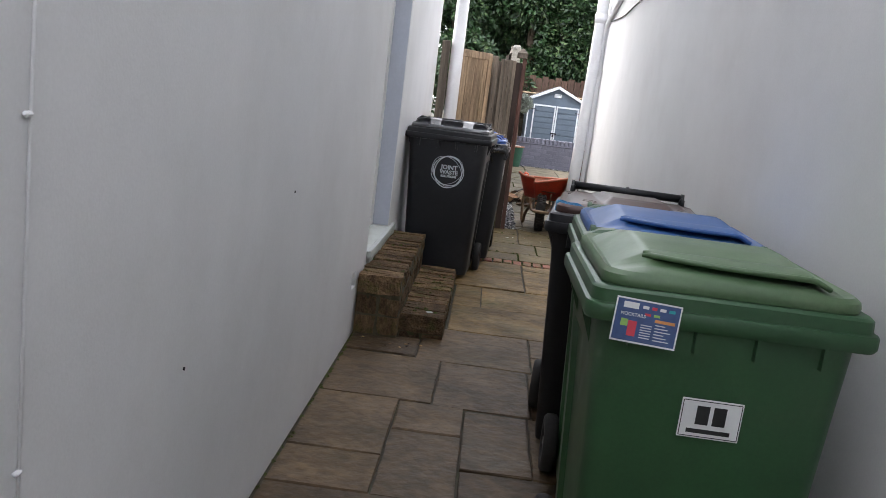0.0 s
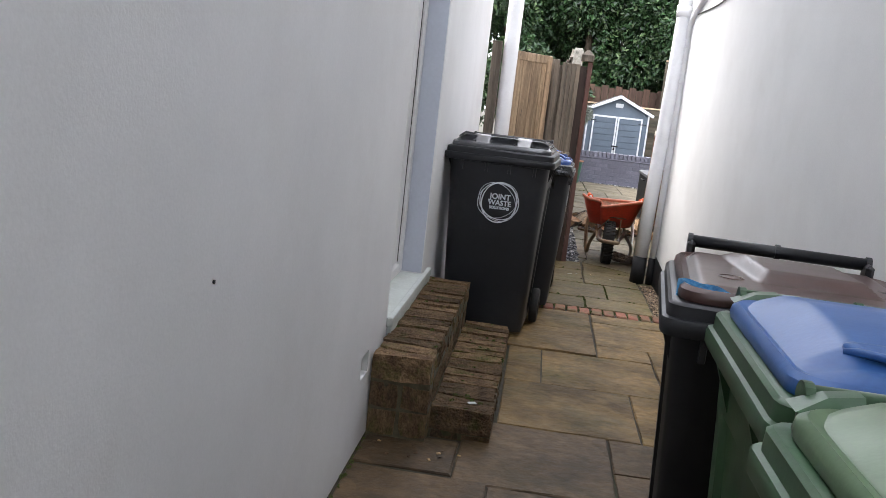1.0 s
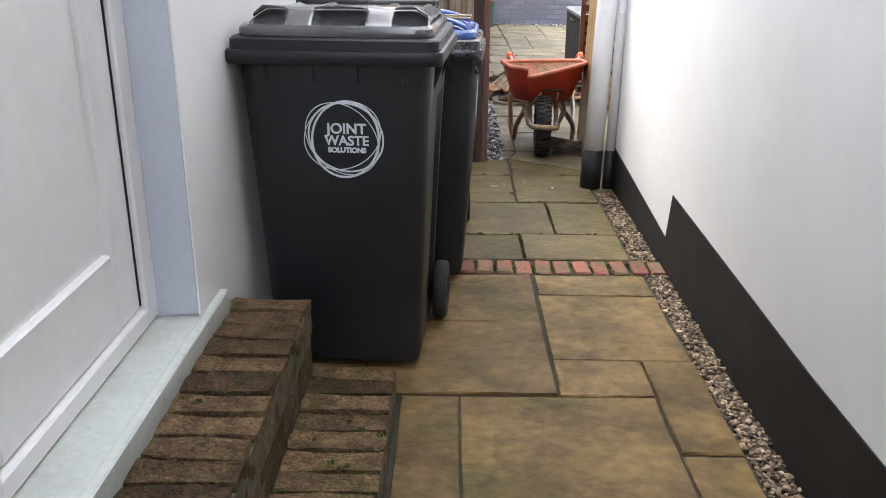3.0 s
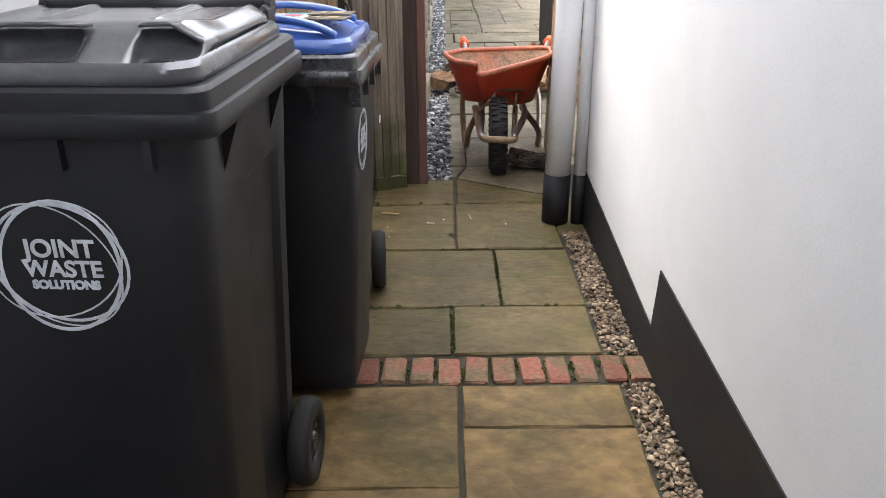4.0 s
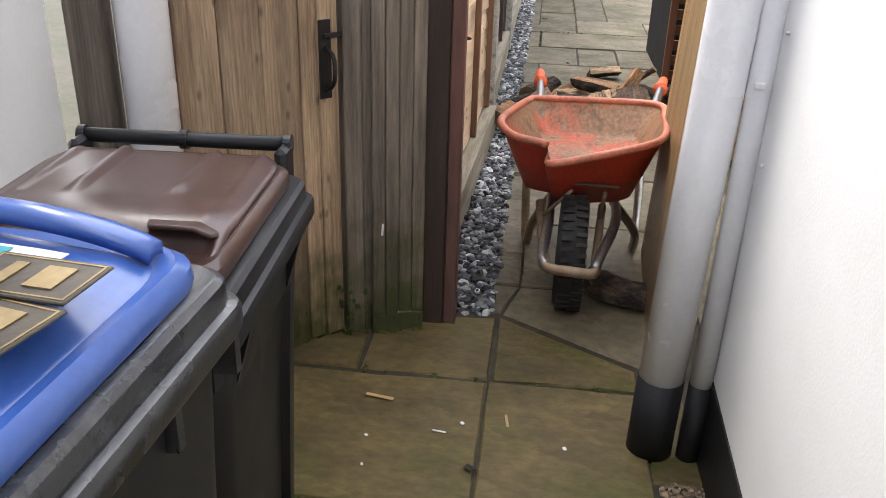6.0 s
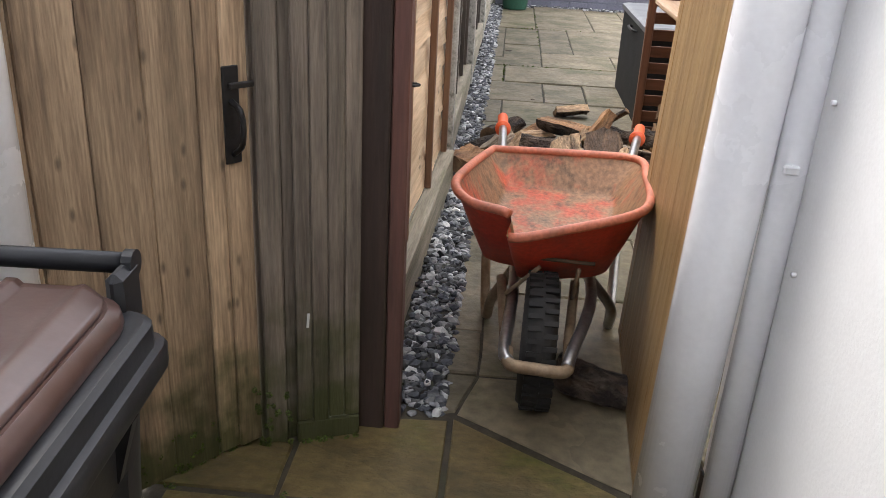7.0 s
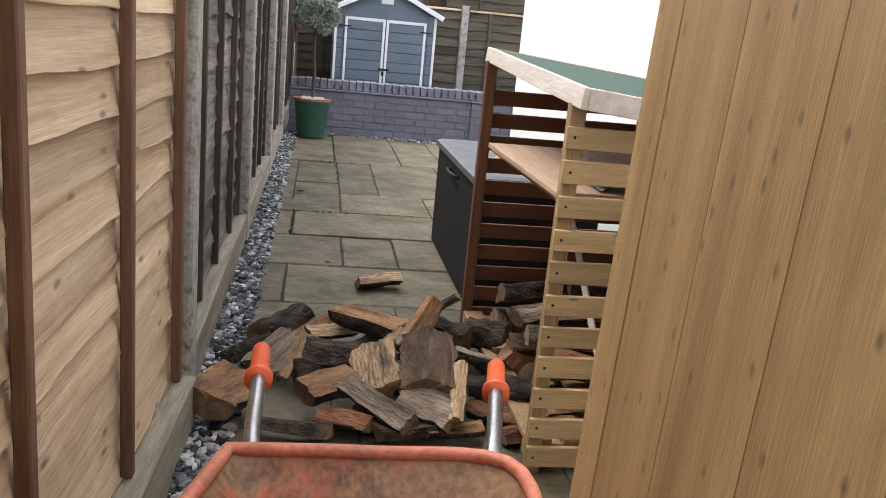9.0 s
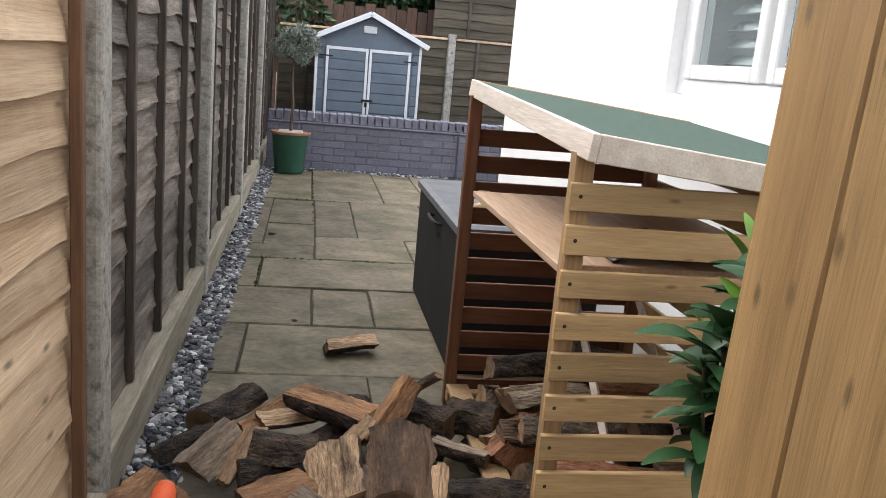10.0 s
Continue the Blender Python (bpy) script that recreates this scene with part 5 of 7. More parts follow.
# ---- wheelbarrow ----
def wheelbarrow():
    w = thing("wheelbarrow", "orange plastic wheelbarrow with a broken front rim and steel legs", "wheelbarrow", at=pose(0, 0, 0))
    # rim corners: back-left, left, front-left, front-right, right, back-right
    BL, BR = Vector((0.412, 9.13, 0.455)), Vector((0.875, 9.06, 0.475))
    WL, WR = Vector((0.325, 8.49, 0.54)), Vector((0.832, 8.48, 0.535))
    FL, FR = Vector((0.372, 8.41, 0.52)), Vector((0.775, 8.36, 0.535))
    N1 = Vector((0.472, 8.372, 0.508))
    N2 = Vector((0.47, 8.30, 0.475))
    FM = Vector((0.62, 8.31, 0.505))
    path = [BL, (BL + WL) / 2 + Vector((-0.012, 0, 0)), WL, FL, N1, N2 + Vector((0.004, 0, 0)), FM, FR, WR, (BR + WR) / 2 + Vector((0.012, 0, 0)), BR, (BL + BR) / 2 + Vector((0, 0.012, 0))]
    rim = curve_points(path + [path[0]], 5)[:-1]
    # the tear: sharp step between the two broken ends
    c_floor = Vector((0.615, 8.84, 0.27))

    def ring(f, z_floor, grow):
        out = []
        for p in rim:
            qy = c_floor.y + (p.y - c_floor.y) * grow * (0.92 if p.y < c_floor.y else 0.98)
            q = Vector((c_floor.x + (p.x - c_floor.x) * grow, qy, z_floor + (qy - 8.55) * 0.13))
            out.append(p.lerp(q, f))
        return [tuple(p) for p in out]
    outer = loft([ring(1.0, 0.288, 0.6), ring(0.96, 0.288, 0.71), ring(0.5, 0.288, 0.72), ring(0.04, 0.288, 0.74)], True, False)
    part("tray_outside", outer, barrow_out, w, "red-orange outside of the tray", smooth=True)
    bm = loft([ring(0.02, 0.3, 0.7), ring(0.3, 0.3, 0.69), ring(0.6, 0.3, 0.69), ring(0.88, 0.3, 0.69), ring(0.96, 0.3, 0.685), ring(0.99, 0.3, 0.66), ring(1.0, 0.3, 0.63), ring(1.0, 0.3, 0.4), ring(1.0, 0.3, 0.15)], False, True)
    bmesh.ops.reverse_faces(bm, faces=bm.faces[:])
    part("tray_inside", bm, barrow_in, w, "dirty scratched orange inside of the tray", smooth=True)
    # rolled rim in two lengths, broken at the front
    i1 = min(range(len(rim)), key=lambda i: (rim[i] - N1).length)
    i2 = min(range(len(rim)), key=lambda i: (rim[i] - N2).length)
    order = rim[i2:] + rim[:i1 + 1]
    part("rim", tube(order, 0.0125, 10), barrow_rim, w, smooth=True)
    # handles and chassis tubes: from the nose under the tray back to the grips
    for sx, hx, hy, hz, gx, gy, gz, nx in ((-1, 0.445, 9.2, 0.425, 0.435, 9.6, 0.45, 0.495), (1, 0.878, 9.17, 0.435, 0.95, 9.52, 0.462, 0.635)):
        low = 0.5 if sx < 0 else 0.71
        part("chassis_tube", tube(curve_points([(nx, 8.15, 0.215), (nx + 0.012 * sx, 8.2, 0.225), (low, 8.45, 0.262), (low + 0.0 * sx, 8.8, 0.296), (hx - 0.03 * sx, 9.1, 0.352), (hx, hy + 0.01, hz - 0.012), ((hx + gx) / 2, (hy + gy) / 2, (hz + gz) / 2), (gx, gy, gz)], 5), 0.0155, 12), steel if sx else steel, w, smooth=True)
        g = part("grip", tube([Vector((hx, hy, hz)).lerp(Vector((gx, gy, gz)), t) for t in (0.62, 0.66, 0.67, 0.97, 1.0)], [0.029, 0.029, 0.0205, 0.0195, 0.015], 16), grip_orange, w, "bright orange grip", smooth=True)
        # leg loop
        lx = 0.435 if sx < 0 else 0.815
        part("leg", tube(curve_points([(low, 8.62, 0.25), (lx - 0.01 * sx, 8.7, 0.11), (lx, 8.77, 0.018), (lx + 0.01 * sx, 8.83, 0.03), (lx + 0.02 * sx, 8.96, 0.2), (lx + 0.005 * sx, 9.02, 0.29)], 6), 0.0155, 12), rusty_tube if sx < 0 else steel, w, smooth=True)
        part("fork", tube([(nx, 8.15, 0.215), (nx + 0.012 * sx, 8.3, 0.2), (nx + 0.03 * sx, 8.48, 0.285)], 0.013, 10), rusty_tube, w, smooth=True)
        part("stay", tube([(nx + 0.02 * sx, 8.42, 0.26), (0.56 if sx < 0 else 0.66, 8.375, 0.37)], 0.006, 8), rusty_tube, w, smooth=True)
    part("nose_bar", tube(curve_points([(0.49, 8.2, 0.22), (0.497, 8.145, 0.213), (0.565, 8.135, 0.21), (0.63, 8.14, 0.207), (0.642, 8.2, 0.215)], 4), 0.016, 12), rusty_tube, w, smooth=True)
    part("cross_bar", tube([(0.5, 8.4, 0.385), (0.7, 8.385, 0.385)], 0.005, 8), stem_brown, w, smooth=True)
    tyre = wheel_mesh(0.178, 0.088)
    wl = part("tyre", moved(tyre, Matrix.Translation((0.572, 8.335, 0.178)) @ pose(0, 0, 0, 0, 0, -3)), rubber, w, smooth=True)
    for k in range(36):
        a = 2 * math.pi * k / 36
        for sx in (-1, 1):
            part("tread_block", moved(box(-0.017, 0.017, -0.006, 0.006, -0.004, 0.006), Matrix.Translation((0.572 + sx * 0.02, 8.335 + 0.176 * math.sin(a + sx * 0.04), 0.178 + 0.176 * math.cos(a + sx * 0.04))) @ pose(0, 0, 0, -math.degrees(a + sx * 0.04), 0, 0)), rubber, wl)
    part("wheel_hub", moved(wheel_mesh(0.17, 0.07, True), Matrix.Translation((0.572, 8.335, 0.178)) @ pose(0, 0, 0, 0, 0, -3)), rusty_tube, w)
    return w
wheelbarrow()


# ---- firewood ----
def log_mesh(seed, length, r, kind, tone):
    """A split log along z, from -length/2 to length/2. kind: round, half or quarter."""
    q = random.Random(seed)
    n = 18
    q_taper = q.uniform(-0.05, 0.22)
    if kind == "round":
        prof = [(math.cos(2 * math.pi * k / n), math.sin(2 * math.pi * k / n), 0) for k in range(n)]
    else:
        span = q.uniform(165, 190) if kind == "half" else q.uniform(85, 120)
        arc = [(math.cos(radians(-span / 2 + span * k / 9)), math.sin(radians(-span / 2 + span * k / 9)), 0) for k in range(10)]
        tip = -0.1 if kind == "half" else q.uniform(-0.05, 0.12)
        a, b = arc[-1], arc[0]
        steps = (0.12, 0.3, 0.5, 0.7, 0.88)
        prof = arc + [(a[0] * (1 - t) + tip * t + q.uniform(-0.05, 0.05), a[1] * (1 - t) + q.uniform(-0.05, 0.05), 1) for t in steps] + [(tip, q.uniform(-0.06, 0.06), 1)] + [(b[0] * (1 - t) + tip * t + q.uniform(-0.05, 0.05), b[1] * (1 - t) + q.uniform(-0.05, 0.05), 1) for t in steps[::-1]]
    shift = 0.0 if kind == "round" else (max(p[0] for p in prof) + min(p[0] for p in prof)) / 2
    m = 12
    q_end = [(q.uniform(-0.16, 0.16), q.uniform(-0.16, 0.16)) for _ in range(2)]
    secs = []
    for i in range(m + 1):
        t = i / m
        z = (t - 0.5) * length
        bend = 0.07 * r * math.sin(t * 4 + seed)
        taper = 1 - q_taper * t
        row = []
        for k, (x, y, cut) in enumerate(prof):
            # broad swelling, and fine ridges that run along the fibres (coarser, plated ones on the bark)
            j = 1 + 0.2 * noise.noise(Vector((x * 1.2 + seed * 3.1, y * 1.2, z * 5))) + (0.08 if cut else 0.2) * noise.noise(Vector((x * 6 + seed, y * 6, z * (6 if cut else 26))))
            lean = q_end[0 if i == 0 else 1]
            row.append(((x - shift) * r * taper * j + bend, y * r * taper * j, z + ((x * lean[0] + y * lean[1]) * r + q.uniform(-0.004, 0.004) if i in (0, m) else 0)))
        secs.append(row)
    bm = bmesh.new()
    rings = [[bm.verts.new(p) for p in s] for s in secs]
    c = len(prof)
    for a, b in zip(rings, rings[1:]):
        for k in range(c):
            f = bm.faces.new((a[k], a[(k + 1) % c], b[(k + 1) % c], b[k]))
            f.material_index = 1 if (prof[k][2] or prof[(k + 1) % c][2]) else 0
    for row, flip in ((rings[0], True), (rings[-1], False)):
        mid = bm.verts.new(sum((v.co for v in row), Vector()) / c + Vector((0, 0, q.uniform(-0.004, 0.004))))
        for k in range(c):
            t3 = (row[k], row[(k + 1) % c], mid)
            f = bm.faces.new(t3[::-1] if flip else t3)
            f.material_index = 2
    bmesh.ops.recalc_face_normals(bm, faces=bm.faces[:])
    me = bpy.data.meshes.new("log")
    bm.to_mesh(me)
    bm.free()
    for mt in (bark, SPLIT[tone], end_wood):
        me.materials.append(mt)
    me.polygons.foreach_set("use_smooth", [True] * len(me.polygons))
    me.set_sharp_from_angle(angle=radians(30))
    return me


KINDS = {"q": "quarter", "h": "half", "r": "round"}
log_count = 0


TONES = {"o": "orange-brown", "p": "pale tan", "g": "greyish", "r": "red-brown", "d": "dark brown"}


def log(x, y, z, yaw, length, r, kind="qs", tilt=0.0, tone="o", group="split logs in the pile", label=""):
    """yaw turns the log in plan (0: along y); kind: its cut, and whether the split side (s) or the bark (b) is up."""
    global log_count
    log_count += 1
    q = random.Random(log_count)
    ob = new("log", log_mesh(log_count, length, r * (1.45 if kind[0] == "q" else 1.15), KINDS[kind[0]], tone))
    roll = (-90 if kind[1] == "s" else 90) + q.uniform(-28, 28)
    ob.matrix_basis = pose(x, y, z) @ pose(0, 0, 0, 0, 0, yaw) @ pose(0, 0, 0, 90 + tilt, 0, 0) @ pose(0, 0, 0, 0, 0, roll)
    words = label or ("dark bark-covered firewood log lying in the pile" if kind[1] == "b" else TONES[tone] + " split firewood log lying in the pile")
    return tagged(ob, words, "log", group)


# the heap, from its foot to its crown
foot = [(0.422, 10.584, 0.04, -120, 0.17, 0.046, "rb", 0, "d"), (0.504, 10.027, 0.045, -107, 0.225, 0.034, "hb", 0, "d"), (1.201, 10.043, 0.045, -73, 0.17, 0.034, "qs", 6, "r"), (1.13, 10.127, 0.05, -123, 0.201, 0.044, "hs", 0, "r"),
        (0.827, 10.008, 0.05, -77, 0.17, 0.04, "hs", 0, "d"), (0.971, 10.021, 0.05, -81, 0.17, 0.035, "qs", 0, "o"), (0.78, 10.18, 0.05, -54, 0.17, 0.047, "hb", 0, "d"), (1.228, 10.524, 0.05, -147, 0.204, 0.051, "hb", 0, "d"),
        (0.582, 10.405, 0.05, -65, 0.175, 0.051, "rb", 0, "d"), (0.654, 10.054, 0.06, -119, 0.171, 0.04, "qs", 0, "r"), (0.982, 10.585, 0.07, -101, 0.218, 0.055, "hb", 0, "d"), (0.34, 10.535, 0.075, -57, 0.17, 0.036, "hb", 10, "o"),
        (0.309, 10.141, 0.085, -31, 0.171, 0.071, "hs", 3, "o")]
middle = [(0.911, 10.088, 0.09, -131, 0.183, 0.066, "hs", 0, "g"), (0.496, 10.427, 0.095, -34, 0.17, 0.039, "qs", 39, "p"), (0.613, 10.188, 0.095, -65, 0.17, 0.058, "hs", 3, "o"), (0.551, 10.683, 0.1, -52, 0.175, 0.037, "qs", 13, "o"),
        (0.62, 10.649, 0.1, -72, 0.17, 0.031, "hs", 0, "p"), (1.143, 10.216, 0.1, -99, 0.209, 0.054, "hb", 0, "d"), (0.737, 10.545, 0.1, -50, 0.17, 0.048, "hb", 0, "d"), (0.858, 10.654, 0.1, -159, 0.251, 0.046, "qb", 0, "d"),
        (0.435, 10.71, 0.105, -47, 0.182, 0.07, "hb", 10, "d"), (1.266, 10.571, 0.105, -56, 0.17, 0.039, "hs", 5, "p"), (1.104, 10.434, 0.105, -118, 0.17, 0.035, "hs", -5, "g"), (1.173, 10.639, 0.11, -124, 0.17, 0.053, "rb", 0, "d"),
        (0.748, 10.06, 0.11, -132, 0.252, 0.049, "qs", -9, "g"), (0.832, 10.239, 0.11, -155, 0.17, 0.038, "qs", -11, "g")]
crown = [(0.426, 10.427, 0.115, -43, 0.17, 0.053, "qs", 25, "g"), (0.615, 10.425, 0.12, -98, 0.17, 0.06, "hb", 0, "d"), (1.028, 10.629, 0.12, -120, 0.17, 0.044, "rb", 0, "d"), (0.752, 10.22, 0.135, -176, 0.194, 0.062, "hs", -21, "p"),
        (1.272, 10.455, 0.135, -55, 0.205, 0.055, "qs", 26, "r"), (0.791, 10.424, 0.145, -48, 0.17, 0.029, "qs", 34, "p"), (0.984, 10.085, 0.145, 169, 0.237, 0.021, "qs", -22, "p"), (0.742, 10.576, 0.165, -129, 0.27, 0.059, "hs", -2, "o"),
        (0.913, 10.233, 0.175, 174, 0.26, 0.07, "qs", -19, "d"), (0.903, 10.489, 0.2, 137, 0.226, 0.049, "qs", -38, "o"), (0.989, 10.601, 0.225, -107, 0.17, 0.023, "qb", 37, "d")]
for row in foot + middle + crown:
    log(*row)
log(0.85, 11.5, 0.045, 105, 0.2, 0.042, "qs", 0, "p", "stray logs", "single split log lying on the garden paving")
log(0.745, 8.37, 0.055, 62, 0.24, 0.055, "hb", 0, "d", "stray logs", "rough bark-covered log lying beside the barrow wheel")


# ---- log store ----
SX0, SX1, SY0, SY1 = 1.15, 1.82, 9.86, 11.04
def log_store():
    s = thing("log_store", "open timber log store with slatted ends and green felt roof", "log store", at=pose(0, 0, 0))
    zr = lambda x, y=SY0: 1.055 - 0.1 * (x - SX0) + 0.045 * (y - SY0)
    for y, mats in ((SY0, store_post), (SY1 - 0.04, store_dark_post)):
        for x in (SX0, SX1 - 0.04):
            part("post", box(x, x + 0.04, y, y + 0.04, 0.0, zr(x, y) - 0.03, 0.003), mats, s)
    # near end: pale slats on the outside of the posts
    z = 0.03
    for k in range(11):
        part("end_slat", box(SX0 - 0.008, SX1, SY0 - 0.016, SY0 - 0.001, z, z + 0.056 + (0.004 if k % 3 == 0 else 0), 0.002), store_pale, s, "pale slat")
        for sx in (SX0 + 0.012, SX1 - 0.02):
            part("screw", moved(wheel_mesh(0.003, 0.002, True), Matrix.Translation((sx, SY0 - 0.0163, z + 0.03)) @ pose(0, 0, 0, 0, 0, 90)), iron, s)
        z += 0.088
    # far end: dark stained slats
    z = 0.03
    for k in range(11):
        part("end_slat", box(SX0 + 0.01, SX1, SY1 + 0.001, SY1 + 0.016, z, z + 0.058, 0.002), store_dark, s, "dark red-brown slat")
        z += 0.088
    z = 0.05
    for k in range(9):
        part("back_slat", box(SX1 + 0.001, SX1 + 0.016, SY0, SY1, z, z + 0.055, 0.002), store_pale, s)
        z += 0.105
    # floor bearers and floor slats
    for y in (SY0 + 0.042, SY1 - 0.084):
        part("bearer", box(SX0 + 0.003, SX1 - 0.002, y, y + 0.04, 0.03, 0.07, 0.003), store_post, s)
    for k in range(6):
        part("floor_slat", box(SX0 + 0.004 + k * 0.112, SX0 + 0.08 + k * 0.112, SY0 + 0.042, SY1 - 0.042, 0.071, 0.086, 0.002), store_post, s)
    part("shelf", merge(box(SX0 + 0.002, SX1 - 0.05, SY0 + 0.044, SY1 - 0.2, 0.772, 0.79, 0.002)), plywood, s, "plywood shelf")
    part("shelf_rail", box(SX0 + 0.05, SX0 + 0.09, SY0 + 0.042, SY1 - 0.042, 0.735, 0.77, 0.002), store_post, s)
    part("shelf_rail", box(SX1 - 0.12, SX1 - 0.08, SY0 + 0.042, SY1 - 0.042, 0.735, 0.77, 0.002), store_post, s)
    for k, x in enumerate((SX0 + 0.25, SX0 + 0.45)):
        part("brace", tube([(x, SY0 + 0.06, 0.14), (x + 0.08, SY1 - 0.06, 0.7)], 0.013, 4), store_fascia, s)
    # roof deck, felt and fascia
    tilt = math.degrees(math.atan(-0.1))
    rm = Matrix.Translation((SX0 - 0.04, 0, zr(SX0) + 0.006 - 0.045 * SY0)) @ pose(0, 0, 0, math.degrees(math.atan(0.045)), -tilt, 0)
    rw = SX1 - SX0 + 0.12
    part("roof_deck", moved(box(0.017, rw - 0.017, SY0 - 0.043, SY1 + 0.043, -0.012, 0.004), rm), store_post, s)
    part("felt", moved(box(0.0175, rw - 0.002, SY0 - 0.042, SY1 + 0.058, 0.0045, 0.009, 0.001), rm), felt, s, "green mineral roofing felt")
    part("fascia", moved(box(0.0, 0.016, SY0 - 0.06, SY1 + 0.06, -0.042, 0.012, 0.002), rm), store_fascia, s, "whitish front fascia")
    part("fascia", moved(box(0.0165, rw, SY0 - 0.06, SY0 - 0.0445, -0.042, 0.012, 0.002), rm), store_fascia, s)
    part("fascia", moved(box(0.0165, rw, SY1 + 0.0445, SY1 + 0.06, -0.042, 0.012, 0.002), rm), store_post, s)
    return s
log_store()
r = random.Random(9)
for k in range(16):
    log(SX0 + 0.2 + (k % 2) * 0.28, SY0 + 0.15 + (k // 2 % 4) * 0.24, 0.15 + 0.11 * (k // 8), 90 + r.uniform(-16, 16), 0.26, r.uniform(0.05, 0.062), ("qs", "hs", "hb", "rb")[k % 4], r.uniform(-4, 4), "opgrd"[k % 5], "logs in the store", "split firewood log stacked in the log store")
tagged(link("tarpaulin", shell(lambda u, v: (SX0 + 0.13 + u * 0.3, SY0 + 0.07 + v * 0.16, 0.795 + 0.05 * math.sin(u * 3.1) * (0.7 + 0.3 * math.sin(v * 17 + u * 9))), 16, 8, 0.003), bin_black, smooth=True), "crumpled black plastic sheet on the store shelf", "plastic sheet")


# ---- storage box ----
def deck_box():
    b = thing("deck_box", "charcoal plastic garden storage box with a grey lid", "storage box", at=pose(0, 0, 0))
    x0, x1, y0, y1, h = 1.215, 1.78, 11.3, 12.5, 0.55
    part("body", box(x0, x1, y0, y1, 0.0, h, 0.012, 2), box_grey, b)
    part("lid", loft([level(rounded(x1 - x0 + 0.03, y1 - y0 + 0.03, 0.02, 3, (x0 + x1) / 2, (y0 + y1) / 2), h + 0.001), level(rounded(x1 - x0 + 0.03, y1 - y0 + 0.03, 0.02, 3, (x0 + x1) / 2, (y0 + y1) / 2), h + 0.03), level(rounded(x1 - x0 - 0.02, y1 - y0 - 0.02, 0.02, 3, (x0 + x1) / 2, (y0 + y1) / 2), h + 0.04)]), box_lid, b, "lighter grey flat lid")
    part("handle", tube(curve_points([(x0 - 0.004, 11.75, 0.5), (x0 - 0.03, 11.78, 0.505), (x0 - 0.03, 11.95, 0.505), (x0 - 0.004, 11.98, 0.5)], 4), 0.008, 8), iron, b)
    return b
deck_box()
axe = thing("axe", "long wooden handled tool lying on the storage box lid", "axe", at=pose(1.42, 11.75, 0.607, 0, 0, 58))
part("haft", tube([(-0.3, 0.01, 0), (-0.1, 0, 0.004), (0.12, 0.0, 0), (0.22, 0.0, 0.002)], [0.017, 0.014, 0.014, 0.015], 8), store_pale, axe, smooth=True)
part("head", prism([(0.19, -0.02), (0.23, -0.02), (0.25, 0.09), (0.15, 0.09)], -0.012, 0.014, 0.004), iron, axe)


# ---- grey painted brick wall ----
def brick_wall():
    w = thing("wall_garden", "low grey painted brick garden wall with upright coping", "wall", at=pose(0, 0, 0), kind="structure")
    part("core", merge(box(0.23, 2.18, 16.96, 17.16, -0.05, 0.5), box(2.18, 2.62, 16.93, 17.18, -0.05, 0.5), box(2.62, 6, 16.96, 17.16, -0.05, 0.5)), grey_mortar, w)
    shapes = []
    q = random.Random(3)
    for k in range(4):
        bm = box(-0.5, 0.5, -0.5, 0.5, -0.5, 0.5, 0.07)
        for v in bm.verts:
            v.co += Vector((q.uniform(-0.01, 0.01), q.uniform(-0.04, 0.04), q.uniform(-0.05, 0.05)))
        me = bpy.data.meshes.new("painted_brick")
        bm.to_mesh(me)
        bm.free()
        me.materials.append(grey_brick)
        shapes.append(me)

    def piece(x0, x1, y0, y1, z0, z1, name="brick"):
        b = new(name, q.choice(shapes))
        b.parent = w
        b.matrix_basis = Matrix.Translation(((x0 + x1) / 2, (y0 + y1) / 2, (z0 + z1) / 2)) @ Matrix.Diagonal((x1 - x0, y1 - y0, z1 - z0, 1))
    for c in range(6):
        z = 0.005 + c * 0.075
        x = 0.23 - (c % 2) * 0.11
        while x < 2.17:
            piece(max(x, 0.231), min(x + 0.213, 2.175), 16.952, 17.0, z, z + 0.064)
            x += 0.224
        for x0, x1 in ((2.185, 2.4), (2.41, 2.615)) if c % 2 else ((2.185, 2.29), (2.3, 2.51), (2.52, 2.615)):
            piece(x0, x1, 16.922, 16.97, z, z + 0.064)
        x = 2.63
        while x < 4.2:
            piece(x, x + 0.213, 16.952, 17.0, z, z + 0.064)
            x += 0.224
    part("string_course", merge(box(0.23, 2.18, 16.935, 17.17, 0.455, 0.475, 0.006), box(2.18, 2.62, 16.905, 17.19, 0.455, 0.475, 0.006), box(2.62, 6, 16.935, 17.17, 0.455, 0.475, 0.006)), grey_brick, w)
    x = 0.235
    while x < 4.2:
        f = 0.03 if 2.17 < x < 2.6 else 0.0
        piece(x, x + 0.066, 16.945 - f, 17.16 + f, 0.477, 0.575 + q.uniform(-0.004, 0.004), "coping_brick")
        x += 0.0765
brick_wall()


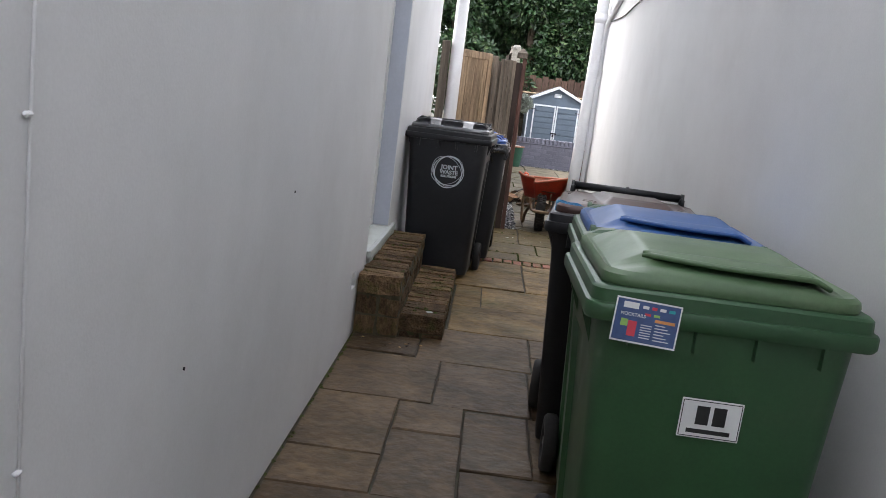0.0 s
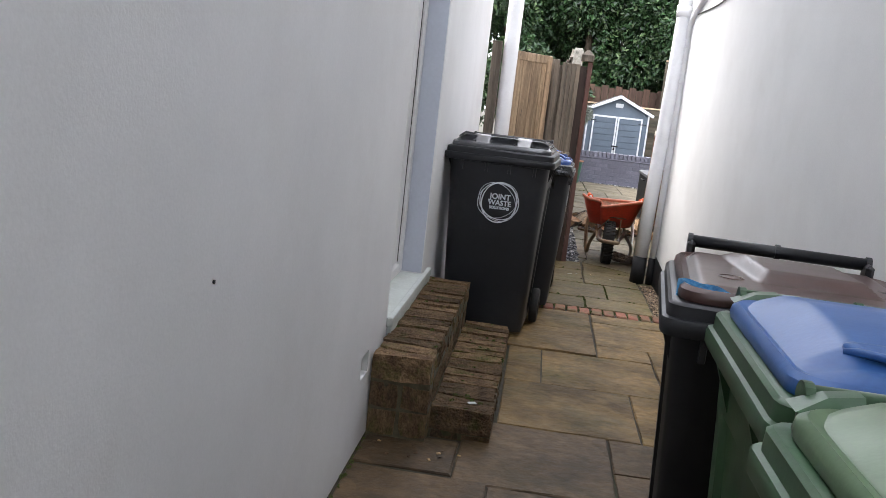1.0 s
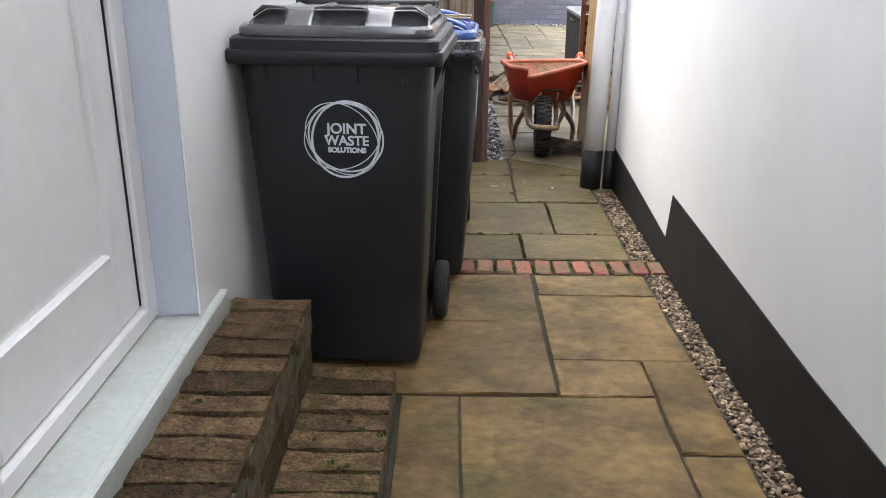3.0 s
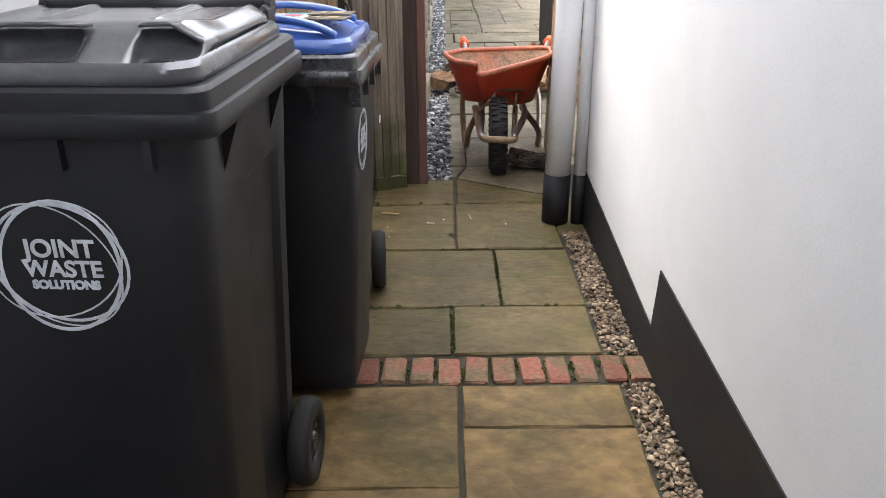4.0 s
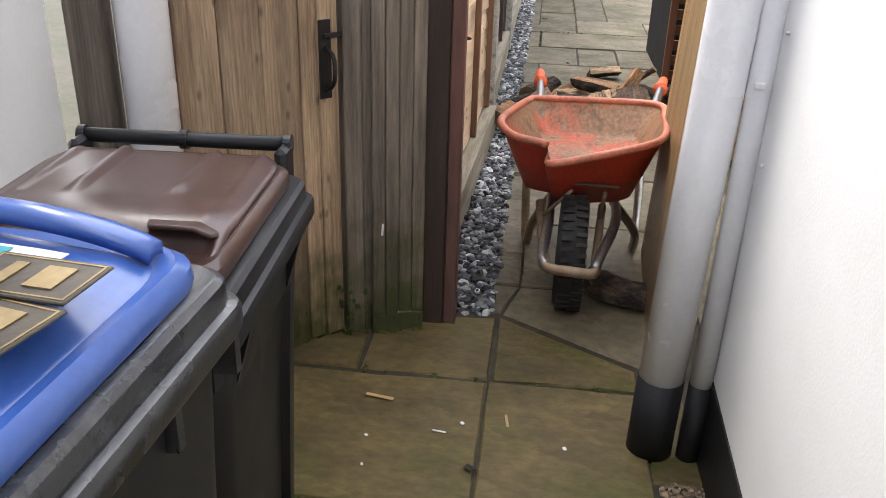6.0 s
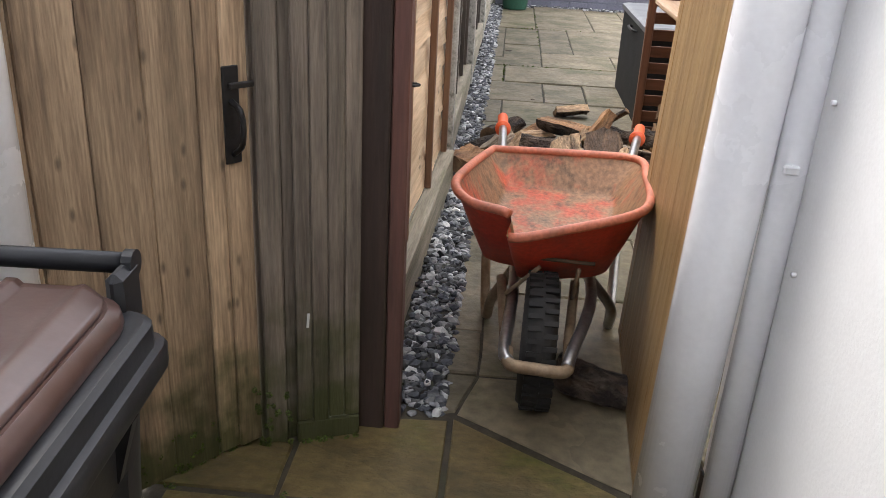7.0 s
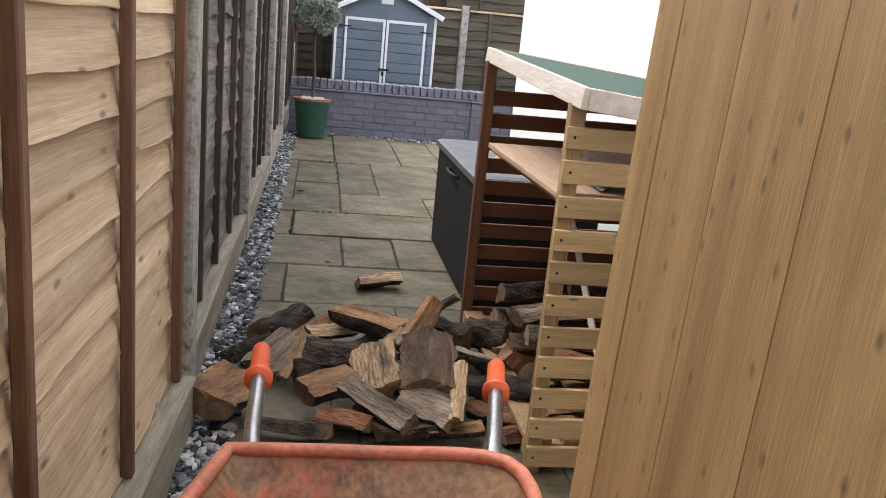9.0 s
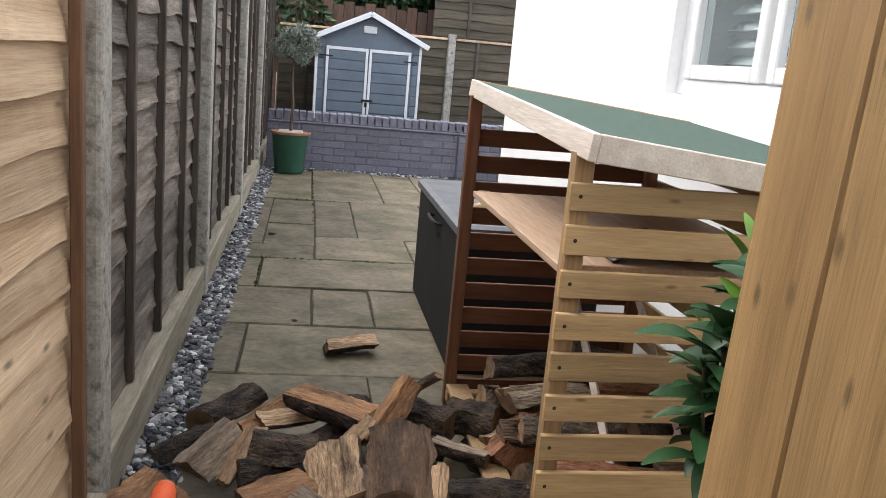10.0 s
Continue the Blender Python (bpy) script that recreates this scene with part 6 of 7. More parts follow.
# ---- shed ----
def shed():
    y, x0, x1, ze, za = 18.1, 0.67, 1.87, 1.33, 1.62
    xc = (x0 + x1) / 2
    s = thing("shed", "small blue-grey plastic garden shed with white trim", "shed", at=pose(0, 0, 0))
    bm = bmesh.new()
    f = bm.faces.new([bm.verts.new(p) for p in ((x0, y, 0), (x1, y, 0), (x1, y, ze), (xc, y, za), (x0, y, ze))])
    r2 = bmesh.ops.extrude_face_region(bm, geom=[f])
    for v in r2["geom"]:
        if isinstance(v, bmesh.types.BMVert):
            v.co.y = y + 1.7
    bmesh.ops.recalc_face_normals(bm, faces=bm.faces[:])
    part("wall", bm, shed_grey, s)
    z = 0.3
    while z < 1.32:
        part("cladding", box(x0 + 0.012, x0 + 0.1, y - 0.012, y - 0.001, z, z + 0.11, 0.004), shed_grey, s)
        part("cladding", box(x1 - 0.1, x1 - 0.012, y - 0.012, y - 0.001, z, z + 0.11, 0.004), shed_grey, s)
        z += 0.116
    for a, b in ((x0 + 0.12, xc - 0.006), (xc + 0.006, x1 - 0.12)):
        d = part("door", box(a, b, y - 0.014, y - 0.001, 0.1, 1.24), shed_grey, s)
        part("door_trim", merge(box(a, a + 0.03, y - 0.03, y - 0.0145, 0.1, 1.25, 0.003), box(b - 0.03, b, y - 0.03, y - 0.0145, 0.1, 1.25, 0.003), box(a + 0.03, b - 0.03, y - 0.03, y - 0.0145, 1.215, 1.25, 0.003)), shed_white, d, "white trim")
        z = 0.3
        while z < 1.2:
            part("door_board", box(a + 0.032, b - 0.032, y - 0.026, y - 0.0145, z, min(z + 0.108, 1.212), 0.005), shed_grey, d)
            z += 0.116
    for sx in (-1, 1):
        xe = xc + sx * (x1 - x0) / 2
        part("corner_trim", box(min(xe, xe - sx * 0.03), max(xe, xe - sx * 0.03), y - 0.02, y - 0.0125, 0.0, 1.32, 0.003), shed_white, s)
        ln = math.hypot((x1 - x0) / 2 + 0.07, za - ze + 0.035)
        an = math.degrees(math.atan2(za - ze + 0.03, (x1 - x0) / 2 + 0.07))
        m = Matrix.Translation((xc, 0, za + 0.02)) @ pose(0, 0, 0, 0, an * sx, 0)
        part("roof_panel", moved(box(min(0, sx * ln), max(0, sx * ln), y - 0.08, y + 1.75, 0.0, 0.025, 0.003), m), shed_roof, s, "dark roof panel")
        part("barge_board", moved(box(min(0, sx * ln), max(0, sx * ln), y - 0.095, y - 0.0805, -0.035, 0.02, 0.003), m), shed_white, s)
        part("hinge", box(xc + sx * 0.48 - 0.075, xc + sx * 0.48 + 0.075, y - 0.036, y - 0.031, 1.135, 1.15, 0.001), iron, s)
    part("gable_vent", merge(box(xc - 0.075, xc + 0.075, y - 0.02, y - 0.001, 1.42, 1.5, 0.008), *[box(xc - 0.06, xc + 0.06, y - 0.026, y - 0.021, 1.432 + k * 0.018, 1.44 + k * 0.018) for k in range(4)]), shed_white, s, "white gable vent")
    part("latch", merge(box(xc - 0.06, xc + 0.07, y - 0.04, y - 0.031, 0.66, 0.685, 0.002), box(xc - 0.02, xc + 0.01, y - 0.045, y - 0.031, 0.6, 0.65, 0.004)), iron, s)
shed()


# ---- fences and houses beyond ----
def back_fence(x0, x1, y, top, wood, n, label):
    p = thing("back_fence", label, "fence panel", "fence panels behind the shed", pose(0, 0, 0))
    h = top / n
    for k in range(n):
        b = part("board", moved(wavy_board(x1 - x0, h + 0.03, k + int(x0 * 10), wav=0.008), Matrix.Translation((x0, y, k * h)) @ pose(0, 0, 0, 0, 0, -90)), wood, p)
    for k in range(3):
        x = x0 + (k + 0.5) * (x1 - x0) / 3
        part("batten", box(x - 0.02, x + 0.02, y - 0.05, y - 0.025, 0.05, top, 0.003), old_batten, p)
    part("top_rail", box(x0, x1, y - 0.04, y + 0.02, top, top + 0.03, 0.003), new_lap, p)
back_fence(0.2, 2.45, 20.0, 1.48, dark_lap, 12, "weathered lapped fence panel behind the shed")
back_fence(2.57, 4.4, 20.0, 1.48, dark_lap, 12, "weathered lapped fence panel behind the shed")
back_fence(4.5, 6.4, 20.0, 1.48, dark_lap, 12, "weathered lapped fence panel behind the shed")
tagged(link("fence_post", box(2.46, 2.56, 19.93, 20.03, -0.05, 1.56, 0.008), concrete), "grey concrete post of the back fence", "fence post")
back_fence(2.4, 5.6, 21.2, 2.6, dark_lap, 20, "tall dark lapped fence panel beyond the garden")
far_fence = thing("far_fence", "reddish brown upright boarded fence in the distance", "fence")
for k in range(22):
    part("board", box(-1.0 + k * 0.16, -0.85 + k * 0.16, 21.6, 21.62, 0, 1.9 + 0.05 * (k % 2)), far_boards, far_fence)

far = thing("far_house", "distant brick house with white windows behind the trees", "house", at=pose(-7.5, 30, 0))
part("wall", box(-4, 4.6, 0, 6, 0, 6), far_brick, far)
part("roof", prism([(-4.4, -0.4), (5.0, -0.4), (5.0, 6.4), (-4.4, 6.4)], 6.001, 6.3), tile_red, far)
for x, z in ((3.4, 1.0), (3.4, 3.6), (0.5, 3.6), (0.5, 1.0)):
    wn_ = part("window", box(x, x + 1.1, -0.05, -0.002, z, z + 1.3), upvc, far)
    # pane coloured near-black for the unlit room behind it
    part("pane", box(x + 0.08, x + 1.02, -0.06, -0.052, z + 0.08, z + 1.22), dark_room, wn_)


# ---- foliage ----
def leaf_cloud(name, centres, count, size, mats, parent=None, seed=1, label="", droop=0.4, longness=1.7):
    """Many small bent leaves round given centres (x, y, z, radius)."""
    r = np.random.default_rng(seed)
    w = np.array([c[3] ** 2 for c in centres])
    pick = r.choice(len(centres), count, p=w / w.sum())
    vs, fs, mi = [], [], []
    for i, k in enumerate(pick):
        cx, cy, cz, rad = centres[k]
        d = r.normal(size=3)
        d /= np.linalg.norm(d)
        p = np.array([cx, cy, cz]) + d * rad * r.uniform(0.45, 1.0) ** 0.5
        f = d + r.normal(size=3) * 0.6 + np.array([0, 0, -droop])
        f /= np.linalg.norm(f)
        s = np.cross(f, r.normal(size=3))
        s /= np.linalg.norm(s)
        n = np.cross(f, s)
        L = size * r.uniform(0.6, 1.3)
        wd = L / longness / 2
        vs += [p - f * L * 0.5, p + s * wd + n * wd * 0.35, p + f * L * 0.5 - n * L * 0.08, p - s * wd + n * wd * 0.35]
        b = 4 * i
        fs += [(b, b + 1, b + 2), (b, b + 2, b + 3)]
        m = 1 if len(mats) > 1 and r.random() < 0.18 else 0
        mi += [m, m]
    me = bpy.data.meshes.new(name)
    me.from_pydata([tuple(v) for v in vs], [], fs)
    for m in mats:
        me.materials.append(m)
    me.polygons.foreach_set("material_index", mi)
    ob = new(name, me)
    if parent:
        ob.parent = parent
    if label:
        tagged(ob, label)
    return ob


def tree(x, y, h, spread, seed, label, leaves=9000, low=1.2, mats=None, size=0.13):
    q = random.Random(seed)
    t = thing("tree", label, "tree", "trees beyond the garden", pose(x, y, -0.05))
    part("trunk", tube(curve_points([(0, 0, 0), (0.06, 0.02, h * 0.3), (-0.04, 0.05, h * 0.6), (0.03, 0, h * 0.9)], 5), [0.16 - 0.007 * k for k in range(16)], 10), stem_brown, t, smooth=True)
    cs = []
    for k in range(26):
        a, z = q.uniform(0, 6.283), low + (h - low) * q.random() ** 0.9
        rr = spread * q.uniform(0.2, 1.0) * (1 - 0.45 * abs(2 * (z - low) / (h - low) - 0.8))
        cs.append((rr * math.cos(a), rr * math.sin(a), z, q.uniform(0.45, 0.85)))
        if k < 9:
            part("limb", tube([(0, 0, z * 0.7), (rr * 0.5 * math.cos(a), rr * 0.5 * math.sin(a), z * 0.88), (rr * math.cos(a), rr * math.sin(a), z)], [0.06, 0.04, 0.015], 6), stem_brown, t)
    leaf_cloud("crown", cs, leaves, size, mats or [ivy_leaf, ivy_pale], t, seed)
    return t


tree(-1.2, 23.5, 5.6, 1.7, 21, "dense dark evergreen tree covered in ivy", 24000, size=0.16)
tree(0.7, 23.0, 6.2, 1.8, 22, "dense dark evergreen tree covered in ivy", 26000, size=0.16)
tree(2.6, 23.4, 6.4, 1.8, 23, "dense dark evergreen tree covered in ivy", 26000, size=0.16)
tree(4.6, 24.0, 5.6, 1.9, 24, "dense dark evergreen tree beyond the back fence", 18000, size=0.16)
tree(1.6, 25.5, 7.0, 2.2, 25, "tall dark evergreen tree beyond the back fence", 24000, size=0.18)
tree(-0.4, 26.5, 7.0, 2.3, 28, "tall dark evergreen tree beyond the back fence", 20000, size=0.2)
tree(-2.9, 20.0, 3.0, 0.9, 26, "bright green shrub behind the side gate", 3500, 0.6, [ivy_pale, ivy_leaf], 0.1)
tree(-3.2, 26.0, 5.0, 1.5, 27, "dark evergreen tree in the neighbouring garden", 7000)


# ---- olive tree in a pot ----
pot = thing("plant_pot", "round green glazed pot with a terracotta rim by the fence", "plant pot", at=pose(0.47, 16.6, 0))
def circle(rad, z, n=28):
    return [(rad * math.cos(2 * math.pi * k / n), rad * math.sin(2 * math.pi * k / n), z) for k in range(n)]
part("pot", loft([circle(0.135, 0), circle(0.14, 0.02), circle(0.178, 0.37), circle(0.18, 0.375)]), pot_green, pot, smooth=True)
part("rim", loft([circle(0.172, 0.3755), circle(0.192, 0.376), circle(0.194, 0.398), circle(0.182, 0.4), circle(0.176, 0.39)], True, True), pot_rim, pot)
part("gravel_top", moved(box(-0.12, 0.12, -0.12, 0.12, 0.385, 0.405, 0.01), Matrix.Identity(4)), pebble, pot)
olive = thing("olive_tree", "small standard olive tree with silvery leaves", "tree", at=pose(0.47, 16.6, 0.39))
part("trunk", tube(curve_points([(0, 0, 0), (0.008, 0.0, 0.25), (-0.01, 0.01, 0.5), (0.0, 0, 0.75)], 5), [0.017 - 0.0004 * k for k in range(16)], 8), stem_brown, olive, smooth=True)
q = random.Random(4)
oc = []
for k in range(16):
    a, e, rr = q.uniform(0, 6.283), q.uniform(-0.9, 1.2), q.uniform(0.06, 0.17)
    c = (rr * math.cos(a) * math.cos(e) * 1.1, rr * math.sin(a) * math.cos(e) * 1.1, 0.83 + rr * math.sin(e) * 1.2)
    oc.append((*c, q.uniform(0.06, 0.1)))
    part("branch", tube([(0, 0, 0.68), (c[0] * 0.5, c[1] * 0.5, 0.75 + (c[2] - 0.83) * 0.5), c], [0.006, 0.004, 0.002], 5), stem_brown, olive)
leaf_cloud("crown", oc, 4600, 0.05, [olive_leaf], olive, 5, longness=4.0)

# ---- laurel by the gate ----
laurel = thing("laurel_bush", "glossy green laurel shrub with bright young shoots", "shrub", at=pose(1.43, 9.54, 0))
q = random.Random(12)
def big_leaf(length, width):
    bm = bmesh.new()
    n = 7
    rows = []
    for i in range(n + 1):
        t = i / n
        wd = width * math.sin(math.pi * min(t * 0.95 + 0.03, 1)) ** 0.8
        droop = -0.25 * length * t * t
        rows.append([bm.verts.new((-wd / 2, t * length, droop + wd * 0.22)), bm.verts.new((0, t * length, droop)), bm.verts.new((wd / 2, t * length, droop + wd * 0.22))])
    for a, b in zip(rows, rows[1:]):
        for k in range(2):
            bm.faces.new((a[k], a[k + 1], b[k + 1], b[k]))
    me = bpy.data.meshes.new("leaf")
    bm.to_mesh(me)
    bm.free()
    me.polygons.foreach_set("use_smooth", [True] * len(me.polygons))
    return me
dark_meshes, young_meshes = [], []
for k in range(3):
    me = big_leaf(0.085 + 0.017 * k, 0.04 + 0.006 * k)
    me.materials.append(laurel_leaf)
    dark_meshes.append(me)
    me = big_leaf(0.065 + 0.012 * k, 0.024 + 0.003 * k)
    me.materials.append(laurel_young)
    young_meshes.append(me)
for k in range(20):
    a = k * 2.4 + q.uniform(-0.4, 0.4)
    rr = 0.13 * math.sqrt((k + 0.5) / 20)
    height = q.uniform(0.78, 0.95) - 1.3 * max(rr - 0.06, 0)
    top = Vector((rr * math.cos(a), rr * math.sin(a) * 0.8, height))
    part("stem", tube(curve_points([(0.02 * math.cos(a), 0.02 * math.sin(a), 0), (top.x * 0.6, top.y * 0.6, height * 0.55), (top.x * 0.97, top.y * 0.97, height * 0.97)], 4), 0.003, 6), stem_brown, laurel)
    for j in range(15):
        f = j / 14
        young = j > 10 and k % 2 == 0
        w = 0.7 + 0.3 * f
        lf = new("leaf", q.choice(young_meshes if young else dark_meshes))
        lf.parent = laurel
        up = q.uniform(35, 70) if young else q.uniform(-25, 10) + 45 * f
        lf.matrix_basis = Matrix.Translation((top.x * w, top.y * w, height * w)) @ pose(0, 0, 0, 0, 0, j * 137.5 + k * 40) @ pose(0, 0, 0, up, q.uniform(-20, 20), 0)


# ---- paving: riven flags of the passage and the garden, each its own piece ----
def flag(parent, pts, mat, seed):
    q = random.Random(seed)
    c = Vector((sum(p[0] for p in pts) / len(pts), sum(p[1] for p in pts) / len(pts)))
    ring = []
    for i, p in enumerate(pts):
        a, b = Vector(p), Vector(pts[(i + 1) % len(pts)])
        n = max(2, int((b - a).length / 0.09))
        for k in range(n):
            ring.append(a.lerp(b, k / n))
    bm = bmesh.new()
    z0 = q.uniform(-0.003, 0.003)
    tx, ty = q.uniform(-0.006, 0.006), q.uniform(-0.006, 0.006)

    def top(p, inset, dz):
        d = Vector(p) - c
        j = 1 - inset / max(d.length, 0.05)
        x, y = c.x + d.x * j, c.y + d.y * j
        return (x + q.uniform(-0.0022, 0.0022), y + q.uniform(-0.0022, 0.0022), z0 + dz + d.x * tx + d.y * ty + 0.003 * noise.noise(Vector((x * 6, y * 6, seed))))
    lo = [bm.verts.new((*top(p, 0.0, 0)[:2], -0.035)) for p in ring]
    e = [bm.verts.new(top(p, 0.001, -0.005)) for p in ring]
    t = [bm.verts.new(top(p, 0.005, 0.0)) for p in ring]
    n = len(ring)
    for a, b in ((lo, e), (e, t)):
        for k in range(n):
            bm.faces.new((a[k], a[(k + 1) % n], b[(k + 1) % n], b[k]))
    mid = bm.verts.new((c.x, c.y, z0 + q.uniform(0, 0.002)))
    for k in range(n):
        bm.faces.new((t[k], t[(k + 1) % n], mid))
    bmesh.ops.recalc_face_normals(bm, faces=bm.faces[:])
    return part("flagstone", bm, mat, parent)


def rect(x0, x1, y0, y1):
    return [(x0, y0), (x1, y0), (x1, y1), (x0, y1)]


G = 0.003
passage = thing("pavement_passage", "worn brown riven sandstone flags in the passage", "paving", kind="structure")
flags = []
flags += [rect(-0.56, -0.22, 5.44, 6.36), rect(-0.22, 0.348, 5.93, 6.365), rect(-0.22, 0.348, 5.43, 5.93), rect(0.352, 0.79, 6.165, 6.365), rect(0.352, 0.79, 5.65, 6.165), rect(0.35, 0.63, 5.43, 5.65), rect(0.63, 0.79, 5.14, 5.65), rect(-0.105, 0.062, 4.875, 5.43), rect(0.062, 0.627, 4.875, 5.43), rect(0.627, 0.79, 4.875, 5.14), rect(-0.105, 0.46, 4.31, 4.875)]
flags += [rect(0.46, 0.79, 4.31, 4.875), rect(-0.222, 0.325, 3.75, 4.31), rect(0.325, 0.79, 4.0, 4.31), rect(0.325, 0.79, 3.75, 4.0), rect(-0.56, -0.222, 3.78, 4.06), rect(-0.56, -0.1, 3.2, 3.77), rect(-0.1, 0.3, 3.18, 3.74), rect(0.3, 0.79, 3.16, 3.74), rect(-0.56, -0.23, 2.655, 3.2), rect(-0.23, 0.032, 2.9, 3.18), rect(-0.23, 0.032, 2.37, 2.9)]
flags += [rect(0.032, 0.28, 2.62, 3.16), rect(0.28, 0.79, 2.62, 3.16), rect(-0.56, -0.23, 2.37, 2.655), rect(0.032, 0.5, 2.05, 2.62), rect(0.5, 0.79, 2.05, 2.62), rect(-0.56, 0.032, 1.8, 2.37), rect(-0.56, -0.05, 1.24, 1.8), rect(-0.05, 0.5, 1.49, 2.05), rect(0.5, 0.79, 1.49, 2.05), rect(-0.05, 0.79, 1.2, 1.49)]
y = 1.2
while y > -3.9:
    flags += [rect(-0.56, 0.02, y - 0.57, y), rect(0.02, 0.79, y - 0.57, y)]
    y -= 0.57
flags += [rect(-0.56, -0.2, 6.53, 7.31), rect(-0.2, 0.335, 6.53, 6.84), rect(0.335, 0.77, 6.53, 6.84), rect(-0.2, 0.498, 6.84, 7.32), rect(0.498, 0.77, 6.84, 7.32), rect(-0.25, 0.357, 7.335, 7.85), rect(0.357, 0.765, 7.335, 7.85),
          rect(-0.56, -0.25, 7.32, 7.6), [(-0.35, 7.86), (-0.004, 7.86), (-0.004, 8.05), (-0.1, 8.06)], [(0.0, 7.86), (0.36, 7.86), (0.36, 8.2), (0.25, 8.2), (0.0, 8.1)], [(0.365, 7.86), (0.765, 7.86), (0.765, 7.965), (0.365, 8.215)],
          rect(0.765, 0.875, 7.5, 7.965)]
MOSSY = [i for i, p in enumerate(flags) if p[0][1] > 6.5]
# flags before y 4.2 take the darker brown stone
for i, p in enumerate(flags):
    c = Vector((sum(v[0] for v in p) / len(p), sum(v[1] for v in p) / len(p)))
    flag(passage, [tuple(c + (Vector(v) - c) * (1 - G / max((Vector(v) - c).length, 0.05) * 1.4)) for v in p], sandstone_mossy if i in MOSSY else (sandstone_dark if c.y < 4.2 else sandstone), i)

course = thing("brick_course", "red brick edging course laid across the passage", "paving bricks", kind="structure")
q = random.Random(2)
pb = []
for k in range(4):
    bm = box(-0.032, 0.032, -0.068, 0.068, -0.035, 0.004, 0.006)
    for v in bm.verts:
        v.co += Vector((q.uniform(-0.0025, 0.0025), q.uniform(-0.004, 0.004), q.uniform(-0.002, 0.002)))
    me = bpy.data.meshes.new("course_brick")
    bm.to_mesh(me)
    bm.free()
    me.materials.append(paver_brick)
    pb.append(me)
x = -0.52
while x < 0.86:
    b = new("brick", q.choice(pb))
    b.parent = course
    b.matrix_basis = pose(x, 6.445 + q.uniform(-0.004, 0.004), q.uniform(-0.003, 0.003), q.uniform(-1.5, 1.5), q.uniform(-2, 2), q.uniform(-3, 3))
    x += 0.0765

terrace = thing("pavement_garden", "grey-green riven sandstone flags of the garden path", "paving", kind="structure")
gf = [[(0.375, 8.235), (0.85, 7.94), (0.85, 8.425), (0.425, 8.425)], [(0.34, 8.23), (0.37, 8.245), (0.418, 8.43), (0.335, 8.43)]]
gf += [rect(0.335, 0.42, 8.435, 8.685), rect(0.425, 0.98, 8.435, 8.97), rect(0.98, 1.55, 7.85, 8.42), rect(0.98, 1.55, 8.42, 8.97), rect(1.55, 2.09, 7.85, 8.97), rect(0.335, 0.42, 8.69, 9.5), rect(0.425, 0.98, 8.975, 9.54), rect(0.98, 1.27, 8.975, 9.54), rect(1.27, 2.09, 8.975, 9.54), rect(0.335, 0.7, 9.55, 10.1), rect(0.7, 1.27, 9.55, 10.1), rect(1.27, 2.09, 9.55, 10.1)]
gf += [rect(0.335, 0.62, 10.11, 10.7), rect(0.62, 1.2, 10.11, 10.7), rect(1.2, 2.09, 10.11, 10.7), rect(0.32, 0.9, 10.71, 11.25), rect(0.9, 1.5, 10.71, 11.25), rect(1.5, 2.09, 10.71, 11.25), rect(0.31, 0.415, 11.265, 11.84), rect(0.425, 1.235, 11.265, 11.84), rect(1.24, 2.09, 11.265, 11.84), rect(0.3, 0.69, 11.86, 12.44), rect(0.7, 0.972, 11.86, 12.44), rect(0.98, 1.5, 11.86, 12.44)]
gf += [rect(1.5, 2.09, 11.86, 12.44), rect(0.3, 0.41, 12.455, 13.04), rect(0.425, 1.29, 12.455, 13.06), rect(1.3, 2.09, 12.455, 13.06), rect(0.3, 0.705, 13.06, 13.4), rect(0.715, 1.29, 13.09, 13.69), rect(1.3, 2.09, 13.09, 13.69), rect(0.29, 0.39, 13.42, 15.04), rect(0.4, 0.71, 13.42, 14.06), rect(0.4, 0.71, 14.08, 15.04), rect(0.72, 0.99, 13.71, 15.04), rect(1.0, 1.55, 13.71, 15.08)]
gf += [rect(1.56, 2.09, 13.71, 15.08), rect(0.27, 0.69, 15.08, 16.85), rect(0.7, 1.28, 15.08, 16.85), rect(1.29, 1.66, 15.1, 16.8), rect(1.67, 2.6, 15.1, 16.8)]
for i, p in enumerate(gf):
    flag(terrace, p, sandstone_garden, 200 + i)

# moss and small weeds in the joints and along the gate foot
q = random.Random(31)
tufts = []
for k in range(18):
    x = -0.48 + k * 0.0765
    for j in range(5):
        tufts.append((x + q.uniform(-0.004, 0.004), 6.385 + q.random() * 0.125, 0.0, q.uniform(0.003, 0.007)))
for x0, y0, x1, y1, n in ((0.335, 6.53, 0.335, 6.84, 16), (0.498, 6.84, 0.498, 7.32, 26), (-0.2, 6.84, 0.75, 6.84, 22), (-0.2, 7.325, 0.75, 7.325, 18), (-0.3, 7.855, 0.75, 7.855, 12), (-0.34, 7.83, -0.11, 8.03, 22), (0.0, 8.05, 0.14, 8.1, 10), (0.705, 14.0, 0.705, 16.8, 40), (0.415, 12.4, 0.415, 13.1, 20), (0.3, 13.05, 1.3, 13.05, 24), (0.31, 15.06, 1.3, 15.06, 20)):
    for k in range(n):
        t = q.random()
        tufts.append((x0 + (x1 - x0) * t + q.uniform(-0.004, 0.004), y0 + (y1 - y0) * t + q.uniform(-0.004, 0.004), q.uniform(-0.004, 0.002), q.uniform(0.004, 0.009)))
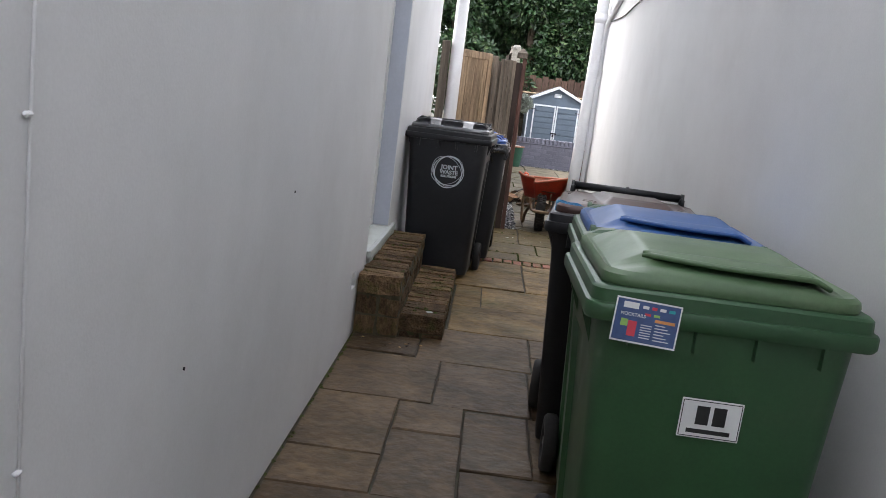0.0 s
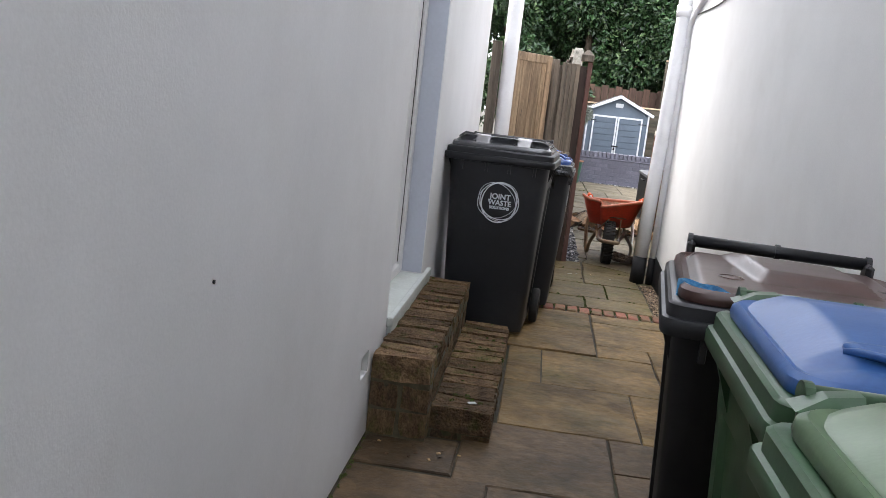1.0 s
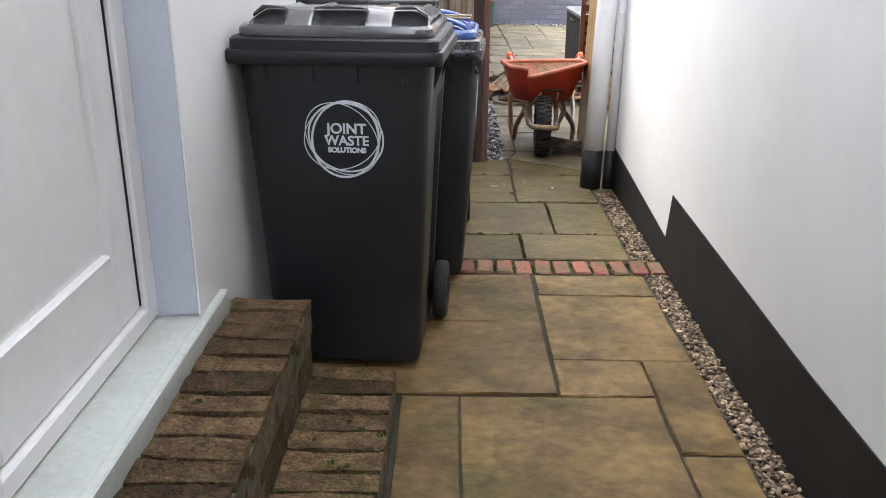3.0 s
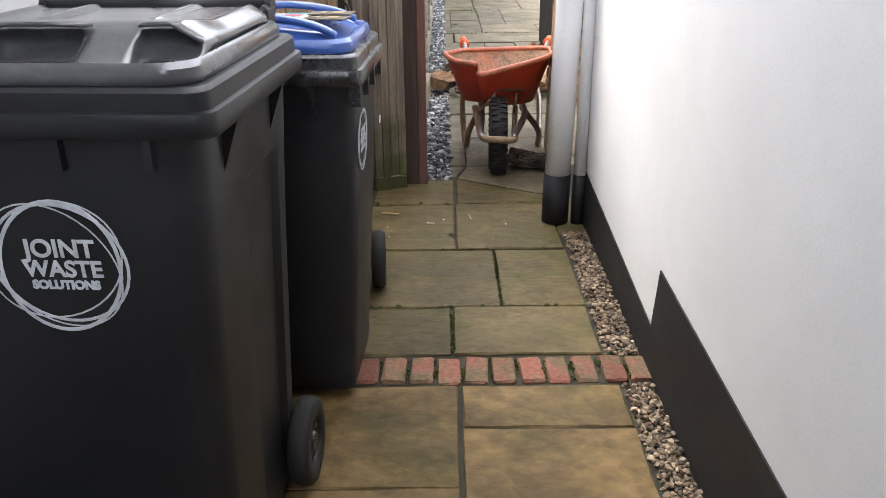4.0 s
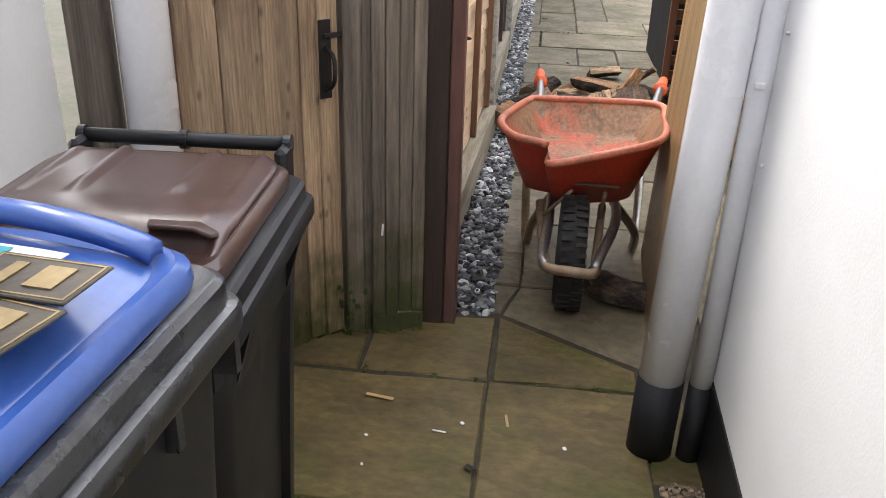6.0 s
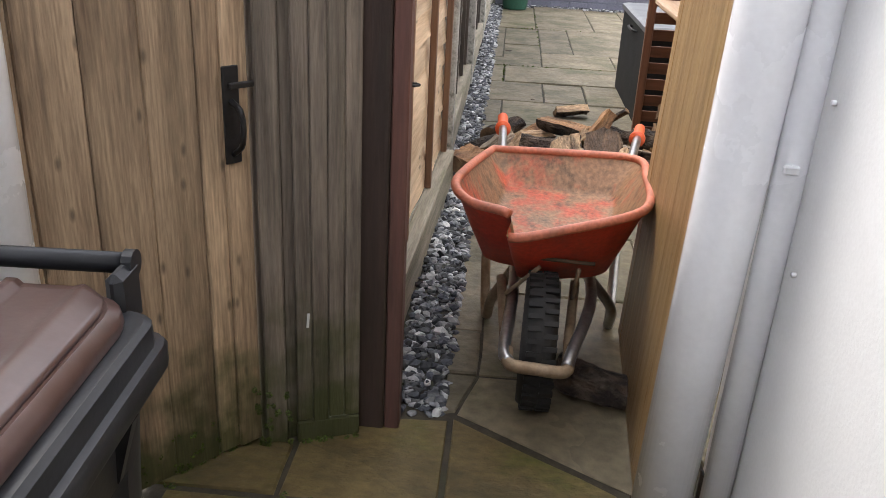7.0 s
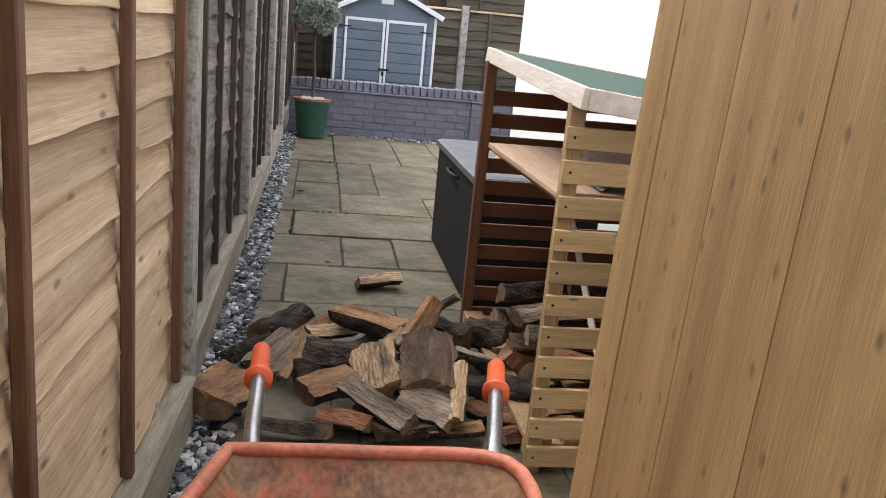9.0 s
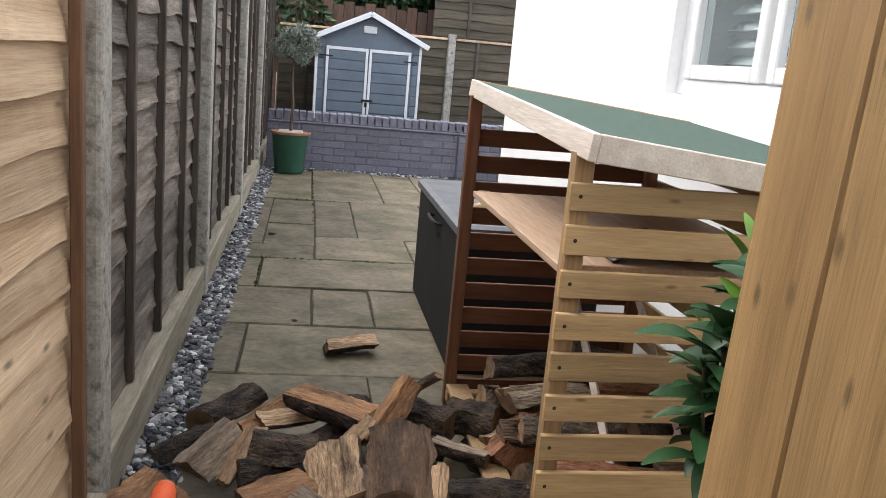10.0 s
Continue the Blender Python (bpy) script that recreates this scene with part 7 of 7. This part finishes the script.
for x0, y0, x1, y1, h, n in ((-0.36, 7.74, -0.12, 8.025, 0.13, 60), (-0.1, 8.03, 0.0, 8.02, 0.16, 24)):
    for k in range(n):
        t = q.random()
        tufts.append((x0 + (x1 - x0) * t, y0 + (y1 - y0) * t, h * q.random() ** 2, q.uniform(0.004, 0.008)))
for k in range(44):
    x, y = (q.uniform(-0.34, -0.12), q.uniform(4.1, 5.4)) if k % 3 else (q.uniform(-0.55, -0.35), q.uniform(4.0, 5.36))
    tufts.append((x, y, (0.313 if x < -0.345 else 0.114) - 0.007, q.uniform(0.005, 0.011)))
for k in range(70):
    tufts.append((-0.556 + q.uniform(-0.004, 0.006), q.uniform(0.6, 3.97), q.uniform(-0.004, 0.004), q.uniform(0.004, 0.009)))
tagged(leaf_cloud("moss", tufts, 13000, 0.007, [moss], None, 17, longness=1.3), "green moss and tiny weeds in the paving joints", "moss", kind="stuff")

# crumbs of bark and leaf by the foot of the brick steps
for k in range(12):
    crumb = link("wood_chip", moved(box(-0.005, 0.005, -0.008, 0.008, 0, 0.004, 0.0015), pose(q.uniform(-0.54, -0.2), q.uniform(3.86, 3.975), 0.004, 0, 0, q.uniform(0, 180)) @ Matrix.Diagonal((q.uniform(0.6, 1.3), q.uniform(0.6, 1.3), 1, 1))), bark if k % 3 else store_pale)
    tagged(crumb, "brown crumb of bark or leaf on the paving by the steps", "scrap", "crumbs by the steps")

# slivers of wood and pale chips lying on the flags
for x, y, rot, length, m, kind in ((0.085, 7.729, 80, 0.075, store_pale, "sliver"), (0.256, 7.607, 82, 0.035, paper_white, "sliver"), (0.419, 7.675, 8, 0.05, store_pale, "sliver"), (0.309, 7.648, 40, 0.012, paper_white, "chip"), (0.562, 7.587, 20, 0.012, paper_white, "chip"), (0.083, 7.565, 60, 0.009, paper_white, "chip"), (0.095, 7.457, 15, 0.009, paper_white, "chip"), (0.343, 7.48, 50, 0.028, bark, "leaf"), (0.62, 11.9, 30, 0.03, bark, "leaf"), (0.44, 13.7, 70, 0.05, bark, "leaf")):
    w = length * (0.14 if kind == "sliver" else 0.7)
    chip = link("wood_chip", moved(box(-w / 2, w / 2, -length / 2, length / 2, 0, 0.003, 0.001), pose(x, y, 0.003, 0, 0, rot)), m)
    tagged(chip, "small scrap of wood or dead leaf lying on a flagstone", "scrap", "scraps on the paving")
splash = link("paint_mark", moved(box(-0.003, 0.003, -0.0008, 0.0008, -0.018, 0.018), pose(0.03, 8.061, 0.33, 0, 4, 20)), paper_white)
tagged(splash, "small white paint mark on a weathered fence board", "paint mark")
